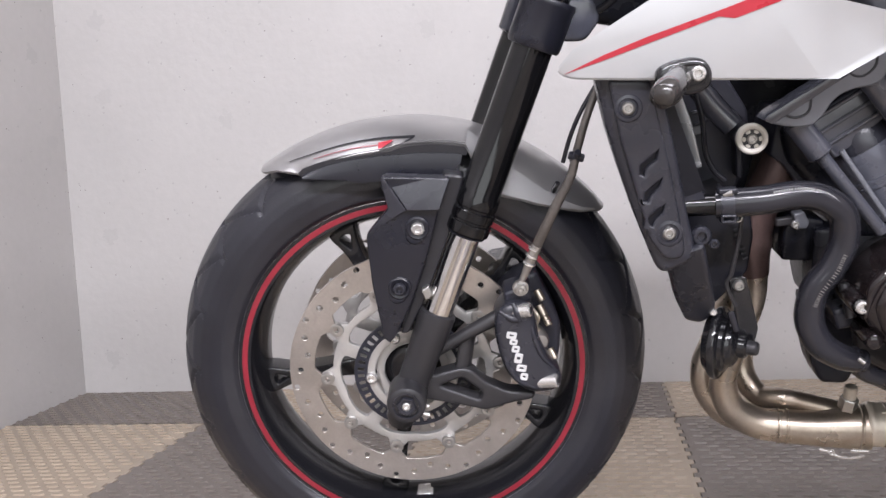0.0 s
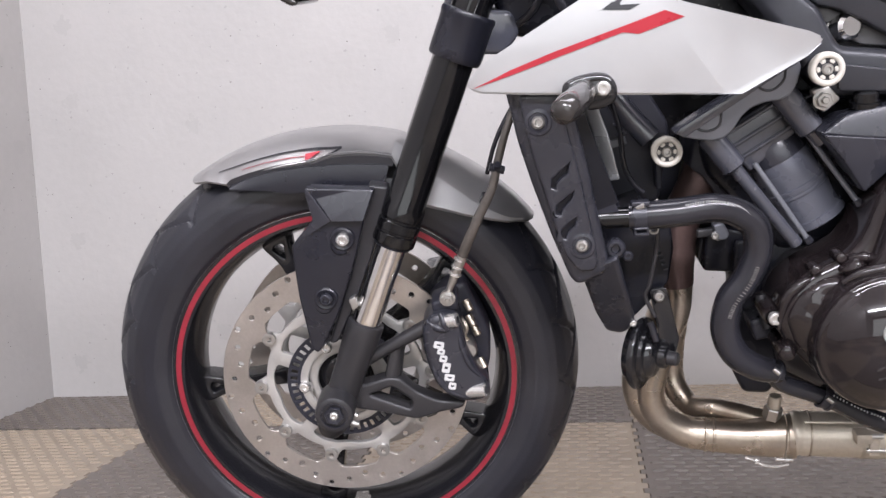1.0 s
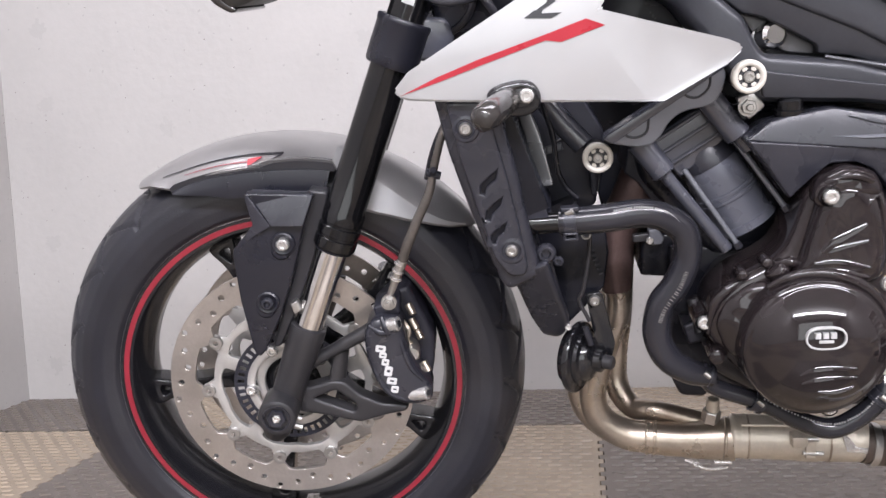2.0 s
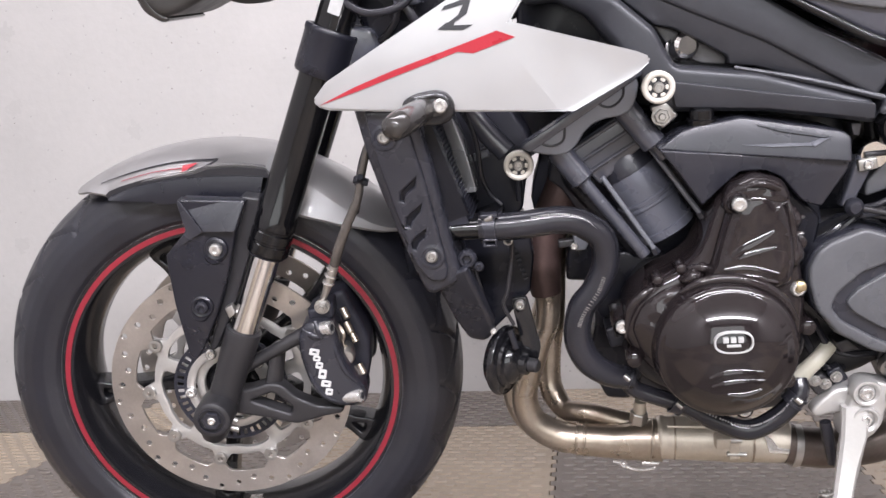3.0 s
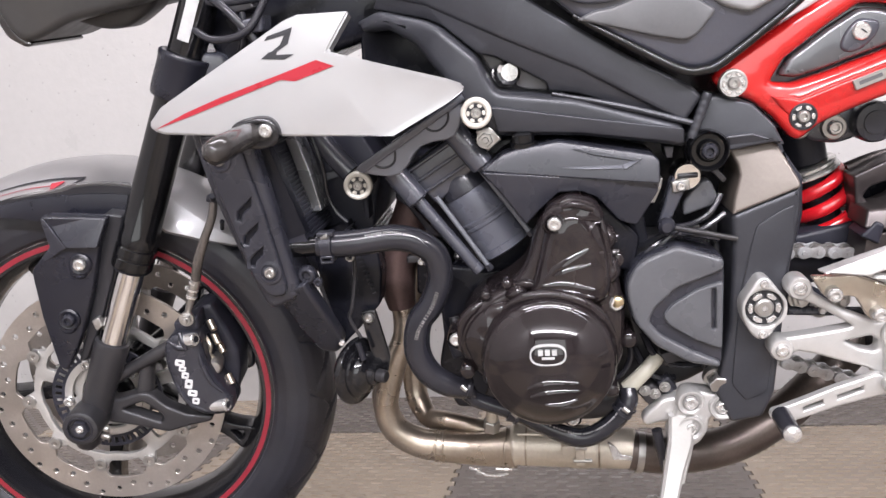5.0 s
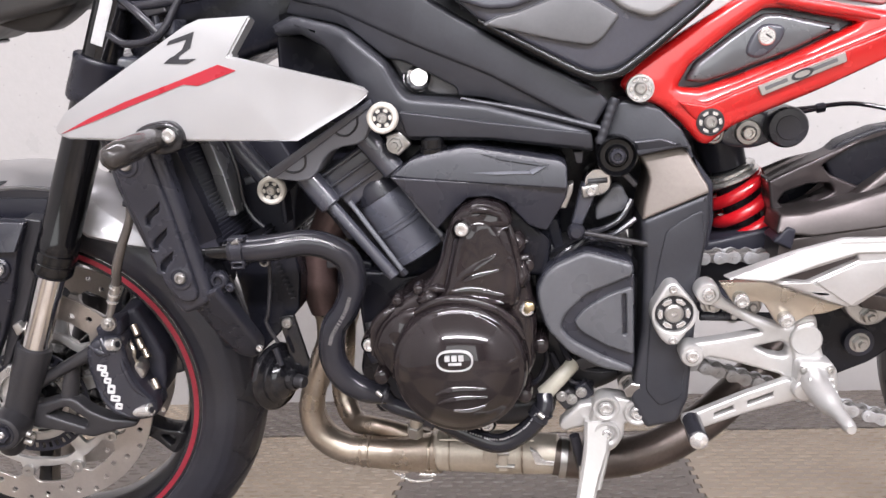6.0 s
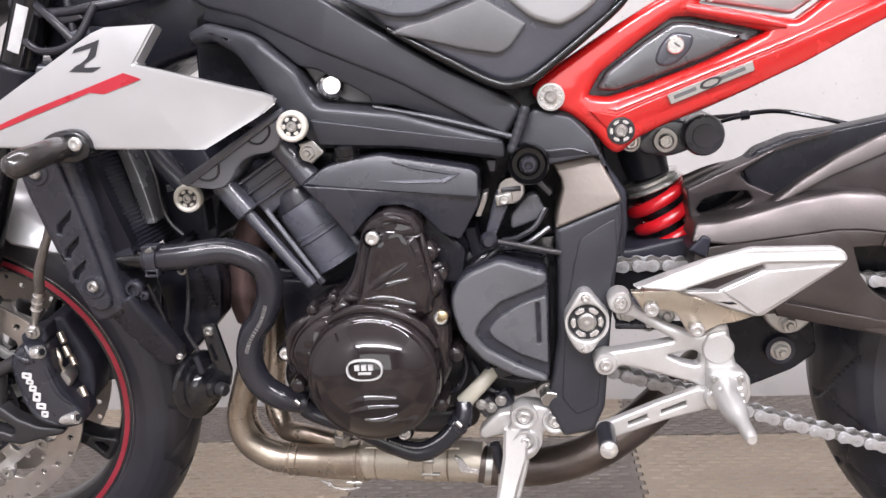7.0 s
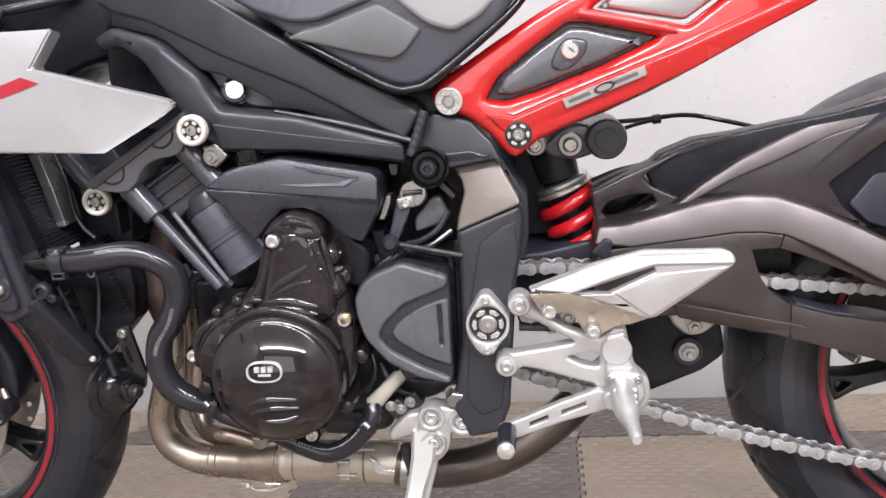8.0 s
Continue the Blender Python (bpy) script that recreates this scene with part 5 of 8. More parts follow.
part("sensor_tip", rod((0.519, 0.084, 0.259), (0.520, 0.085, 0.276), 0.0075), CANM, ex)
part("tail_pipe", tube([(0.688, 0.082, 0.215), (0.725, 0.082, 0.209), (0.770, 0.078, 0.209), (0.822, 0.070, 0.220), (0.876, 0.055, 0.247), (0.935, 0.03, 0.289), (1.0, -0.02, 0.325), (1.05, -0.07, 0.35)], 0.0235, 26, 8), TAILM, ex, "browned link pipe")
part("pipe_clamp", lathe([(0.0236, -0.004), (0.0252, -0.004), (0.0252, 0.004), (0.0236, 0.004)], (0.699, 0.082, 0.2125), (1, 0, -0.15), 36), STEEL, ex)

# ---- engine ----
engine = part("engine", plate(rounded([(0.497, 0.418), (0.520, 0.455), (0.575, 0.468), (0.640, 0.500), (0.760, 0.500), (0.795, 0.470), (0.790, 0.345), (0.746, 0.321), (0.683, 0.312), (0.567, 0.296), (0.515, 0.325)], 0.012), -0.15, 0.13, 0.01), CASTING, bike, "grey-black engine with a glossy generator cover")
part("cylinder_block", plate(rounded([(0.515, 0.455), (0.440, 0.545), (0.432, 0.580), (0.500, 0.618), (0.560, 0.622), (0.640, 0.60), (0.700, 0.52), (0.650, 0.47)], 0.01), -0.14, 0.112, 0.01), VOID, engine)
part("sump", plate(rounded([(0.500, 0.345), (0.560, 0.300), (0.660, 0.300), (0.700, 0.32), (0.690, 0.27), (0.640, 0.262), (0.560, 0.268), (0.505, 0.300)], 0.012), -0.09, 0.10, 0.012), CASTING, engine)
part("head_flank", plate(rounded([(0.428, 0.575), (0.424, 0.551), (0.438, 0.540), (0.449, 0.524), (0.460, 0.506), (0.479, 0.50), (0.508, 0.457), (0.545, 0.53), (0.50, 0.60), (0.434, 0.60)], 0.003), 0.0, 0.100, 0.003), DARK, engine)
part("port_wall", plate(rounded([(0.4130, 0.556), (0.4095, 0.542), (0.4045, 0.528), (0.401, 0.510), (0.404, 0.49), (0.47, 0.49), (0.47, 0.60), (0.42, 0.60)], 0.003), -0.10, -0.02, 0.003), DARK, engine)
part("port_cover", plate(rounded([(0.442, 0.470), (0.439, 0.431), (0.475, 0.428), (0.486, 0.475), (0.456, 0.481)], 0.005), 0.0, 0.092, 0.004), VOID, engine)
bolt(engine, 0.4555, 0.094, 0.472, 0.006)
part("sensor_plug", plate(rounded([(0.4477, 0.4866), (0.4591, 0.4885), (0.4652, 0.4761), (0.4623, 0.4698), (0.4523, 0.4696)], 0.002), 0.092, 0.106, 0.002), BRACKETM, engine, "grey sensor plug")
bolt(engine, 0.4496, 0.107, 0.4754, 0.0045)
part("sensor_stem", plate(rounded([(0.4315, 0.4805), (0.4497, 0.4821), (0.4512, 0.4724), (0.4315, 0.4717)], 0.002), 0.092, 0.100, 0.002), CASTING, engine)
part("hose_eye", lathe([(0.0030, 0.0), (0.0036, 0.0012), (0.0048, 0.0012), (0.0054, 0.0), (0.0054, -0.004), (0.0030, -0.004)], (0.3786, 0.165, 0.4995), (0, 1, 0), 24), STEEL, coolant, "small bright eyelet")
part("front_case", plate(rounded([(0.470, 0.470), (0.468, 0.423), (0.470, 0.382), (0.462, 0.347), (0.470, 0.312), (0.480, 0.290), (0.508, 0.288), (0.545, 0.361), (0.545, 0.463)], 0.006), 0.065, 0.108, 0.005), VOID, engine)
part("case_lug", plate(rounded([(0.478, 0.390), (0.496, 0.396), (0.502, 0.372), (0.484, 0.368)], 0.003), 0.10, 0.150, 0.003), COATED, engine)
part("case_lug", rod((0.488, 0.150, 0.420), (0.494, 0.160, 0.385), 0.0055), CASTING, engine)
# generator cover
gen = part("generator_cover", plate(rounded([(0.494, 0.412), (0.503, 0.437), (0.525, 0.456), (0.549, 0.467), (0.566, 0.478), (0.577, 0.497), (0.588, 0.535), (0.602, 0.552), (0.622, 0.557), (0.645, 0.551), (0.656, 0.529), (0.664, 0.503), (0.672, 0.468), (0.677, 0.431), (0.674, 0.381), (0.654, 0.348), (0.628, 0.322), (0.597, 0.314), (0.567, 0.320), (0.536, 0.344), (0.509, 0.375), (0.496, 0.393)], 0.010, 4), 0.125, 0.200, 0.014, n=5), GLOSSCASE, bike, "high-gloss lacquered generator cover")
dome = lathe([(0.0740, -0.02), (0.0728, 0.004), (0.0708, 0.018), (0.0688, 0.0240), (0.0668, 0.0268), (0.0645, 0.0275), (0.0625, 0.0290), (0.0560, 0.0365), (0.0480, 0.0432), (0.0380, 0.0493), (0.0260, 0.0540), (0.0130, 0.0567), (0, 0.0575)], (0.5940, 0.203, 0.3895), (0, 1, 0), 96)
DOME_TREES = [BVHTree.FromBMesh(dome)]
part("cover_dome", dome, GLOSSCASE, gen)
tower = pillow(rounded([(0.570, 0.452), (0.5815, 0.4755), (0.5955, 0.5265), (0.6010, 0.5450), (0.613, 0.5540), (0.629, 0.5560), (0.645, 0.5465), (0.655, 0.5300), (0.661, 0.5080), (0.6645, 0.4780), (0.660, 0.450), (0.61, 0.430)], 0.008, 4), 0.17, 0.196, 0.024, 18, power=0.45, uneven=0.0014)
tower_cap = pillow(rounded([(0.590, 0.529), (0.598, 0.553), (0.622, 0.566), (0.650, 0.558), (0.660, 0.536), (0.625, 0.526)], 0.010, 4), 0.17, 0.200, 0.016, 14, power=0.5, uneven=0.0022)
TOWER_TREES = [BVHTree.FromBMesh(tower), BVHTree.FromBMesh(tower_cap)]
part("cover_tower", tower, WRINKLED, gen)
part("cover_tower", tower_cap, WRINKLED, gen)


def glint_strip(trees, pts, wide, tilt=0.57, least=0.200, n=18):
    """A strip added as a highlight: crowned, tapered to its ends, its face leaning up to mirror the lamp."""
    path = smooth_path([V(x, 0, u) for x, u in pts], n)
    across = (-1, -1, -0.6, -0.2, 0.2, 0.6, 1, 1)
    heights = []
    for p in path:
        hits = [t.ray_cast(Vector((p.x, -0.5, p.z)), Vector((0, 1, 0)))[0] for t in trees]
        heights.append(max([-h.y for h in hits if h] + [least]))
    bm, rows = bmesh.new(), []
    for i, p in enumerate(path):
        d = (path[min(i + 1, len(path) - 1)] - path[max(i - 1, 0)]).normalized()
        side = Vector((-d.z, 0, d.x)) * (1 if d.x >= 0 else -1)
        half = wide / 2 * (0.25 + 0.75 * math.sin(math.pi * i / (len(path) - 1)) ** 0.6)
        near = heights[max(0, i - 6):i + 7]
        base = sum(near) / len(near) + 0.0006
        row = []
        for k, a in enumerate(across):
            q = p + side * (half * a)
            low = 0.007 if k in (0, len(across) - 1) else 0.0
            row.append(bm.verts.new((q.x, -(base - side.z * half * a * tilt + 0.0007 * (1 - a * a) * half / 0.004 - low), q.z)))
        rows.append(row)
    for r0, r1 in zip(rows, rows[1:]):
        for k in range(len(across) - 1):
            bm.faces.new((r0[k], r1[k], r1[k + 1], r0[k + 1]))
    bm.faces.new(rows[0])
    bm.faces.new(rows[-1][::-1])
    bmesh.ops.recalc_face_normals(bm, faces=bm.faces)
    return bm


for pts in ([(0.652, 0.206, 0.545), (0.657, 0.208, 0.520), (0.661, 0.206, 0.492), (0.660, 0.203, 0.470)], [(0.612, 0.213, 0.552), (0.628, 0.216, 0.556), (0.645, 0.211, 0.549)]):
    part("cover_fold_glint", tube(pts, [0.0015, 0.0042, 0.0038, 0.0015][:len(pts)], 10), WRINKLED, gen)
# highlight strokes built as strips, tilted to mirror the ceiling lamp
for pts, wide in (([(0.5985, 0.4840), (0.6114, 0.4960), (0.6390, 0.5104)], 0.0085), ([(0.6045, 0.4835), (0.6165, 0.4895), (0.6410, 0.4945)], 0.0060), ([(0.6415, 0.5270), (0.6445, 0.5350), (0.6535, 0.5364)], 0.0050), ([(0.6480, 0.5219), (0.6587, 0.5169), (0.6720, 0.5184)], 0.0055),
                  ([(0.6492, 0.5059), (0.6599, 0.5008), (0.6720, 0.5019)], 0.0055), ([(0.5914, 0.4738), (0.6146, 0.4757), (0.6450, 0.4668)], 0.0060), ([(0.5939, 0.4680), (0.6192, 0.4656), (0.6440, 0.4569)], 0.0055), ([(0.5980, 0.5465), (0.6110, 0.5530), (0.6300, 0.5555)], 0.0045)):
    part("cover_fold_glint", glint_strip(TOWER_TREES, pts, wide), GLOSSCASE, gen)
for pts, r in (([(0.497, 0.1932, 0.3960), (0.503, 0.1952, 0.4280), (0.516, 0.1952, 0.4430), (0.532, 0.1932, 0.4520)], 0.0060), ([(0.560, 0.2005, 0.4700), (0.574, 0.2030, 0.4712), (0.590, 0.2010, 0.4670)], 0.0060)):
    part("cover_fold_glint", tube(pts, [0.002] + [r] * (len(pts) - 2) + [0.002], 16, 10), GLOSSCASE, gen)
part("tower_surround", plate(rounded([(0.588, 0.525), (0.598, 0.560), (0.6225, 0.569), (0.648, 0.562), (0.672, 0.535), (0.697, 0.510), (0.69, 0.47), (0.60, 0.48)], 0.008), 0.12, 0.172, 0.006), VOID, gen)
part("cover_ridge", tube([(0.594 + 0.0735 * math.cos(radians(a)), 0.219 - 0.0001 * abs(a - 75), 0.3895 + 0.0735 * math.sin(radians(a))) for a in range(22, 128, 8)], [0.003, 0.0055, 0.0062, 0.0065, 0.0062, 0.0055, 0.003], 14), WRINKLED, gen)
part("cover_shoulder", pillow(rounded([(0.502, 0.408), (0.512, 0.434), (0.538, 0.452), (0.56, 0.455), (0.545, 0.40), (0.54, 0.36), (0.512, 0.38)], 0.010, 4), 0.17, 0.196, 0.014, 14, uneven=0.0030), WRINKLED, gen)
for outline, top, swell in (([(0.648, 0.524), (0.664, 0.530), (0.672, 0.514), (0.664, 0.502), (0.650, 0.506)], 0.196, 0.012), ([(0.650, 0.502), (0.668, 0.498), (0.674, 0.478), (0.664, 0.464), (0.650, 0.472)], 0.197, 0.012), ([(0.548, 0.458), (0.566, 0.476), (0.578, 0.466), (0.562, 0.448)], 0.198, 0.014)):
    part("cover_shoulder", pillow(rounded(outline, 0.006, 4), 0.17, top, swell, 10, uneven=0.0020), WRINKLED, gen)
part("cover_boss", lathe([(0, 0.006), (0.009, 0.0055), (0.013, 0.003), (0.0145, 0)], (0.607, 0.2085, 0.5365), (0, 1, 0), 24), GLOSSCASE, gen)
for x, s, u, r in ((0.606, 0.2195, 0.5375, 0.0075), (0.494, 0.1915, 0.4075, 0.0075), (0.617, 0.195, 0.312, 0.0075), (0.667, 0.199, 0.444, 0.0078)):
    part("bolt_boss", lathe([(0.0095, 0.0), (0.0102, -0.003), (0.011, -0.02), (0.011, -0.06)], (x, s, u), (0, 1, 0), 22), GLOSSCASE, gen)
    bolt(gen, x, s, u, r)
for x, u in ((0.5300, 0.4585), (0.5535, 0.4700)):
    part("bolt_boss", lathe([(0, 0.003), (0.0035, 0.003), (0.0052, 0.0018), (0.0058, 0.0), (0.006, -0.02)], (x, 0.199, u), (0, 1, 0), 20), GLOSSCASE, gen)
for x, s, u in ((0.680, 0.19, 0.40), (0.505, 0.195, 0.372), (0.66, 0.195, 0.345), (0.669, 0.19, 0.49)):
    part("bolt_boss", lathe([(0, 0.006), (0.0045, 0.006), (0.0075, 0.004), (0.0085, 0.0), (0.009, -0.05)], (x, s, u), (0, 1, 0), 20), GLOSSCASE, gen)
part("gold_plug", lathe([(0, 0.005), (0.003, 0.005), (0.0058, 0.003), (0.0065, 0.0), (0.0065, -0.04)], (0.669, 0.2, 0.4465), (0, 1, 0), 20), GOLD, gen, "gold-coloured plug")
emb = [(0.5935 + 0.0185 * math.copysign(abs(math.cos(a)) ** 0.7, math.cos(a)), 0.4115 + 0.0112 * math.copysign(abs(math.sin(a)) ** 0.8, math.sin(a))) for a in [math.tau * k / 36 for k in range(36)]]
emb_in = [(0.5935 + (x - 0.5935) * 0.91, 0.4115 + (u - 0.4115) * 0.85) for x, u in emb]
emblem = part("badge_ring", plate(emb, 0.2560, 0.2606, 0.0004, holes=[emb_in], n=1), PALEFILM, gen, "pale oval badge ring")
for x, u, w, h in ((0.5860, 0.4140, 0.0050, 0.0052), (0.5930, 0.4140, 0.0050, 0.0052), (0.6000, 0.4140, 0.0050, 0.0052), (0.5935, 0.4082, 0.013, 0.0024)):
    part("badge_bar", plate([(x - w / 2, u - h / 2), (x + w / 2, u - h / 2), (x + w / 2, u + h / 2), (x - w / 2, u + h / 2)], 0.2560, 0.2604, 0.0003, n=1), PALEFILM, gen, "pale bar of lettering")
# window grooves given as raised strips, tilted to show the lamp's highlights
for pts, wide in (([(0.571, 0.3746), (0.5828, 0.381), (0.5985, 0.3834), (0.6228, 0.3798)], 0.0055), ([(0.5732, 0.3648), (0.585, 0.3702), (0.6008, 0.3726), (0.6241, 0.3702)], 0.0048), ([(0.5882, 0.3564), (0.6055, 0.3565), (0.6218, 0.36)], 0.0045)):
    part("groove_glint", glint_strip(DOME_TREES, pts, wide, 0.60), GLOSSCASE, gen)

# sprocket cover: two raised fields with a groove between
cover = part("sprocket_cover", plate(rounded([(0.677, 0.463), (0.686, 0.482), (0.699, 0.491), (0.731, 0.503), (0.780, 0.487), (0.780, 0.459), (0.778, 0.372), (0.775, 0.364), (0.743, 0.372), (0.707, 0.392), (0.685, 0.419), (0.678, 0.445)], 0.006), 0.12, 0.1895, 0.004), PROTECT, bike, "smoke-grey sprocket cover with a curved groove")
part("outer_field", plate(rounded([(0.779, 0.486), (0.731, 0.502), (0.700, 0.490), (0.688, 0.481), (0.679, 0.463), (0.680, 0.445), (0.687, 0.419), (0.708, 0.393), (0.743, 0.373), (0.775, 0.366), (0.775, 0.3735), (0.745, 0.387), (0.713, 0.406), (0.701, 0.421), (0.708, 0.436), (0.7305, 0.4565), (0.778, 0.474)], 0.006, 4), 0.17, 0.1958, 0.0045, n=5), SPROCK, cover)
part("inner_field", plate(rounded([(0.778, 0.4625), (0.752, 0.4545), (0.7262, 0.4394), (0.7155, 0.4265), (0.7219, 0.4161), (0.748, 0.399), (0.777, 0.3870)], 0.005, 4), 0.17, 0.1950, 0.0022, n=4, holes=[rounded([(0.766, 0.455), (0.7705, 0.455), (0.7705, 0.410), (0.766, 0.410)], 0.0022)]), SPROCK, cover)

# black side cover above the crank case, in two facets
side_cover = part("side_cover", plate(rounded([(0.533, 0.592), (0.556, 0.608), (0.571, 0.612), (0.597, 0.6155), (0.614, 0.618), (0.708, 0.599), (0.715, 0.593), (0.7145, 0.570), (0.560, 0.588)], 0.003), 0.12, 0.1975, 0.002, cant=(0.0, -0.28), centre=(0.63, 0.586)), PROTECT, bike, "satin blue-black side cover with an arrow relief")
part("lower_facet", plate(rounded([(0.533, 0.592), (0.560, 0.5885), (0.7145, 0.5705), (0.713, 0.560), (0.692, 0.524), (0.674, 0.530), (0.652, 0.557), (0.635, 0.565), (0.612, 0.565), (0.594, 0.549), (0.577, 0.531), (0.554, 0.566)], 0.003), 0.12, 0.1970, 0.002, cant=(0.0, 0.22), centre=(0.63, 0.58)), PROTECT, side_cover)
part("arrow_relief", plate([(0.628, 0.6095), (0.697, 0.5950), (0.690, 0.5935), (0.650, 0.6015)], 0.15, 0.1952, 0.0008, n=1, cant=(0, -0.28), centre=(0.66, 0.600)), PROTECT, side_cover)
part("arrow_relief", plate([(0.697, 0.5950), (0.680, 0.5855), (0.676, 0.5905), (0.685, 0.5935)], 0.15, 0.1985, 0.0012, n=1, cant=(0.1, -0.60), centre=(0.684, 0.590)), BRACKETM, side_cover)
part("arrow_relief", plate([(0.612, 0.5915), (0.677, 0.5905), (0.680, 0.5868), (0.64, 0.5878)], 0.15, 0.1988, 0.0008, n=1, cant=(0, -0.60), centre=(0.65, 0.588)), BRACKETM, side_cover)
part("filler_plug", lathe([(0, 0.012), (0.008, 0.012), (0.0115, 0.010), (0.0125, 0.002), (0.0145, 0.001), (0.0145, -0.004), (0.011, -0.005), (0.0095, -0.022)], (0.578, 0.176, 0.617), (0, 0.12, 1), 30), GLOSS, side_cover, "gloss black plug")

# starter canister between its rods
AXC = (0.047, 0.0, -0.084)
canister = part("starter_motor", lathe([(0, 0.010), (0.0310, 0.012), (0.0318, 0.014), (0.0318, 0.048), (0.0332, 0.049), (0.0332, 0.052), (0.0322, 0.0525), (0.0322, 0.0545), (0.0332, 0.055), (0.0332, 0.058), (0.0318, 0.059), (0.0318, 0.086), (0.0333, 0.087), (0.0333, 0.095), (0.029, 0.097), (0, 0.097)], (0.503, 0.118, 0.576), AXC, 48), STARTERM, bike, "blue-grey starter motor canister under a black hood")
part("hood", lathe([(0, -0.0135), (0.016, -0.0125), (0.0255, -0.008), (0.0305, 0.001), (0.0328, 0.012), (0.0331, 0.0165), (0.0318, 0.0172)], (0.503, 0.118, 0.576), AXC, 48), PROTECT, canister, "black end hood")
for p, q in (((0.480, 0.157, 0.561), (0.535, 0.158, 0.476)), ((0.528, 0.156, 0.591), (0.582, 0.158, 0.513))):
    part("tie_rod", rod(p, q, 0.0028), BRACKETM, canister)
    part("tie_nut", rod(between(0.93, p, q), q, 0.0045, 0.1, 6), COATED, canister)
part("head_stud_cover", joined(rod((0.434, 0.158, 0.594), (0.4605, 0.158, 0.558), 0.0135), rod((0.458, 0.158, 0.561), (0.5225, 0.158, 0.4745), 0.0068)), SATIN, engine)
part("head_stud_cover", joined(rod((0.502, 0.160, 0.634), (0.5335, 0.160, 0.592), 0.0135), rod((0.530, 0.158, 0.598), (0.545, 0.156, 0.578), 0.008)), SATIN, engine)
head_br = part("head_bracket", plate(rounded([(0.404, 0.596), (0.5149, 0.6635), (0.5172, 0.6554), (0.5142, 0.641), (0.5077, 0.6297), (0.4986, 0.6256), (0.4837, 0.6241), (0.4715, 0.6201), (0.462, 0.6118), (0.4551, 0.6002), (0.4455, 0.5917), (0.4332, 0.590), (0.4183, 0.5925)], 0.003), 0.12, 0.183, 0.0025), BRACKETM, bike, "grey cast cylinder head bracket")
part("bracket_rail", plate([(0.3990, 0.6000), (0.4035, 0.6050), (0.5185, 0.6720), (0.5205, 0.6655), (0.4080, 0.5955)], 0.15, 0.1875, 0.0015, n=2), SATIN, head_br)
for pts in ([(0.4165, 0.183, 0.6062), (0.4228, 0.183, 0.6016), (0.4299, 0.183, 0.6000), (0.4373, 0.183, 0.6020), (0.4419, 0.183, 0.6071), (0.4433, 0.183, 0.6172)], [(0.4772, 0.183, 0.6400), (0.4828, 0.183, 0.6361), (0.4904, 0.183, 0.6356), (0.4978, 0.183, 0.6404), (0.5017, 0.183, 0.6466), (0.5023, 0.183, 0.6553)]):
    part("scallop_line", tube(pts, 0.0013, 8), INK, head_br)
for k in range(3):
    o = (0.452 + 0.008 * k, 0.150, 0.588 - 0.012 * k)
    part("cooling_rib", plate([(o[0], o[2]), (o[0] + 0.056, o[2] + 0.033), (o[0] + 0.0545, o[2] + 0.0365), (o[0] - 0.0015, o[2] + 0.0035)], 0.10, 0.152, 0.001, n=1), SATIN, head_br)
part("head_side", plate(rounded([(0.446, 0.590), (0.506, 0.628), (0.530, 0.594), (0.478, 0.550)], 0.004), 0.08, 0.146, 0.003), SATIN, head_br)


def petal(x, u, k, r0, r1, half):
    """One of six windows round a bolt."""
    a0 = math.tau * k / 6
    return rounded([(x + r * math.cos(a0 + d), u + r * math.sin(a0 + d)) for r, d in ((r0, -half), (r1, -half), (r1 * 1.06, 0), (r1, half), (r0, half))], 0.001, 2)


def bobbin(x, s, u, depth=0.009):
    """A round crash bobbin: cream collar, dark dished face with six bright windows, steel bolt."""
    ob = part("crash_bobbin", plate(circle(x, u, 0.0158, 40), s - depth, s, 0.0028, holes=[circle(x, u, 0.0100, 32)]), BOBBIN, bike, "cream plastic crash bobbin with steel bolt")
    part("bobbin_face", lathe([(0, 0.0), (0.0125, 0.0), (0.0125, -0.01), (0, -0.01)], (x, s - 0.003, u), (0, 1, 0), 24), INK, ob)
    for k in range(6):
        part("bobbin_window", plate(petal(x, u, k, 0.0066, 0.0094, 0.3), s - 0.005, s - 0.0018, 0.0004, n=1), BOBBIN, ob)
    bolt(ob, x, s - 0.003, u, 0.0054, me=STEELBOLT_ME)
    part("bobbin_shaft", rod((x, 0.09, u), (x, s - depth + 0.002, u), 0.011), DARK, ob)
    return ob


bobbin(0.533, 0.212, 0.6535)
bobbin(0.394, 0.160, 0.578)
bolt(engine, 0.539, 0.177, 0.6225, 0.0068, me=NUT_ME)
part("clamp_plate", plate(rounded([(0.528, 0.632), (0.545, 0.636), (0.556, 0.622), (0.540, 0.609)], 0.003), 0.165, 0.176, 0.002), STEEL, engine)
part("clutch_cable", rod((0.548, 0.165, 0.640), (0.556, 0.165, 0.628), 0.004), STEEL, engine)
# shift linkage and solenoid behind the side cover
link = part("shift_linkage", rod((0.722, 0.185, 0.522), (0.795, 0.178, 0.503), 0.0030), CASTING, bike, "oiled steel gear linkage rod")
part("ball_joint", lathe([(0, 0.008), (0.005, 0.0075), (0.0085, 0.004), (0.0095, 0), (0.0085, -0.004), (0.005, -0.008), (0, -0.008)], (0.7215, 0.188, 0.5225), (0, 1, 0), 24), COATED, link)
part("shift_arm", plate(rounded([(0.715, 0.518), (0.727, 0.519), (0.744, 0.556), (0.742, 0.572), (0.732, 0.572), (0.726, 0.556)], 0.004), 0.150, 0.168, 0.003), SATIN, link)
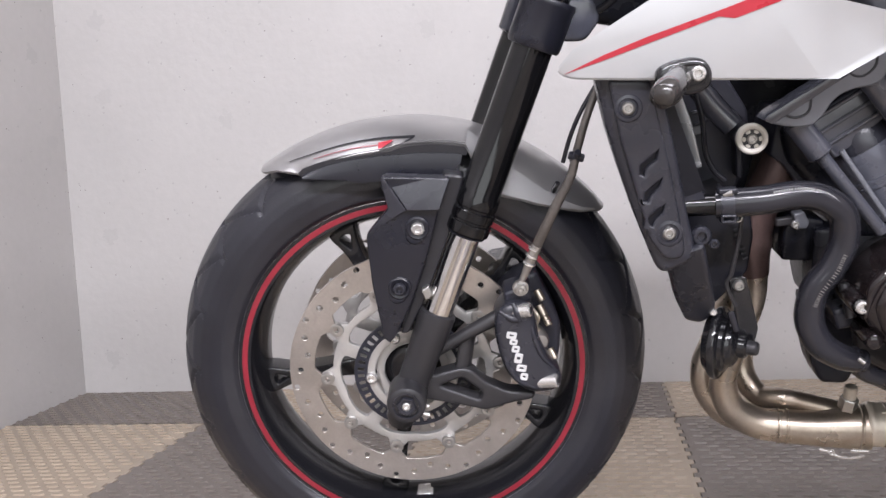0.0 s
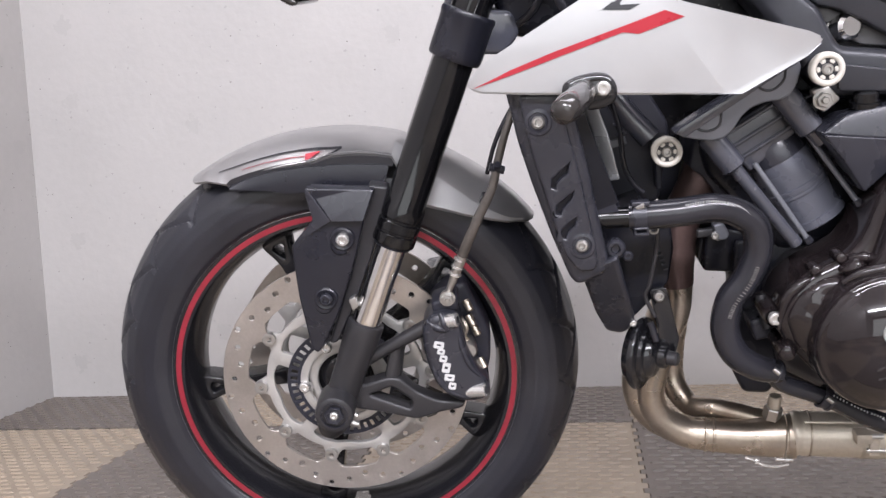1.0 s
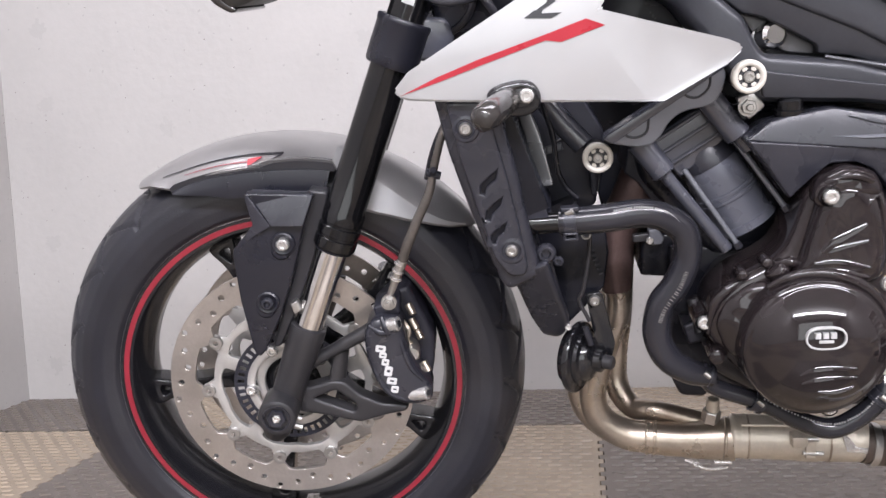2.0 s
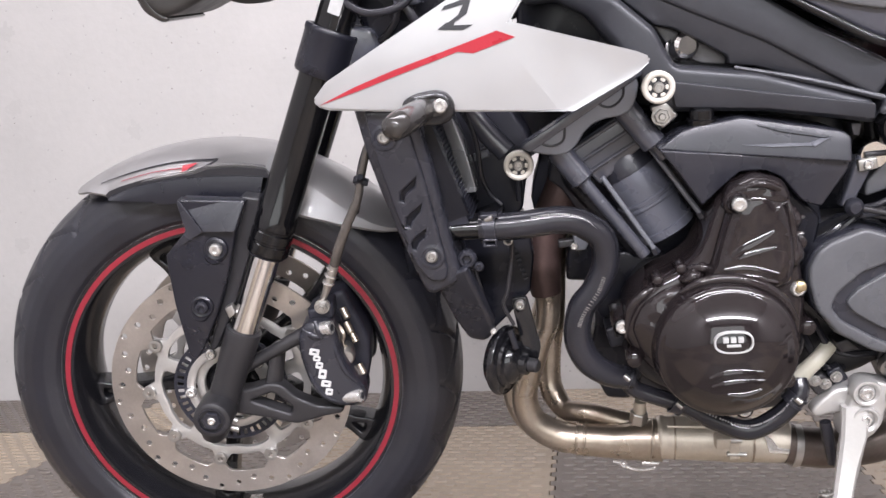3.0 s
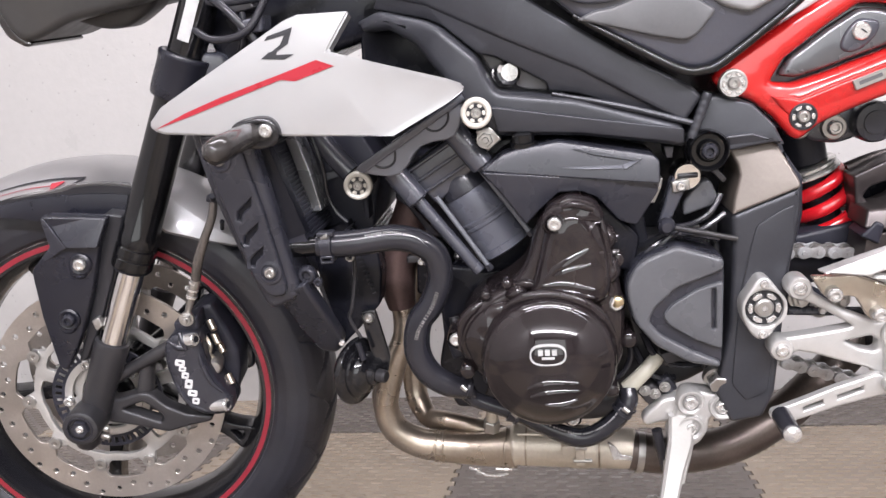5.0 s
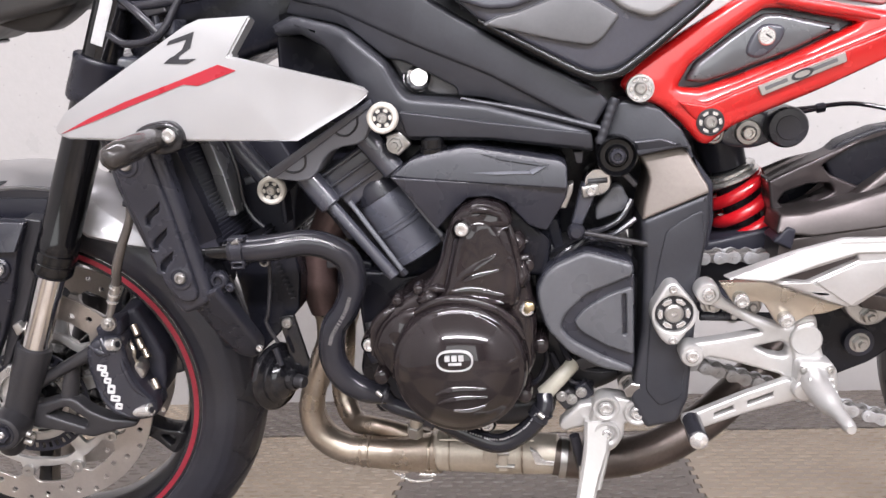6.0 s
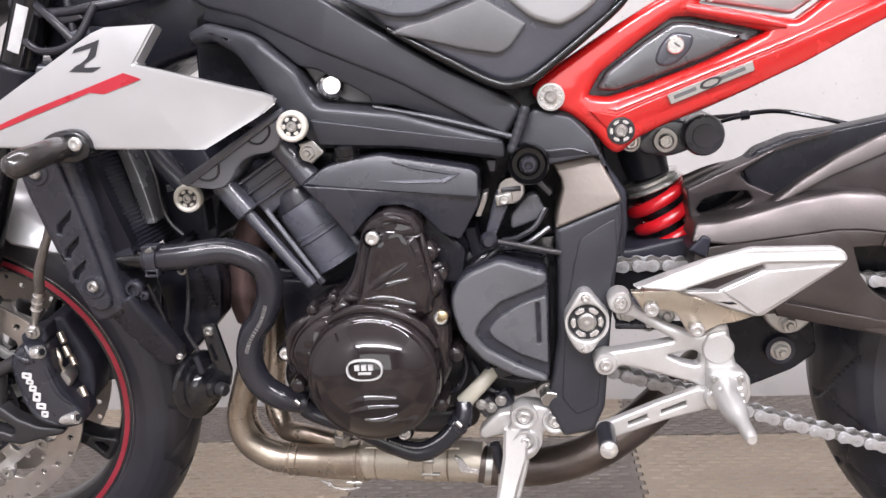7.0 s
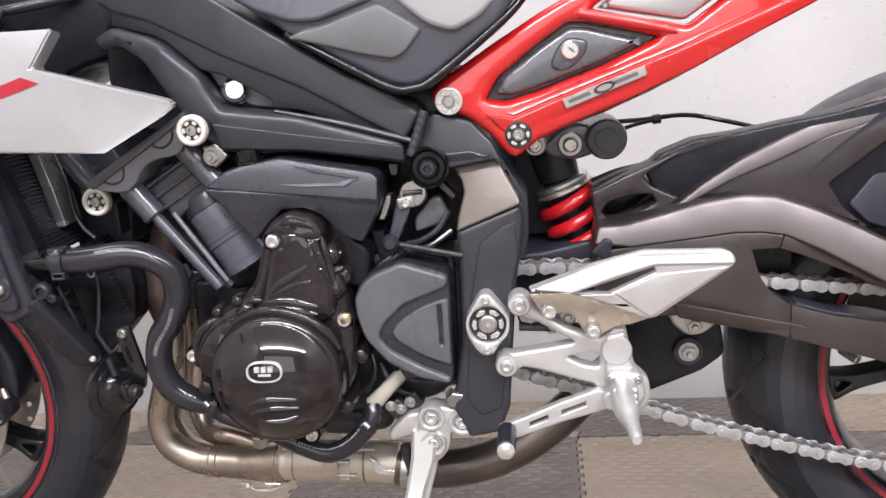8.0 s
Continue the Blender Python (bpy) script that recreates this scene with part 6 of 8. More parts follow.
part("arm_clamp", plate(rounded([(0.7291, 0.5658), (0.7473, 0.5683), (0.7489, 0.5565), (0.7306, 0.5539)], 0.0015), 0.150, 0.172, 0.0015), STEEL, link, "bright square clamp")
bolt(link, 0.7389, 0.172, 0.5607, 0.0052)
part("arm_pin", rod((0.744, 0.163, 0.573), (0.758, 0.163, 0.568), 0.004), STEEL, link)
part("guide_clip", plate(rounded([(0.7227, 0.6028), (0.7332, 0.6022), (0.7312, 0.5903), (0.7252, 0.5906)], 0.001), 0.14, 0.168, 0.001), CASTING, link)
part("guide_clip", plate(rounded([(0.7168, 0.5678), (0.7222, 0.5686), (0.7203, 0.5586), (0.7131, 0.5423), (0.7067, 0.5426), (0.7126, 0.5572)], 0.001), 0.14, 0.162, 0.001), STEEL, link, "bright bent clip")
part("lever_hub", lathe([(0, 0.004), (0.0130, 0.004), (0.0145, 0.0025), (0.0150, 0.0), (0.0150, -0.03)], (0.7464, 0.164, 0.5698), (0, 1, 0), 36), CHROME, link, "bright lever hub")
part("hub_slot", rod((0.7361, 0.1680, 0.5709), (0.7566, 0.1680, 0.5715), 0.0030, 0.1, 10), INK, link)
part("cover_plate", plate(rounded([(0.744, 0.524), (0.744, 0.540), (0.764, 0.562), (0.773, 0.562), (0.783, 0.537)], 0.005), 0.13, 0.152, 0.003), SPROCK, link, "smooth grey plate")
for pts in ([(0.735, 0.16, 0.515), (0.752, 0.165, 0.519), (0.770, 0.165, 0.530), (0.782, 0.16, 0.548)], [(0.74, 0.165, 0.508), (0.76, 0.17, 0.513), (0.785, 0.165, 0.528)], [(0.705, 0.17, 0.487), (0.722, 0.172, 0.503), (0.735, 0.168, 0.512)], [(0.69, 0.17, 0.478), (0.712, 0.172, 0.499), (0.74, 0.165, 0.508), (0.78, 0.16, 0.500)]):
    part("cable", tube(pts, 0.0032, 8), HOSE, link)
part("bracket", plate(rounded([(0.690, 0.486), (0.726, 0.508), (0.735, 0.503), (0.700, 0.482)], 0.003), 0.15, 0.166, 0.002), CASTING, engine)
part("mount_arm", plate(rounded([(0.69, 0.525), (0.705, 0.525), (0.712, 0.478), (0.70, 0.478)], 0.003), 0.10, 0.13, 0.003), DARK, engine)
# clutter behind the lower edge of the engine
for k, pts in enumerate(([(0.690, 0.14, 0.372), (0.700, 0.145, 0.352), (0.715, 0.14, 0.335), (0.735, 0.13, 0.33)], [(0.700, 0.14, 0.39), (0.712, 0.148, 0.365), (0.735, 0.145, 0.352), (0.765, 0.14, 0.350)], [(0.66, 0.145, 0.335), (0.675, 0.15, 0.345), (0.685, 0.15, 0.365), (0.683, 0.145, 0.385)])):
    part("cable", tube(pts, 0.0045 - 0.0005 * k, 8), HOSE, engine)
part("switch_body", plate(rounded([(0.690, 0.322), (0.708, 0.332), (0.722, 0.318), (0.704, 0.305)], 0.003), 0.12, 0.150, 0.003), CASTING, engine)
part("switch_body", plate(rounded([(0.714, 0.330), (0.728, 0.338), (0.738, 0.322), (0.722, 0.312)], 0.003), 0.12, 0.145, 0.003), COATED, engine)
part("lug", plate(rounded([(0.716, 0.372), (0.728, 0.376), (0.742, 0.364), (0.722, 0.360)], 0.002), 0.14, 0.165, 0.002), CASTING, engine)
for x, u in ((0.700, 0.324), (0.711, 0.320), (0.722, 0.328), (0.672, 0.306), (0.683, 0.318)):
    bolt(engine, x, 0.152, u, 0.0045, me=NUT_ME)

# ---- main frame ----
def drawn_in(bm, from_x, slope, keep_out=None):
    """Bends a plate inwards ahead of a place, as the spars run to the steering head."""
    for v in bm.verts:
        d = max(0.0, from_x - v.co.x)
        v.co.y += slope * d * (1 + d * 2)
    return bm


frame_ob = part("frame", drawn_in(plate(rounded([(0.405, 0.790), (0.440, 0.812), (0.510, 0.815), (0.5776, 0.770), (0.6189, 0.742), (0.6851, 0.700), (0.7515, 0.663), (0.761, 0.652), (0.743, 0.626), (0.640, 0.6866), (0.5619, 0.7231), (0.4838, 0.7624), (0.43, 0.778)], 0.004), 0.11, 0.175, 0.005, n=4), 0.52, 0.45), SPARP, bike, "graphite painted twin-spar aluminium frame")
part("spar_chamfer", drawn_in(plate(rounded([(0.43, 0.781), (0.4838, 0.765), (0.562, 0.726), (0.640, 0.689), (0.742, 0.629), (0.7411, 0.6265), (0.634, 0.664), (0.6067, 0.6676), (0.6058, 0.6757), (0.5749, 0.6949), (0.5524, 0.7068), (0.5353, 0.7108), (0.4995, 0.7417), (0.4826, 0.7497), (0.42, 0.765)], 0.003), 0.11, 0.1715, 0.002, cant=(0.115, 0.25), centre=(0.56, 0.725)), 0.52, 0.45), SPARP, frame_ob)
part("lower_spar", drawn_in(plate(rounded([(0.40, 0.752), (0.43, 0.762), (0.4826, 0.7480), (0.4995, 0.7400), (0.5352, 0.7080), (0.544, 0.6885), (0.5536, 0.6720), (0.634, 0.6600), (0.7411, 0.6268), (0.7443, 0.6017), (0.6961, 0.6106), (0.6388, 0.6200), (0.5484, 0.6256), (0.5231, 0.6509), (0.496, 0.6906), (0.470, 0.7250), (0.44, 0.7420), (0.41, 0.7400)], 0.006), 0.115, 0.1780, 0.0095, n=5), 0.50, 0.5), SPARP, frame_ob)
part("spar_facet", plate(rounded([(0.546, 0.6572), (0.5885, 0.6495), (0.6354, 0.6407), (0.6879, 0.6316), (0.7415, 0.6225), (0.7425, 0.6060), (0.6961, 0.6140), (0.6388, 0.6235), (0.5520, 0.6300)], 0.003), 0.165, 0.1822, 0.0018, cant=(0.0, 0.17), centre=(0.64, 0.632)), SPARP, frame_ob)
# near-black colour carries the shade of the hollow behind the spars
part("airbox", plate(rounded([(0.395, 0.655), (0.40, 0.775), (0.50, 0.80), (0.620, 0.765), (0.785, 0.690), (0.840, 0.650), (0.855, 0.56), (0.82, 0.500), (0.700, 0.495), (0.560, 0.615)], 0.01), -0.12, 0.090, 0.006), VOID, frame_ob)
part("spar_rib", tube([(0.61, 0.172, 0.665), (0.68, 0.175, 0.648), (0.752, 0.176, 0.626)], [0.002, 0.0032, 0.0032], 8), SPARP, frame_ob)
# dark sheet that stands for shade inside the spar window
part("spar_window_shade", plate([(0.52, 0.73), (0.62, 0.68), (0.62, 0.655), (0.53, 0.66)], 0.12, 0.135, 0.0), DARK, frame_ob)
part("window_plate", plate(rounded([(0.5353, 0.711), (0.5524, 0.707), (0.575, 0.695), (0.606, 0.676), (0.6067, 0.667), (0.5826, 0.670), (0.573, 0.674), (0.566, 0.702), (0.548, 0.692)], 0.003), 0.13, 0.150, 0.002), KNEE, frame_ob)
part("spar_bolt", lathe([(0, 0.022), (0.009, 0.022), (0.0125, 0.019), (0.0135, 0.014), (0.0135, 0.004), (0.0150, 0.003), (0.0150, 0), (0, 0)], (0.562, 0.142, 0.687), (0.25, 1, 0.1), 32), CHROME, frame_ob, "bright domed engine bolt")
part("spar_weld", tube([between(k / 12, (0.766, 0.176, 0.656), (0.749, 0.178, 0.611)) for k in range(13)], [0.0048 + 0.0007 * (k % 2) for k in range(13)], 10, 2), SPARP, frame_ob, "ribbed weld seam")

part("pivot_plate", plate(rounded([(0.790, 0.528), (0.859, 0.5545), (0.860, 0.530), (0.850, 0.469), (0.842, 0.390), (0.836, 0.327), (0.824, 0.299), (0.790, 0.293), (0.773, 0.330), (0.781, 0.370), (0.788, 0.408), (0.791, 0.480)], 0.005, 4), 0.09, 0.176, 0.006, n=4), SPARP, frame_ob)
part("pivot_top", plate(rounded([(0.745, 0.605), (0.751, 0.619), (0.764, 0.6455), (0.774, 0.652), (0.811, 0.642), (0.832, 0.620), (0.842, 0.598), (0.832, 0.602), (0.789, 0.5950), (0.776, 0.594)], 0.003, 4), 0.09, 0.1715, 0.003, n=4, cant=(0.10, -0.12), centre=(0.80, 0.61)), SPARP, frame_ob)
part("pivot_brow", plate(rounded([(0.783, 0.6105), (0.810, 0.6125), (0.833, 0.6040), (0.789, 0.5945)], 0.002, 3), 0.12, 0.1735, 0.003, cant=(0.05, 0.5), centre=(0.80, 0.604)), SPARP, frame_ob)
# shoulder in the paler paint that carries the lamp's reflection
part("pivot_shoulder", plate(rounded([(0.789, 0.5947), (0.832, 0.6022), (0.838, 0.5972), (0.857, 0.5615), (0.8585, 0.5544), (0.790, 0.528), (0.793, 0.544), (0.800, 0.5676), (0.798, 0.5795)], 0.003, 4), 0.09, 0.1770, 0.003, n=4, cant=(0.16, -0.30), centre=(0.82, 0.543)), FRAMEP, frame_ob, "bronze frame shoulder, paler for the lamp reflection")
part("pivot_rear_edge", plate(rounded([(0.838, 0.602), (0.8655, 0.560), (0.866, 0.52), (0.860, 0.49), (0.849, 0.49), (0.855, 0.555)], 0.003), 0.09, 0.158, 0.003), DARK, frame_ob)
part("pivot_facet", plate(rounded([(0.808, 0.489), (0.8145, 0.5160), (0.838, 0.5310), (0.852, 0.5370), (0.853, 0.500), (0.844, 0.460), (0.836, 0.400), (0.828, 0.330), (0.805, 0.320), (0.790, 0.340), (0.798, 0.440)], 0.005), 0.15, 0.1778, 0.0016, n=3), SPARP, frame_ob)
part("inner_edge", plate(rounded([(0.776, 0.50), (0.783, 0.49), (0.781, 0.40), (0.772, 0.345), (0.764, 0.345), (0.772, 0.41)], 0.003), 0.13, 0.150, 0.003), INK, frame_ob)
part("pivot_ring", plate(rounded([(0.812, 0.466), (0.822, 0.466), (0.832, 0.452), (0.842, 0.440), (0.840, 0.425), (0.828, 0.408), (0.822, 0.399), (0.812, 0.398), (0.804, 0.406), (0.796, 0.422), (0.795, 0.438), (0.803, 0.452)], 0.006, 4), 0.176, 0.2005, 0.003, holes=[circle(0.8185, 0.4325, 0.0195, 36)]), ALU, frame_ob, "satin aluminium pivot ring")
part("pivot_well", lathe([(0, 0.0), (0.0192, 0.0), (0.0192, -0.02), (0, -0.02)], (0.8185, 0.194, 0.4325), (0, 1, 0), 40), INK, frame_ob)
for k in range(6):
    part("pivot_segment", plate(petal(0.8185, 0.4325, k, 0.0122, 0.0162, 0.36), 0.19, 0.1995, 0.0008, n=1), BRIGHT, frame_ob, "bright segment of the pivot nut")
part("pivot_axle", lathe([(0.003, 0.003), (0.0075, 0.003), (0.0098, 0.001), (0.0100, -0.01)], (0.8185, 0.197, 0.4325), (0, 1, 0), 24), STEEL, frame_ob)
part("pivot_core", lathe([(0, 0.001), (0.0032, 0.001), (0.0032, -0.006), (0, -0.006)], (0.8185, 0.198, 0.4325), (0, 1, 0), 16), BRIGHT, frame_ob)
for x, u in ((0.8175, 0.4595), (0.8165, 0.4045)):
    bolt(frame_ob, x, 0.2008, u, 0.0045)
part("frame_cap", lathe([(0, 0.006), (0.0095, 0.006), (0.0115, 0.003), (0.0120, -0.002), (0.0165, -0.002), (0.0175, 0.004), (0.0195, 0.006), (0.0212, 0.003), (0.0215, -0.012), (0, -0.012)], (0.766, 0.178, 0.5975), (0, 1, 0), 40), GLOSS, frame_ob, "black capped frame bolt")
bolt(frame_ob, 0.766, 0.184, 0.5975, 0.0085, me=DARKBOLT_ME)
part("side_lug", plate(rounded([(0.745, 0.612), (0.760, 0.620), (0.762, 0.580), (0.750, 0.576)], 0.003), 0.13, 0.150, 0.002), CASTING, frame_ob)
part("side_lug", plate(rounded([(0.770, 0.575), (0.776, 0.578), (0.790, 0.562), (0.786, 0.558)], 0.001), 0.13, 0.15, 0.001), CASTING, frame_ob)

# ---- tank ----
tank = part("fuel_tank", plate(rounded([(0.575, 0.800), (0.600, 0.772), (0.638, 0.738), (0.690, 0.708), (0.737, 0.682), (0.759, 0.679), (0.780, 0.688), (0.848, 0.739), (0.868, 0.765), (0.85, 0.87), (0.60, 0.90)], 0.010), -0.17, 0.190, 0.010, n=4), SATIN, bike, "black lower tank panel with silver tank above")
part("tank_rim", tube([(0.634, 0.186, 0.741), (0.689, 0.190, 0.7085), (0.735, 0.192, 0.6825), (0.758, 0.191, 0.6795), (0.782, 0.189, 0.689), (0.85, 0.182, 0.739), (0.872, 0.176, 0.76)], [0.003, 0.0045, 0.005, 0.005, 0.005, 0.0045, 0.004], 12), GLOSS, tank)
# facet whose lighter grey stands in for the tank's soft reflection
part("tank_sheen", plate(rounded([(0.6362, 0.7365), (0.6525, 0.7440), (0.6715, 0.7465), (0.7300, 0.7645), (0.7720, 0.7365), (0.7525, 0.7140), (0.7410, 0.7095), (0.7105, 0.7160), (0.6680, 0.7285)], 0.005), 0.17, 0.1950, 0.003, cant=(0.0, -0.10), centre=(0.71, 0.73)), KNEE, tank, "knee panel in lighter grey for its reflection")
part("tank_brow", plate(rounded([(0.5830, 0.7790), (0.6080, 0.7640), (0.6430, 0.7510), (0.6690, 0.7505), (0.7280, 0.7680), (0.70, 0.80), (0.60, 0.81)], 0.006), 0.17, 0.1975, 0.005, n=4, cant=(0.0, -0.2), centre=(0.66, 0.755)), SATIN, tank)
part("tank_shell", plate(rounded([(0.735, 0.775), (0.7760, 0.7400), (0.8020, 0.7310), (0.8290, 0.7435), (0.866, 0.779), (0.85, 0.86), (0.68, 0.90)], 0.008), 0.12, 0.1975, 0.006, n=4, cant=(0, -0.15), centre=(0.76, 0.74)), TANKSIL, tank, "silver tank flank")

# ---- red rear subframe panel ----
red = part("rear_subframe_cover", plate(rounded([(0.770, 0.668), (0.784, 0.684), (0.838, 0.717), (0.890, 0.746), (0.960, 0.780), (1.10, 0.800), (1.22, 0.775), (1.158, 0.738), (1.100, 0.711), (1.036, 0.679), (0.964, 0.649), (0.907, 0.629), (0.876, 0.616), (0.858, 0.601), (0.848, 0.605), (0.832, 0.626), (0.810, 0.645), (0.786, 0.653)], 0.008), 0.150, 0.171, 0.009, n=4,
                                        holes=[rounded([(0.829, 0.662), (0.842, 0.683), (0.883, 0.713), (0.914, 0.7325), (0.933, 0.731), (1.003, 0.7125), (0.943, 0.687), (0.881, 0.667), (0.850, 0.659)], 0.004, 2), rounded([(0.938, 0.744), (0.967, 0.764), (1.075, 0.752), (1.031, 0.722)], 0.004, 2)], cant=(0.02, -0.06), centre=(0.9, 0.66)), RED, bike, "red metallic rear subframe cover")
part("upper_face", plate([(0.8285, 0.6500), (0.8566, 0.6445), (0.8855, 0.6550), (1.0198, 0.7010), (1.1626, 0.7565), (1.15, 0.772), (1.0750, 0.7440), (1.0320, 0.7185), (1.0060, 0.7090), (0.9596, 0.6890), (0.8861, 0.6640), (0.8574, 0.6575), (0.8330, 0.6580)], 0.15, 0.1745, 0.003, n=3, cant=(0.21, -0.62), centre=(0.95, 0.6775)), RED, red)
part("lower_face", plate([(0.8285, 0.6480), (0.8566, 0.6425), (0.8855, 0.6532), (1.0198, 0.6992), (1.1626, 0.7545), (1.19, 0.7520), (1.158, 0.7390), (1.100, 0.7120), (1.036, 0.6800), (0.964, 0.6505), (0.907, 0.6305), (0.880, 0.6190), (0.866, 0.6080), (0.852, 0.6200), (0.836, 0.6380)], 0.15, 0.1735, 0.003, n=3, cant=(-0.05, 0.16), centre=(0.95, 0.665)), RED, red)
part("cover_crease", tube([(0.925, 0.168, 0.7405), (0.975, 0.169, 0.7285), (1.02, 0.170, 0.7165)], [0.005, 0.006, 0.003], 12), RED, red)
inset = part("lock_panel", plate(rounded([(0.838, 0.667), (0.848, 0.684), (0.886, 0.711), (0.915, 0.728), (0.930, 0.727), (0.990, 0.710), (0.941, 0.690), (0.881, 0.671), (0.855, 0.664)], 0.004), 0.12, 0.1650, 0.006, n=4, cant=(0.02, -0.04), centre=(0.9, 0.66)), SMOKESIL, red, "smoke-silver inset with seat lock")
part("lock_surround", plate(rounded([(0.824, 0.658), (0.842, 0.686), (0.883, 0.716), (0.914, 0.736), (0.935, 0.735), (1.01, 0.713), (0.943, 0.684), (0.881, 0.664), (0.85, 0.655)], 0.004), 0.115, 0.146, 0.003), SATIN, red)
part("lock_boss", plate(rounded([(0.894, 0.690), (0.900, 0.706), (0.912, 0.719), (0.934, 0.715), (0.932, 0.702), (0.918, 0.688), (0.905, 0.684)], 0.008, 4), 0.14, 0.1665, 0.004, n=4), SATIN, red)
part("lock_barrel", lathe([(0, 0.002), (0.0075, 0.002), (0.0088, 0.0005), (0.0090, -0.01), (0, -0.01)], (0.915, 0.1680, 0.7055), (0, 1, 0), 30), BRIGHT, red, "bright seat lock barrel")
part("key_slot", plate([(0.9145, 0.7085), (0.9195, 0.7045), (0.9185, 0.7033), (0.9135, 0.7073)], 0.1675, 0.1706, 0.0002, n=1), INK, red)
part("second_panel", plate(rounded([(0.945, 0.745), (0.967, 0.762), (1.070, 0.752), (1.030, 0.7265)], 0.004), 0.11, 0.152, 0.005), GREYSIL, red)
for x, u in ((0.7915, 0.6635), (0.860, 0.6255)):
    part("dished_washer", lathe([(0, 0.002), (0.0112, 0.002), (0.0118, 0.0035), (0.0136, 0.0032), (0.0140, 0.001), (0.0140, -0.012)], (x, 0.1715, u), (0, 1, 0), 36), ALU if x < 0.82 else INK, red)
    for k in range(6):
        part("washer_window", plate(petal(x, u, k, 0.0082, 0.0112, 0.33), 0.172, 0.1752, 0.0005, n=1), BRIGHT, red, "bright washer segment")
    bolt(red, x, 0.1738, u, 0.0066, me=STEELBOLT_ME)
badge = part("maker_plate", plate(rounded([(0.905, 0.6585), (0.987, 0.686), (0.989, 0.6765), (0.909, 0.6485)], 0.0015), 0.165, 0.1772, 0.0006, n=1), STEEL, red, "silver plate with dark printed bars")
for t0, t1 in ((0.05, 0.33), (0.64, 0.94)):
    a, b = between(t0, (0.9085, 0.6525), (0.985, 0.6790)), between(t1, (0.9085, 0.6525), (0.985, 0.6790))
    part("printed_bar", plate([(a[0], a[1]), (b[0], b[1]), (b[0] - 0.0012, b[1] + 0.0035), (a[0] - 0.0012, a[1] + 0.0035)], 0.172, 0.1778, 0.0002, n=1), KNEE, red)
ov = [(0.947 + 0.011 * math.cos(a) * 0.95 - 0.0045 * math.sin(a) * 0.32, 0.6675 + 0.011 * math.cos(a) * 0.33 + 0.0045 * math.sin(a)) for a in [math.tau * k / 24 for k in range(24)]]
part("printed_oval", plate(ov, 0.172, 0.1780, 0.0002, n=1, holes=[[(0.947 + (x - 0.947) * 0.7, 0.6675 + (u - 0.6675) * 0.6) for x, u in ov]]), INK, red)
part("subframe_tube", tube([(0.88, 0.10, 0.628), (0.95, 0.10, 0.652), (1.03, 0.10, 0.686), (1.2, 0.10, 0.77)], 0.009, 14), DARK, red)
part("edge_pad", plate(rounded([(1.030, 0.6800), (0.990, 0.6640), (0.905, 0.6330), (0.905, 0.6260), (0.944, 0.6380), (0.990, 0.6560), (1.029, 0.6730)], 0.002), 0.12, 0.146, 0.002), DARK, red, "black edge pad")

# ---- rear shock with remote reservoir ----
shock = part("rear_shock", tube([(0.890, 0.03, 0.606), (0.898, 0.03, 0.578), (0.904, 0.03, 0.556)], [0.027, 0.026, 0.024], 28), DARK, bike, "rear shock with red spring and black reservoir")
part("shock_body", rod((0.903, 0.03, 0.555), (0.952, 0.03, 0.42), 0.019), COATED, shock)
TOP_S, LOW_S = Vector((0.909, 0.03, 0.538)), Vector((0.946, 0.03, 0.446))
ax_s = (LOW_S - TOP_S).normalized()
n1 = ax_s.orthogonal().normalized()
n2 = ax_s.cross(n1)
coil = []
for k in range(81):
    th = math.tau * 4.3 * k / 80
    p = TOP_S.lerp(LOW_S, k / 80) + (n1 * math.cos(th + 1.2) - n2 * math.sin(th + 1.2)) * 0.0330
    coil.append(tuple(p))
part("spring", tube(coil, 0.0078, 14, 3), SPRINGR, shock, "gloss red coil spring")
for k, r in ((0, 0.0335), (1, 0.0350)):
    part("spring_seat", lathe([(0.018, -0.003), (r - 0.002, -0.003), (r, -0.0015), (r, 0.0015), (r - 0.002, 0.003), (0.018, 0.003)], (0.9055 + 0.0026 * k, 0.03, 0.5500 - 0.0068 * k), (0.36, 0, -0.93), 40), BRIGHT, shock, "aluminium preload ring")
part("spring_seat", lathe([(0.02, -0.004), (0.036, -0.003), (0.036, 0.003), (0.02, 0.004)], (0.946, 0.03, 0.44), (0.36, 0, -0.93), 40), COATED, shock)
part("reservoir", lathe([(0, 0.0), (0.0125, 0.0), (0.0128, -0.0015), (0.0200, -0.002), (0.0218, -0.0045), (0.0226, -0.009), (0.0226, -0.075), (0.019, -0.082), (0, -0.082)], (0.9545, 0.107, 0.6065), (0, 1, 0), 44), PROTECT, shock, "black reservoir with end cap")
part("reservoir_neck", plate(rounded([(0.905, 0.622), (0.925, 0.628), (0.945, 0.620), (0.945, 0.590), (0.920, 0.583), (0.890, 0.588), (0.880, 0.600)], 0.008), 0.02, 0.088, 0.006), SATIN, shock)
part("mount_block", plate(rounded([(0.868, 0.616), (0.885, 0.622), (0.888, 0.594), (0.872, 0.590)], 0.004), 0.05, 0.092, 0.004), COATED, shock)
part("shock_washer", lathe([(0, 0.003), (0.0105, 0.003), (0.012, 0.001), (0.012, -0.02)], (0.877, 0.096, 0.604), (0, 1, 0), 28), STEEL, shock)
bolt(shock, 0.877, 0.099, 0.604, 0.0085)
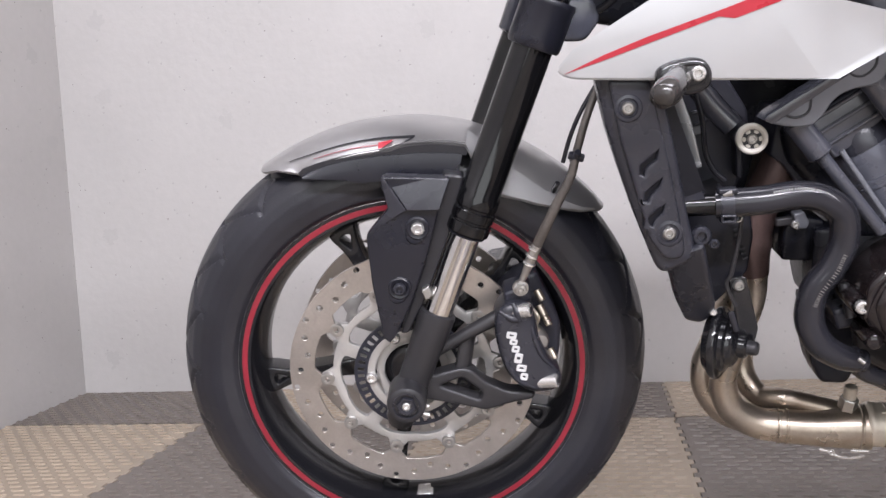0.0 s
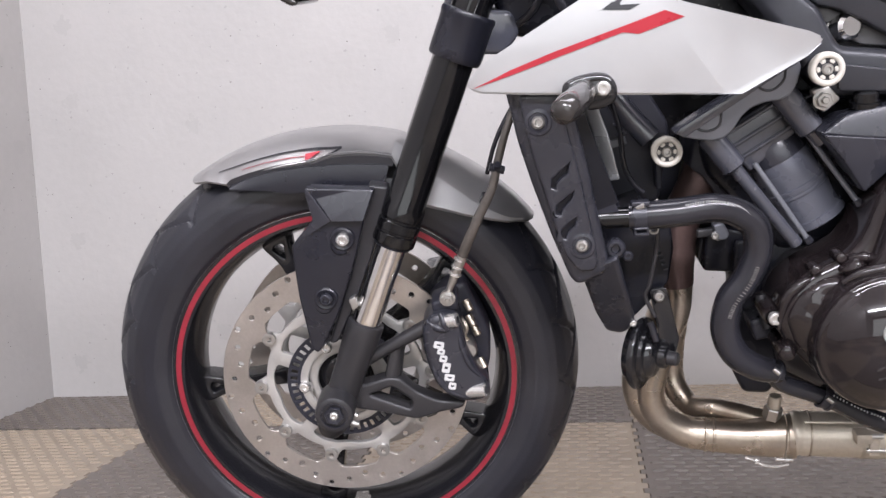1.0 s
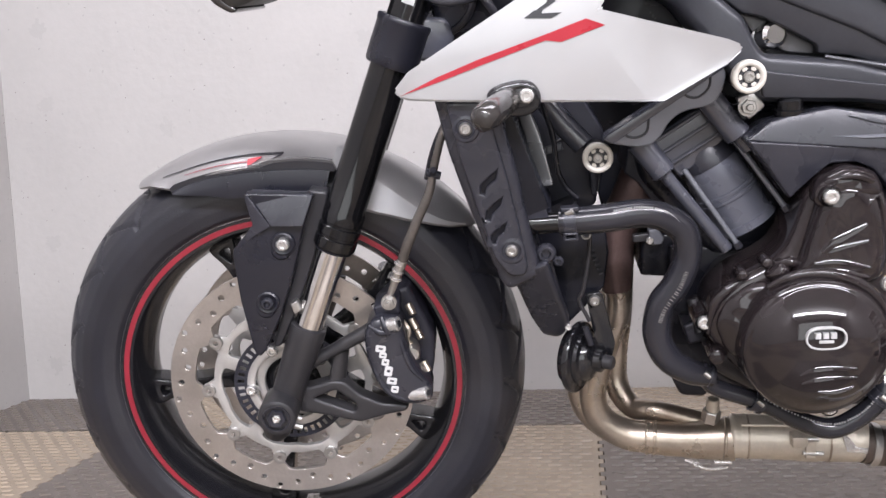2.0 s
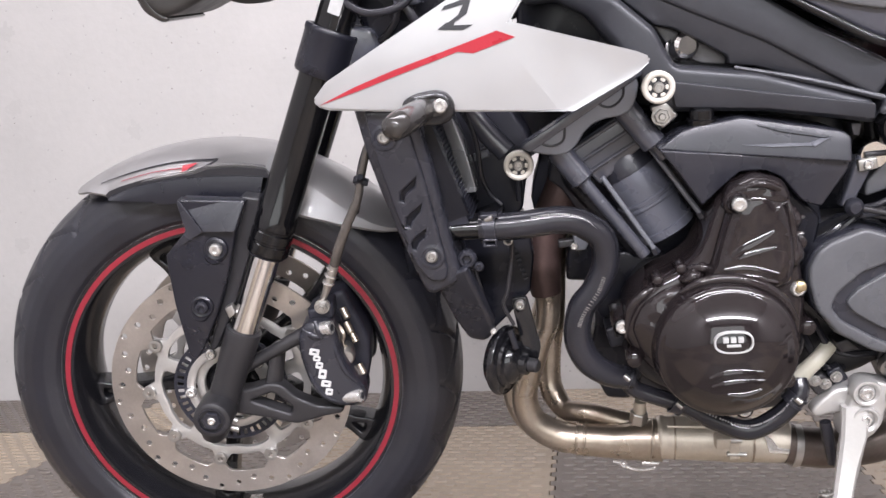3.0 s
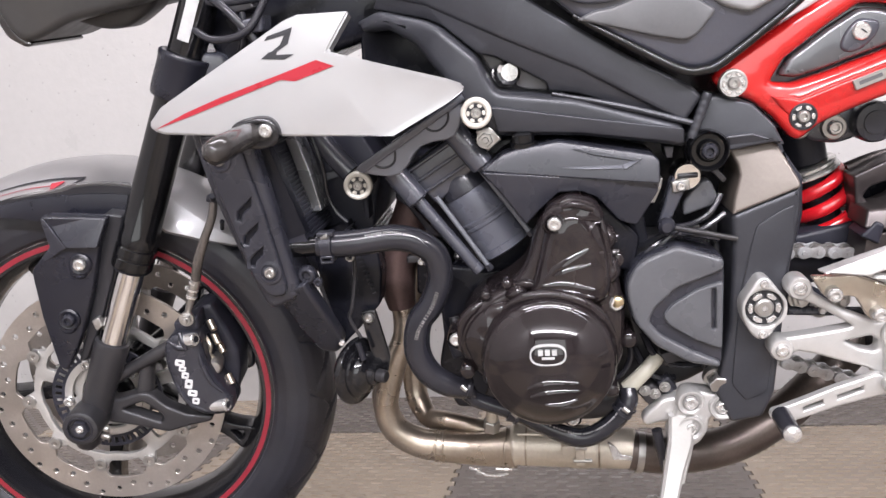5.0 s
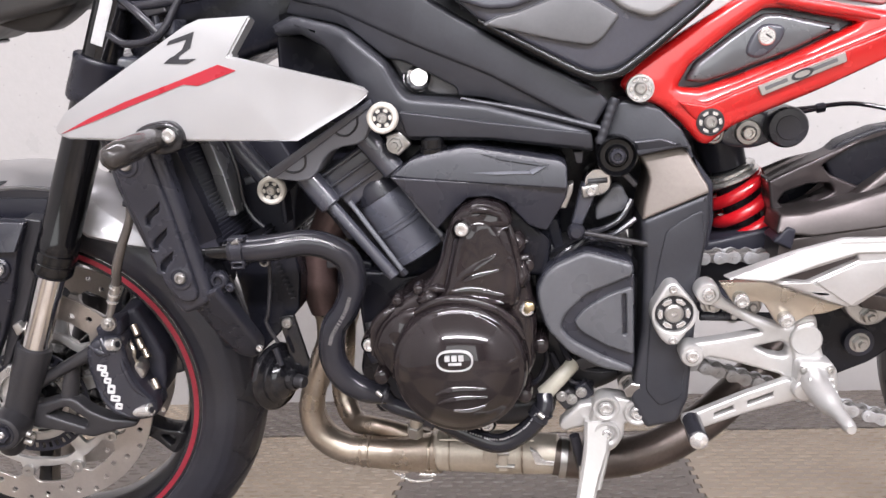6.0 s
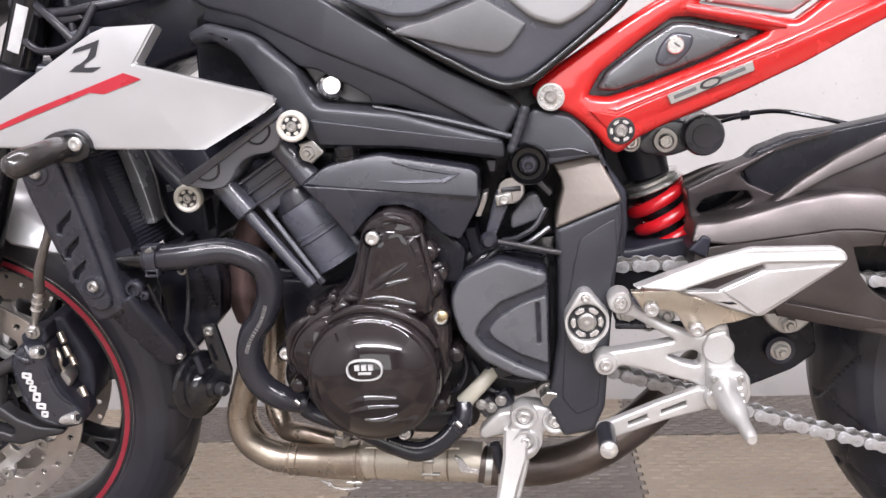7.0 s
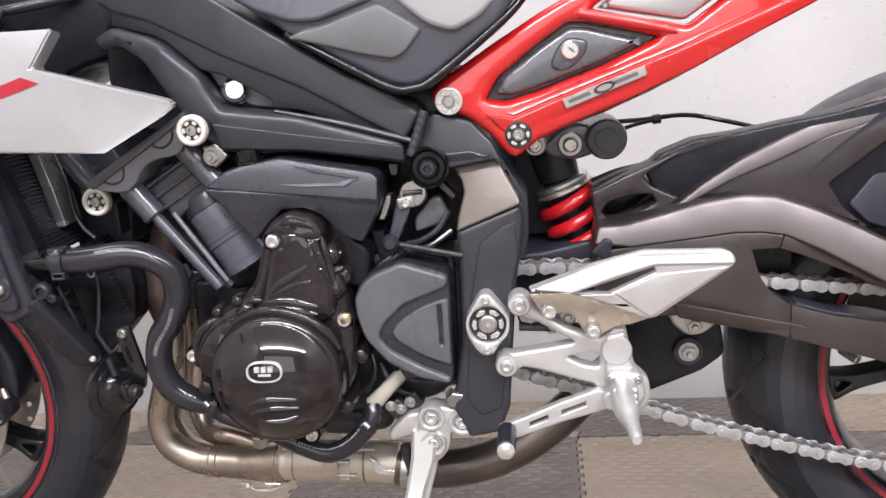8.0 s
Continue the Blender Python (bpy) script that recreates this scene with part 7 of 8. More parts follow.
part("shock_washer", lathe([(0, 0.003), (0.0125, 0.003), (0.0140, 0.001), (0.0140, -0.02)], (0.9155, 0.090, 0.602), (0, 1, 0), 28), STEEL, shock)
bolt(shock, 0.9155, 0.093, 0.602, 0.0088)
part("cable", tube([(0.972, -0.02, 0.612), (1.01, -0.02, 0.6125), (1.06, -0.02, 0.615), (1.11, -0.02, 0.604), (1.16, -0.01, 0.59)], 0.0028, 8), HOSE, bike, "thin black cable to the rear")
part("cable", tube([(0.972, -0.01, 0.600), (1.00, -0.015, 0.608), (1.03, -0.02, 0.6125)], 0.0026, 8), HOSE, bike, "thin black cable")
part("cable_tie", rod((1.020, -0.021, 0.6115), (1.030, -0.021, 0.6125), 0.0058, 0.1, 8), DARK, bike, "black cable tie block")

# ---- swingarm and rear hugger ----
swing = part("swingarm", joined(plate(rounded([(0.930, 0.428), (0.938, 0.490), (0.973, 0.4942), (1.053, 0.5008), (1.082, 0.5037), (1.111, 0.5028), (1.134, 0.4990), (1.1290, 0.4847), (1.1010, 0.4842), (1.1090, 0.4545), (1.1210, 0.4351), (1.1420, 0.4209), (1.142, 0.383), (1.077, 0.4018), (1.023, 0.4137), (0.962, 0.4162)], 0.002), 0.085, 0.139, 0.002, n=2),
                                plate([(1.1420, 0.4209), (1.189, 0.4068), (1.240, 0.3977), (1.34, 0.370), (1.46, 0.330), (1.46, 0.290), (1.38, 0.290), (1.242, 0.352), (1.202, 0.3645), (1.142, 0.383)], 0.085, 0.139, 0.002, n=2),
                                plate([(1.1290, 0.4847), (1.134, 0.4990), (1.169, 0.4827), (1.238, 0.4437), (1.34, 0.392), (1.46, 0.343), (1.46, 0.330), (1.34, 0.384), (1.238, 0.4349), (1.193, 0.4581), (1.152, 0.4762)], 0.085, 0.139, 0.002, n=2)), BRONZE, bike, "bronze-grey painted aluminium swingarm")
# black sheet added as the shade seen through the swingarm opening
part("swingarm_window_shade", plate([(1.092, 0.495), (1.135, 0.495), (1.158, 0.474), (1.160, 0.430), (1.130, 0.412), (1.092, 0.44)], 0.070, 0.076, 0.0), VOID, swing)
part("chain_guide", plate(rounded([(1.150, 0.421), (1.185, 0.410), (1.212, 0.405), (1.212, 0.398), (1.18, 0.402), (1.148, 0.414)], 0.002), 0.10, 0.130, 0.002), DARK, swing)
part("upper_facet", plate(rounded([(0.934, 0.4985), (0.940, 0.5177), (0.967, 0.5180), (1.006, 0.5266), (1.053, 0.5375), (1.093, 0.5426), (1.128, 0.5395), (1.168, 0.5241), (1.214, 0.5018), (1.238, 0.4886), (1.34, 0.427), (1.46, 0.372), (1.46, 0.343), (1.34, 0.392), (1.238, 0.4437), (1.169, 0.4827), (1.134, 0.4990), (1.111, 0.5028), (1.082, 0.5037), (1.053, 0.5008), (0.973, 0.4942)], 0.003), 0.085, 0.1405, 0.003, cant=(0, -0.40), centre=(1.08, 0.502)), BRONZE, swing, "upper facet catching the light")
part("lower_facet", plate([(1.015, 0.4330), (1.142, 0.4010), (1.242, 0.3720), (1.36, 0.335), (1.36, 0.298), (1.242, 0.3515), (1.142, 0.3825), (1.023, 0.4132)], 0.12, 0.1405, 0.002, cant=(0, 0.25), centre=(1.15, 0.40)), BRONZE, swing)
part("swingarm", plate(rounded([(0.840, 0.500), (0.944, 0.514), (1.139, 0.538), (1.46, 0.36), (1.47, 0.30), (1.242, 0.339), (0.970, 0.425), (0.86, 0.44)], 0.010), -0.139, -0.1, 0.0), BRONZE, bike, "bronze-grey far swingarm leg")
part("pivot_arm", plate(rounded([(0.80, 0.475), (0.88, 0.478), (0.95, 0.492), (0.96, 0.43), (0.80, 0.40)], 0.008), -0.08, 0.075, 0.006), DARK, swing)
part("inner_web", plate(rounded([(0.845, 0.58), (0.868, 0.645), (0.905, 0.645), (0.910, 0.54), (0.905, 0.48), (0.845, 0.48)], 0.004), -0.07, 0.0, 0.003), DARK, swing)
part("chain_slider", plate(rounded([(0.930, 0.49), (0.946, 0.506), (0.955, 0.502), (0.950, 0.480)], 0.003), 0.10, 0.143, 0.003), DARK, swing)
lug = part("linkage_lug", plate(rounded([(1.015, 0.414), (1.078, 0.404), (1.070, 0.390), (1.056, 0.3785), (1.038, 0.378), (1.022, 0.392)], 0.008, 4), 0.085, 0.104, 0.004), ALU, swing, "pale aluminium linkage lug")
part("linkage_plate", plate(rounded([(0.965, 0.405), (1.03, 0.400), (1.080, 0.395), (1.086, 0.345), (1.060, 0.325), (0.997, 0.300), (0.975, 0.307)], 0.008), 0.05, 0.078, 0.004), VOID, swing)
for x, s, u, r in ((1.0455, 0.105, 0.3905, 0.0085), (1.0425, 0.088, 0.3525, 0.0092)):
    again("nut", NUT_ME, swing, Matrix.Translation(V(x, s, u)) @ Matrix.Scale(r / 0.009, 4))
part("linkage_boss", lathe([(0, 0.0), (0.0165, 0.0), (0.017, -0.004), (0.017, -0.03), (0, -0.03)], (1.0425, 0.0875, 0.3525), (0, 1, 0), 30), DARK, swing)


def hugger_place(phi, t, lift=0.0):
    """phi: degrees ahead of straight up about the rear axle; t: 0 at the left edge, 1 at the right edge."""
    r = 0.345 + 0.012 * math.sin(math.pi * t) + lift
    s = 0.098 - 0.196 * t
    a = radians(phi)
    return V(1.414 - r * math.sin(a), s, 0.314 + r * math.cos(a))


hug = part("rear_hugger", plate(rounded([(0.995, 0.5685), (1.014, 0.586), (1.050, 0.599), (1.098, 0.6040), (1.151, 0.6126), (1.198, 0.6193), (1.248, 0.6305), (1.38, 0.655), (1.40, 0.48), (1.23, 0.49), (1.180, 0.512), (1.139, 0.528), (1.103, 0.531), (1.061, 0.526), (1.012, 0.516), (1.010, 0.540)], 0.004, 4), 0.060, 0.0900, 0.004, n=3), VOID, bike, "dark bronze rear hugger with a black recessed panel")
part("front_cheek", plate(rounded([(0.9416, 0.4951), (0.9367, 0.5476), (0.9656, 0.5606), (0.9958, 0.5731), (1.029, 0.5873), (1.0617, 0.5968), (1.0893, 0.6029), (1.0877, 0.6), (1.0421, 0.5892), (1.0025, 0.5682), (0.9928, 0.5615), (1.0024, 0.5509), (1.0325, 0.5364), (1.0125, 0.5199), (0.9888, 0.5113), (0.9546, 0.498)], 0.002), 0.06, 0.0965, 0.003, holes=[rounded([(0.9465, 0.5241), (0.9545, 0.535), (0.9789, 0.5421), (1.0018, 0.5423), (1.0074, 0.5329), (0.9957, 0.5265), (0.9582, 0.5121)], 0.003)], n=3), HUGP, hug)
# the band takes a lighter bronze in place of the light it catches
part("crown_band", plate(rounded([(1.0223, 0.5291), (1.0323, 0.5366), (1.0554, 0.5527), (1.0944, 0.5751), (1.1391, 0.5953), (1.1914, 0.6169), (1.38, 0.6735), (1.38, 0.6432), (1.1924, 0.5944), (1.1398, 0.5734), (1.0883, 0.5543), (1.0423, 0.5326), (1.0123, 0.5198)], 0.003), 0.065, 0.0975, 0.003, cant=(0.05, -0.36), centre=(1.15, 0.582)), BRONZE, hug, "bronze crown band, lighter for the light on it")
part("flank", plate(rounded([(1.012, 0.5174), (1.061, 0.5505), (1.109, 0.5696), (1.150, 0.5843), (1.197, 0.5980), (1.246, 0.6130), (1.38, 0.630), (1.38, 0.605), (1.248, 0.5862), (1.190, 0.5437), (1.205, 0.5179), (1.230, 0.4946), (1.182, 0.5154), (1.139, 0.5315), (1.103, 0.5347), (1.061, 0.5294)], 0.003), 0.070, 0.0985, 0.003, cant=(0.03, -0.08), centre=(1.15, 0.54)), HUGP, hug, "bronze-grey hugger flank")
part("flank_recess", plate(rounded([(1.212, 0.5195), (1.240, 0.552), (1.36, 0.575), (1.36, 0.495), (1.25, 0.492), (1.232, 0.4985)], 0.004), 0.070, 0.0935, 0.003, cant=(0.0, -0.16), centre=(1.24, 0.53)), DARK, hug)
part("front_strut", tube([(0.940, 0.06, 0.551), (0.970, 0.06, 0.563), (1.008, 0.06, 0.5715)], [0.0065, 0.005, 0.003], 10), BRONZE, hug)
# added black plate that paints the hollow before the hugger as shade
part("front_gap_shade", plate(rounded([(0.920, 0.545), (1.000, 0.556), (1.015, 0.538), (0.976, 0.505), (0.935, 0.506)], 0.006), 0.02, 0.04, 0.003), VOID, hug)
part("rear_fender_under", sheet(hugger_place, steps(-10, 62, 30), steps(0, 1, 10), 0.003), DARK, hug)

rear_wheel = wheel("rear_wheel", 1.414, 0.314, 0.0595, REAR_TYRE, 0.09, 20, 193, 0.06, 0.06, STILL, "black cast rear wheel with red rim stripe")
part("valve", rod((1.232, 0.03, 0.328), (1.246, 0.05, 0.32), 0.006), BRIGHT, rear_wheel, "bright valve stem")
part("rear_sprocket", plate(circle(1.414, 0.314, 0.108, 90), 0.094, 0.100, 0.0008, holes=[circle(1.414, 0.314, 0.07, 40)], n=1), STEEL, rear_wheel)
part("front_sprocket", plate(circle(0.775, 0.415, 0.045, 48), 0.094, 0.100, 0.0008, n=1), STEEL, engine)

# ---- chain, link by link ----
chain = part("drive_chain", rod((0.775, 0.09, 0.415), (0.775, 0.104, 0.415), 0.012), STEEL, bike, "pale wax-coated drive chain")


def link_outline(half, r, waist):
    pts = []
    for c, a0 in ((half, -90), (-half, 90)):
        pts += [(c + r * math.cos(radians(a0 + 20 * k)), r * math.sin(radians(a0 + 20 * k))) for k in range(10)]
        pts.append((0.0, waist if c > 0 else -waist))
    return pts


def link_mesh(wide):
    o, i = (0.0115, 0.0090) if wide else (0.0085, 0.0060)
    a = plate(link_outline(0.0079, 0.0072, 0.0050), i, o, 0.0006, n=1)
    b = plate(link_outline(0.0079, 0.0072, 0.0050), -o, -i, 0.0006, n=1)
    pins = [rod((c, -o - 0.0012, 0), (c, o + 0.0012, 0), 0.0026 if wide else 0.0052, 0.1, 10) for c in (-0.0079, 0.0079)]
    return joined(a, b, *pins)


LINKS = [mesh_of("chain_link", link_mesh(True), CHAINM), mesh_of("chain_link", link_mesh(False), LINKDARK)]


def run_chain(pts, s):
    path = smooth_path([V(x, s, u) for x, u in pts], 40)
    total, k, last = 0.0, 0, path[0]
    for p in path[1:]:
        total += (p - last).length
        if total >= k * 0.01588 + 0.008:
            d = (p - last).normalized()
            again("chain_link", LINKS[k % 2], chain, Matrix.Translation(p) @ Matrix.Rotation(math.atan2(-d.z, d.x), 4, "Y"))
            k += 1
        last = p


run_chain([(0.785, 0.4655), (0.853, 0.466), (0.935, 0.463), (1.131, 0.438), (1.25, 0.425), (1.40, 0.416)], 0.1)
run_chain([(0.775, 0.366), (0.847, 0.341), (0.924, 0.315), (0.994, 0.290), (1.09, 0.258), (1.259, 0.214), (1.40, 0.206)], 0.1)

# ---- rider foot controls ----
hanger = part("footrest_hanger", plate(rounded([(0.841, 0.453), (0.846, 0.4619), (0.856, 0.4627), (0.865, 0.4556), (0.869, 0.4456), (0.898, 0.426), (0.931, 0.4125), (0.941, 0.4181), (0.947, 0.424), (0.961, 0.4235), (0.963, 0.408), (0.969, 0.3797), (0.983, 0.3654), (0.985, 0.3476), (0.980, 0.3337), (0.960, 0.326), (0.942, 0.3349), (0.932, 0.3526), (0.926, 0.3617), (0.873, 0.3788), (0.852, 0.3839), (0.844, 0.376), (0.834, 0.3744), (0.826, 0.3817), (0.825, 0.3913), (0.831, 0.3992), (0.841, 0.3995), (0.874, 0.4035), (0.908, 0.4090), (0.898, 0.4155), (0.867, 0.4347), (0.852, 0.4402), (0.843, 0.4455)], 0.004), 0.182, 0.1985, 0.004, n=4, holes=[rounded([(0.899, 0.393), (0.926, 0.3982), (0.933, 0.3936), (0.933, 0.3842), (0.929, 0.3812), (0.914, 0.3849)], 0.003)]), ALU, bike, "satin aluminium footrest hanger")
part("hanger_web", plate(rounded([(0.938, 0.4155), (0.960, 0.421), (0.961, 0.400), (0.968, 0.380), (0.976, 0.368), (0.972, 0.350), (0.945, 0.350), (0.938, 0.372), (0.936, 0.395)], 0.006, 4), 0.19, 0.2020, 0.004, n=4), ALU, hanger)
part("hanger_disc", lathe([(0, 0.0015), (0.0145, 0.0015), (0.0160, 0.0), (0.0160, -0.004)], (0.950, 0.2025, 0.4000), (0, 1, 0), 36), ALU, hanger)
for x, u in ((0.8525, 0.4535), (0.8360, 0.3870)):
    part("hanger_boss", lathe([(0, 0.0045), (0.0105, 0.0045), (0.0118, 0.003), (0.0122, 0), (0.0122, -0.02)], (x, 0.1985, u), (0, 1, 0), 32), ALU, hanger)
    bolt(hanger, x, 0.2025, u, 0.0072)
part("tan_plate", plate(rounded([(0.862, 0.467), (0.906, 0.4660), (0.985, 0.4365), (0.966, 0.4303), (0.949, 0.4286), (0.934, 0.4206), (0.925, 0.4175), (0.918, 0.4225), (0.912, 0.4337), (0.906, 0.4437), (0.899, 0.4458), (0.876, 0.4445)], 0.003), 0.199, 0.2085, 0.0015), HEELM, hanger, "tan anodised heel plate")
for x, u in ((0.882, 0.4505), (0.9260, 0.4275)):
    part("spacer", rod((x, 0.205, u), (x, 0.2195, u), 0.0075), STEEL, hanger)
    bolt(hanger, x, 0.2185, u, 0.0075)
heel = part("heel_guard", plate(rounded([(0.862, 0.4786), (0.899, 0.4919), (0.932, 0.5029), (0.975, 0.5133), (1.049, 0.5119), (1.058, 0.5081), (1.062, 0.5002), (1.058, 0.4947), (0.985, 0.4449), (0.978, 0.4446), (0.910, 0.4707), (0.905, 0.4738), (0.868, 0.4772)], 0.003), 0.226, 0.2345, 0.0025, holes=[rounded([(0.9135, 0.4742), (0.985, 0.4968), (0.9865, 0.4922), (0.941, 0.4715)], 0.001)], cant=(0.05, 0), centre=(0.96, 0.48)), BRUSHED, bike, "brushed aluminium heel guard with a slot")
part("upper_bevel", plate(rounded([(0.864, 0.4797), (0.899, 0.4914), (0.932, 0.5023), (0.975, 0.5126), (1.049, 0.5113), (1.058, 0.5047), (1.060, 0.4985), (0.985, 0.4995), (0.948, 0.4895), (0.905, 0.4756)], 0.002), 0.23, 0.2390, 0.0018, cant=(0.05, -0.35), centre=(0.96, 0.495)), BRUSHED, heel)
part("flat_field", plate(rounded([(0.947, 0.4720), (0.988, 0.4905), (1.055, 0.4959), (0.980, 0.4469)], 0.001), 0.228, 0.2372, 0.0012, cant=(0.05, 0), centre=(0.96, 0.48)), BRUSHED, heel)
part("lower_wedge", plate(rounded([(0.911, 0.4722), (0.944, 0.4719), (0.976, 0.4482)], 0.001), 0.228, 0.2362, 0.001, cant=(0.05, 0.3), centre=(0.945, 0.466)), BRUSHED, heel)
peg = part("footpeg", tube([(0.956, 0.195, 0.366), (0.955, 0.215, 0.363), (0.953, 0.245, 0.3605), (0.953, 0.270, 0.3592), (0.954, 0.285, 0.3588), (0.955, 0.300, 0.3588), (0.955, 0.318, 0.3589), (0.955, 0.3255, 0.3589)], [0.0150, 0.0150, 0.0135, 0.0115, 0.0078, 0.0066, 0.0062, 0.0040], 24), ALU, bike, "satin aluminium folding footpeg")
part("peg_clevis", plate(rounded([(0.938, 0.381), (0.973, 0.381), (0.978, 0.357), (0.969, 0.340), (0.945, 0.340), (0.937, 0.357)], 0.006, 4), 0.195, 0.219, 0.005), ALU, peg)
for k in range(4):
    part("peg_rib", rod((0.943 + 0.0012 * k, 0.236 + 0.011 * k, 0.3705 - 0.0022 * k), (0.966 - 0.0012 * k, 0.236 + 0.011 * k, 0.3705 - 0.0022 * k), 0.0026), ALU, peg)
for x, u in ((0.943, 0.3745), (0.969, 0.3740)):
    bolt(peg, x, 0.2195, u, 0.004, me=STEELBOLT_ME)
lever = part("shift_lever", plate(rounded([(0.823, 0.3148), (0.825, 0.3222), (0.833, 0.3240), (0.889, 0.347), (0.930, 0.3610), (0.947, 0.3540), (0.945, 0.3389), (0.894, 0.3257), (0.843, 0.3077), (0.828, 0.3090)], 0.003), 0.2, 0.2095, 0.0025, holes=[[(0.857, 0.3252), (0.876, 0.3330), (0.877, 0.3285), (0.857, 0.3207)], [(0.891, 0.3377), (0.916, 0.3470), (0.916, 0.3425), (0.891, 0.3332)]]), ALU, bike, "satin aluminium gear lever with two slots")
part("toe_rubber", rod((0.833, 0.213, 0.3195), (0.8325, 0.258, 0.3190), 0.0098, 0.1, 24), HOSE, lever, "ribbed black toe rubber")
part("toe_cap", lathe([(0, 0.0045), (0.005, 0.004), (0.0088, 0.0015), (0.0092, -0.002), (0.0086, -0.004)], (0.8325, 0.2595, 0.3190), (0, 1, 0), 28), BRIGHT, lever, "bright toe peg cap")
part("lever_pivot", rod((0.944, 0.18, 0.352), (0.944, 0.222, 0.352), 0.011), ALU, lever)
for x, s, u in ((0.902, 0.17, 0.430), (0.862, 0.165, 0.431), (0.885, 0.16, 0.418)):
    again("nut", NUT_ME, hanger, Matrix.Translation(V(x, s, u)))
part("link_bar", rod((0.85, 0.165, 0.418), (0.96, 0.165, 0.412), 0.005), COATED, hanger)
part("back_plate", plate(rounded([(0.845, 0.447), (0.875, 0.44), (0.90, 0.425), (0.89, 0.415), (0.85, 0.42)], 0.003), 0.13, 0.16, 0.002), DARK, hanger)

# ---- side stand ----
stand = part("side_stand", plate(rounded([(0.735, 0.317), (0.738, 0.3275), (0.748, 0.3305), (0.793, 0.3220), (0.798, 0.3085), (0.794, 0.2965), (0.768, 0.2970), (0.7665, 0.2806), (0.758, 0.2665), (0.748, 0.2610), (0.724, 0.2630), (0.7215, 0.2748)], 0.005, 4), 0.145, 0.1685, 0.004, n=4), ALU, bike, "satin aluminium side stand folded out to the ground")
part("stand_lug", plate(rounded([(0.738, 0.3190), (0.719, 0.3160), (0.698, 0.2965), (0.695, 0.2890), (0.701, 0.2825), (0.712, 0.2870), (0.730, 0.2890)], 0.005), 0.142, 0.158, 0.004), ALU, stand)
for x, u in ((0.7475, 0.3165), (0.7820, 0.3105), (0.7475, 0.2855)):
    part("stand_boss", lathe([(0.0095, 0.002), (0.0120, 0.0045), (0.0140, 0.0045), (0.0155, 0.001), (0.0155, -0.01)], (x, 0.1685, u), (0, 1, 0), 32), ALU, stand)
    bolt(stand, x, 0.1695, u, 0.0082 if u > 0.3 else 0.007)
FOOT = (0.672, 0.286, 0.0535)
def flat_bar(centres, widths, thick):
    """A flat tapered bar through places (x, s, u), wide along x, with chamfered long edges."""
    bm, rings = bmesh.new(), []
    for (x, s, u), w in zip(centres, widths):
        h, t, c = w / 2, thick / 2, thick * 0.25
        rings.append([bm.verts.new(V(x + a, s + b, u)) for a, b in ((-h + c, t), (h - c, t), (h, t - c), (h, -t + c), (h - c, -t), (-h + c, -t), (-h, -t + c), (-h, t - c))])
    for p, q in zip(rings, rings[1:]):
        for k in range(8):
            bm.faces.new((p[k], p[(k + 1) % 8], q[(k + 1) % 8], q[k]))
    bm.faces.new(rings[0])
    bm.faces.new(rings[-1])
    return bm


part("stand_leg", flat_bar([(0.738, 0.164, 0.300), (0.7355, 0.171, 0.270), (0.7270, 0.181, 0.240), (0.7190, 0.193, 0.2100), (0.700, 0.232, 0.135), FOOT], [0.028, 0.0275, 0.0225, 0.0205, 0.019, 0.018], 0.013), ALU, stand)
part("stand_spine", flat_bar([(0.7465, 0.160, 0.272), (0.7415, 0.166, 0.250), (0.734, 0.176, 0.222)], [0.014, 0.013, 0.010], 0.008), ALU, stand)
part("stand_foot", plate(rounded([(0.64, -0.026), (0.70, -0.026), (0.705, 0.02), (0.645, 0.024)], 0.008), -0.004, 0.004, 0.002), STEEL, stand, m=Matrix.Translation(V(0, FOOT[1], FOOT[2] - 0.001)) @ Matrix.Rotation(radians(-LEAN), 4, "X") @ Matrix.Rotation(radians(90), 4, "X"))
ret = []
for k in range(121):
    th = math.tau * 15 * k / 120
    q = between(k / 120, (0.704, 0.190, 0.214), (0.680, 0.225, 0.140))
    ret.append((q[0] + 0.007 * math.cos(th), q[1] + 0.007 * math.sin(th), q[2]))
part("return_spring", tube(ret, 0.0016, 8, 1), STEEL, stand, "steel return spring")
part("spring_hook", tube([(0.717, 0.180, 0.252), (0.716, 0.182, 0.235), (0.714, 0.186, 0.217), (0.709, 0.189, 0.211), (0.704, 0.190, 0.214)], 0.0016, 8), STEEL, stand)
part("stand_bumper", tube([(0.712, 0.15, 0.275), (0.716, 0.15, 0.255), (0.722, 0.15, 0.225)], [0.006, 0.007, 0.006], 12), HOSE, stand)
part("stand_nut", rod((0.774, 0.15, 0.345), (0.777, 0.176, 0.338), 0.0105, 0.1, 6), STEEL, stand, "bright flange nut")
part("stand_cap", lathe([(0, 0.004), (0.006, 0.004), (0.0125, 0.002), (0.013, -0.004)], (0.775, 0.160, 0.342), (0.1, 1, -0.3), 28), STEEL, stand)

# ---- interlocking floor tiles, checkered grey and beige ----
TILE = 0.529


def tile_material(name, colour, dust):
    return surface(name, colour, 0.36, vary=0.1, scale=5.5, fine=220, bump=0.12, stain=dust, amount=0.55)


GREYTILE = tile_material("grey_pvc_tile", (0.142, 0.121, 0.106), (0.195, 0.165, 0.140))
BEIGETILE = tile_material("dusty_beige_pvc_tile", (0.335, 0.274, 0.208), (0.25, 0.207, 0.163))


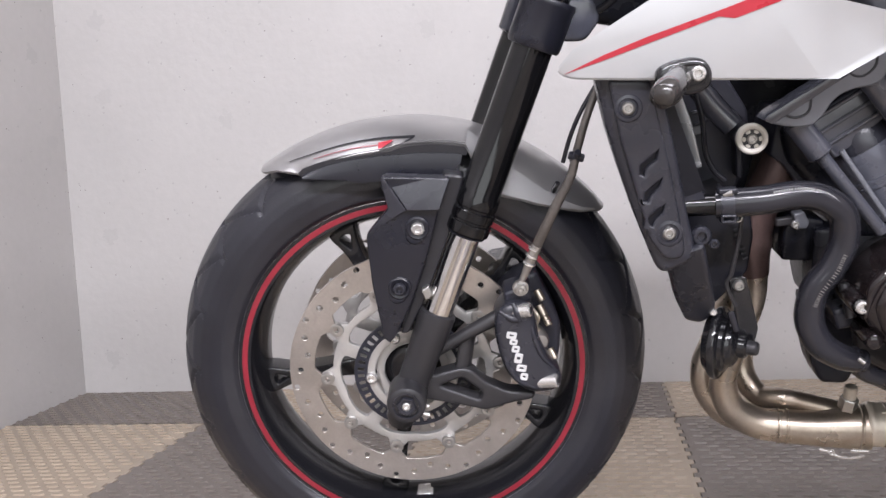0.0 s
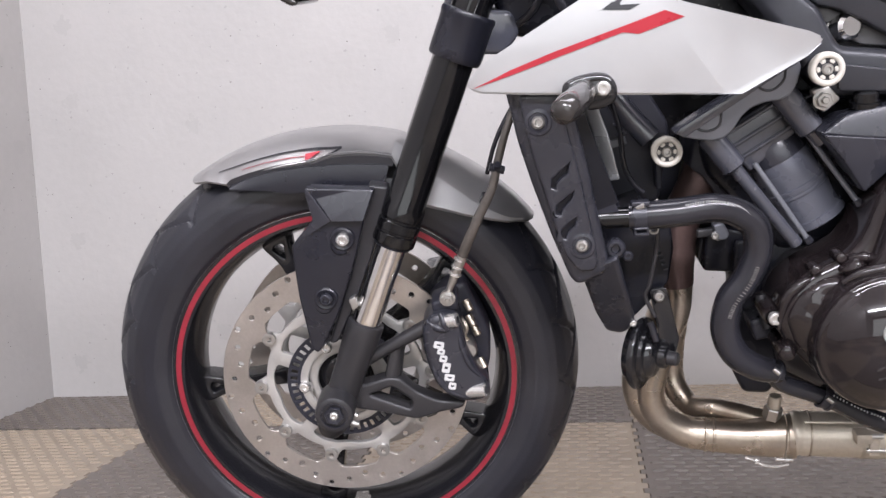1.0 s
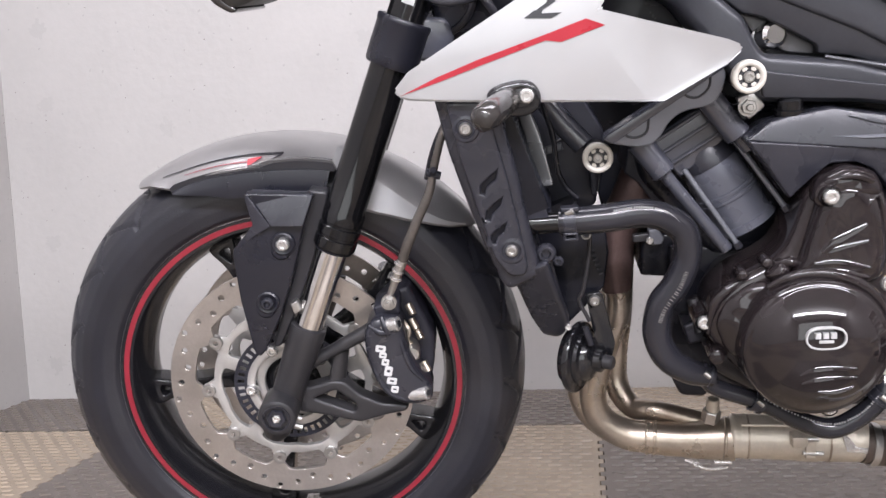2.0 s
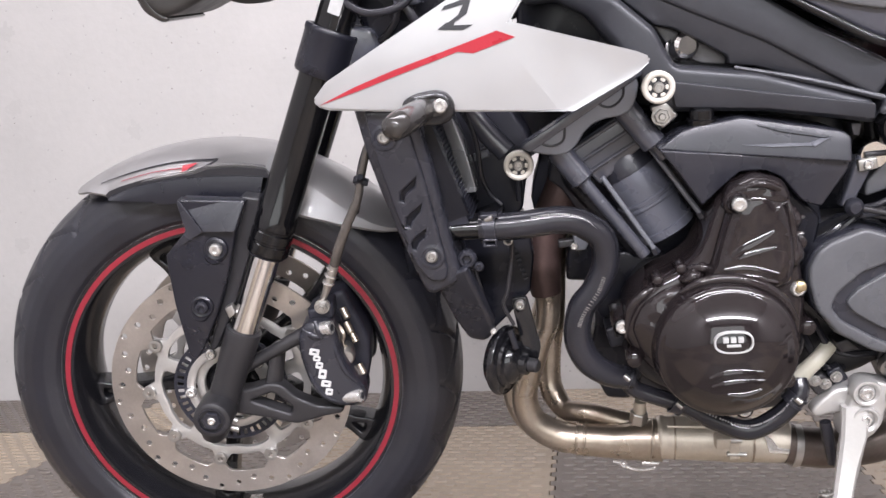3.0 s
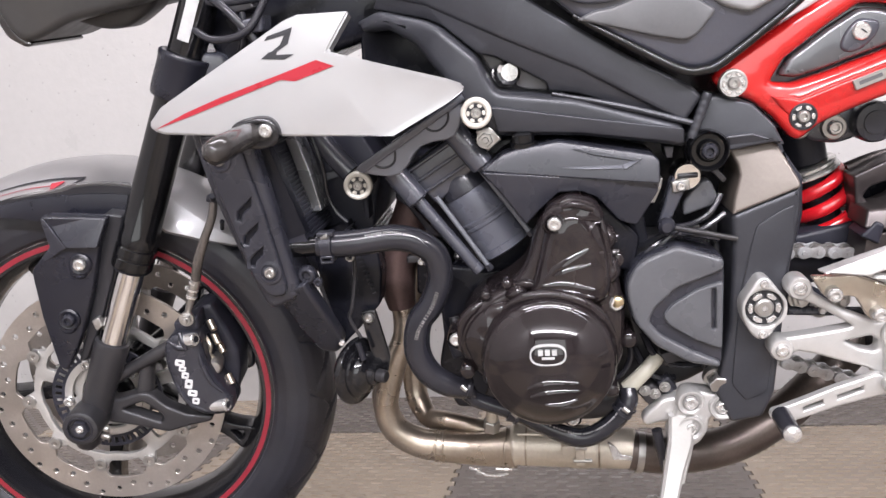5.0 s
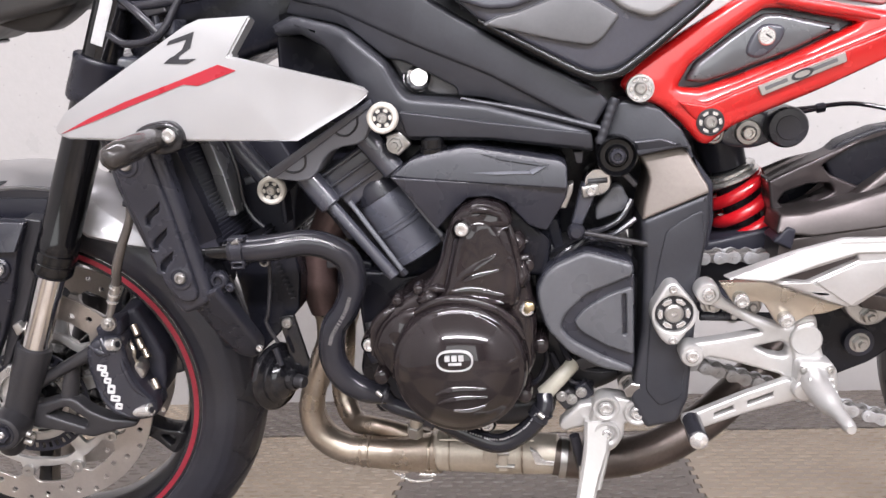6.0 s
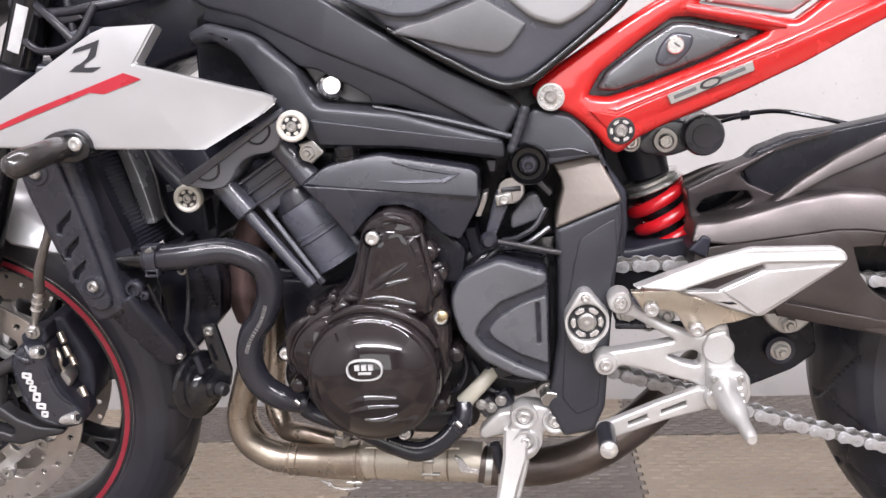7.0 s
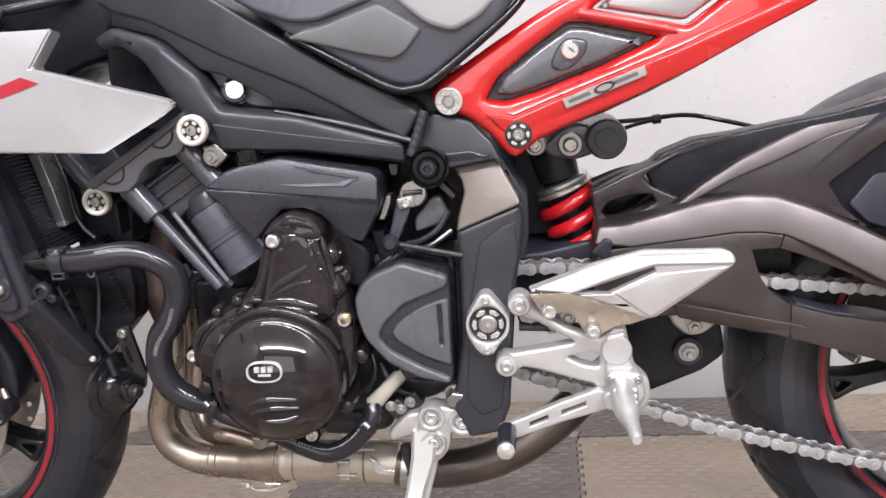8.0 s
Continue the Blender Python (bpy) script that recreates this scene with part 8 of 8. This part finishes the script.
def tile_outline():
    """A square with dovetail teeth that fit its neighbours, with a hair of gap."""
    n, gap = 22, 0.0012
    pitch = TILE / n
    side = []
    for k in range(n):
        d = 0.0 if k in (0, n - 1) else 0.0045 if k % 2 else -0.0045
        side += [(k * pitch + 0.0012, d), ((k + 1) * pitch - 0.0012, d)]
    out = [(x, y + gap) for x, y in side]
    out += [(TILE + y - gap, x) for x, y in side]
    out += [(x, TILE + y - gap) for x, y in side[::-1]]
    out += [(y + gap, x) for x, y in side[::-1]]
    return out


def tile_mesh(name, material):
    bm = bmesh.new()
    vs = [bm.verts.new((x, y, -0.0006)) for x, y in tile_outline()]
    face = bm.faces.new(vs)
    face.normal_update()
    if face.normal.z < 0:
        face.normal_flip()
    walls = bmesh.ops.extrude_edge_only(bm, edges=list(bm.edges))
    bmesh.ops.translate(bm, verts=[g for g in walls["geom"] if isinstance(g, bmesh.types.BMVert)], vec=(0, 0, -0.0074))
    bmesh.ops.inset_region(bm, faces=[face], thickness=0.0007, depth=0.0006, use_even_offset=True)
    # raised rounded studs in staggered rows
    rows, cols = 24, 14
    for i in range(rows):
        for j in range(cols):
            cx = (j + (0.75 if i % 2 else 0.25)) * TILE / cols
            cy = (i + 0.5) * TILE / rows
            if not 0.014 < cx < TILE - 0.014 or not 0.008 < cy < TILE - 0.008:
                continue
            low, top = [], []
            for k in range(10):
                a = math.tau * k / 10
                ex, ey = math.cos(a), math.sin(a)
                low.append(bm.verts.new((cx + 0.0142 * ex, cy + 0.0062 * ey, -0.0002)))
                top.append(bm.verts.new((cx + 0.0105 * ex, cy + 0.0036 * ey, 0.0026)))
            for k in range(10):
                bm.faces.new((low[k], low[(k + 1) % 10], top[(k + 1) % 10], top[k]))
            bm.faces.new(top)
    me = bpy.data.meshes.new(name)
    bm.to_mesh(me)
    bm.free()
    me.materials.append(material)
    me.polygons.foreach_set("use_smooth", [True] * len(me.polygons))
    me.set_sharp_from_angle(angle=radians(18))
    return me


floor_base = bpy.data.objects["floor"]
TILES = [tile_mesh("floor_tile", GREYTILE), tile_mesh("floor_tile", BEIGETILE)]
LAY = Matrix.Translation((-0.643, 0.727, 0)) @ Matrix.Rotation(-0.0265, 4, "Z")
for i in range(-1, 9):
    for j in range(-9, 1):
        ob = new("floor_tile", TILES[(i + j + 1) % 2])
        ob.parent = floor_base
        ob.matrix_local = LAY @ Matrix.Translation((i * TILE, j * TILE, 0))
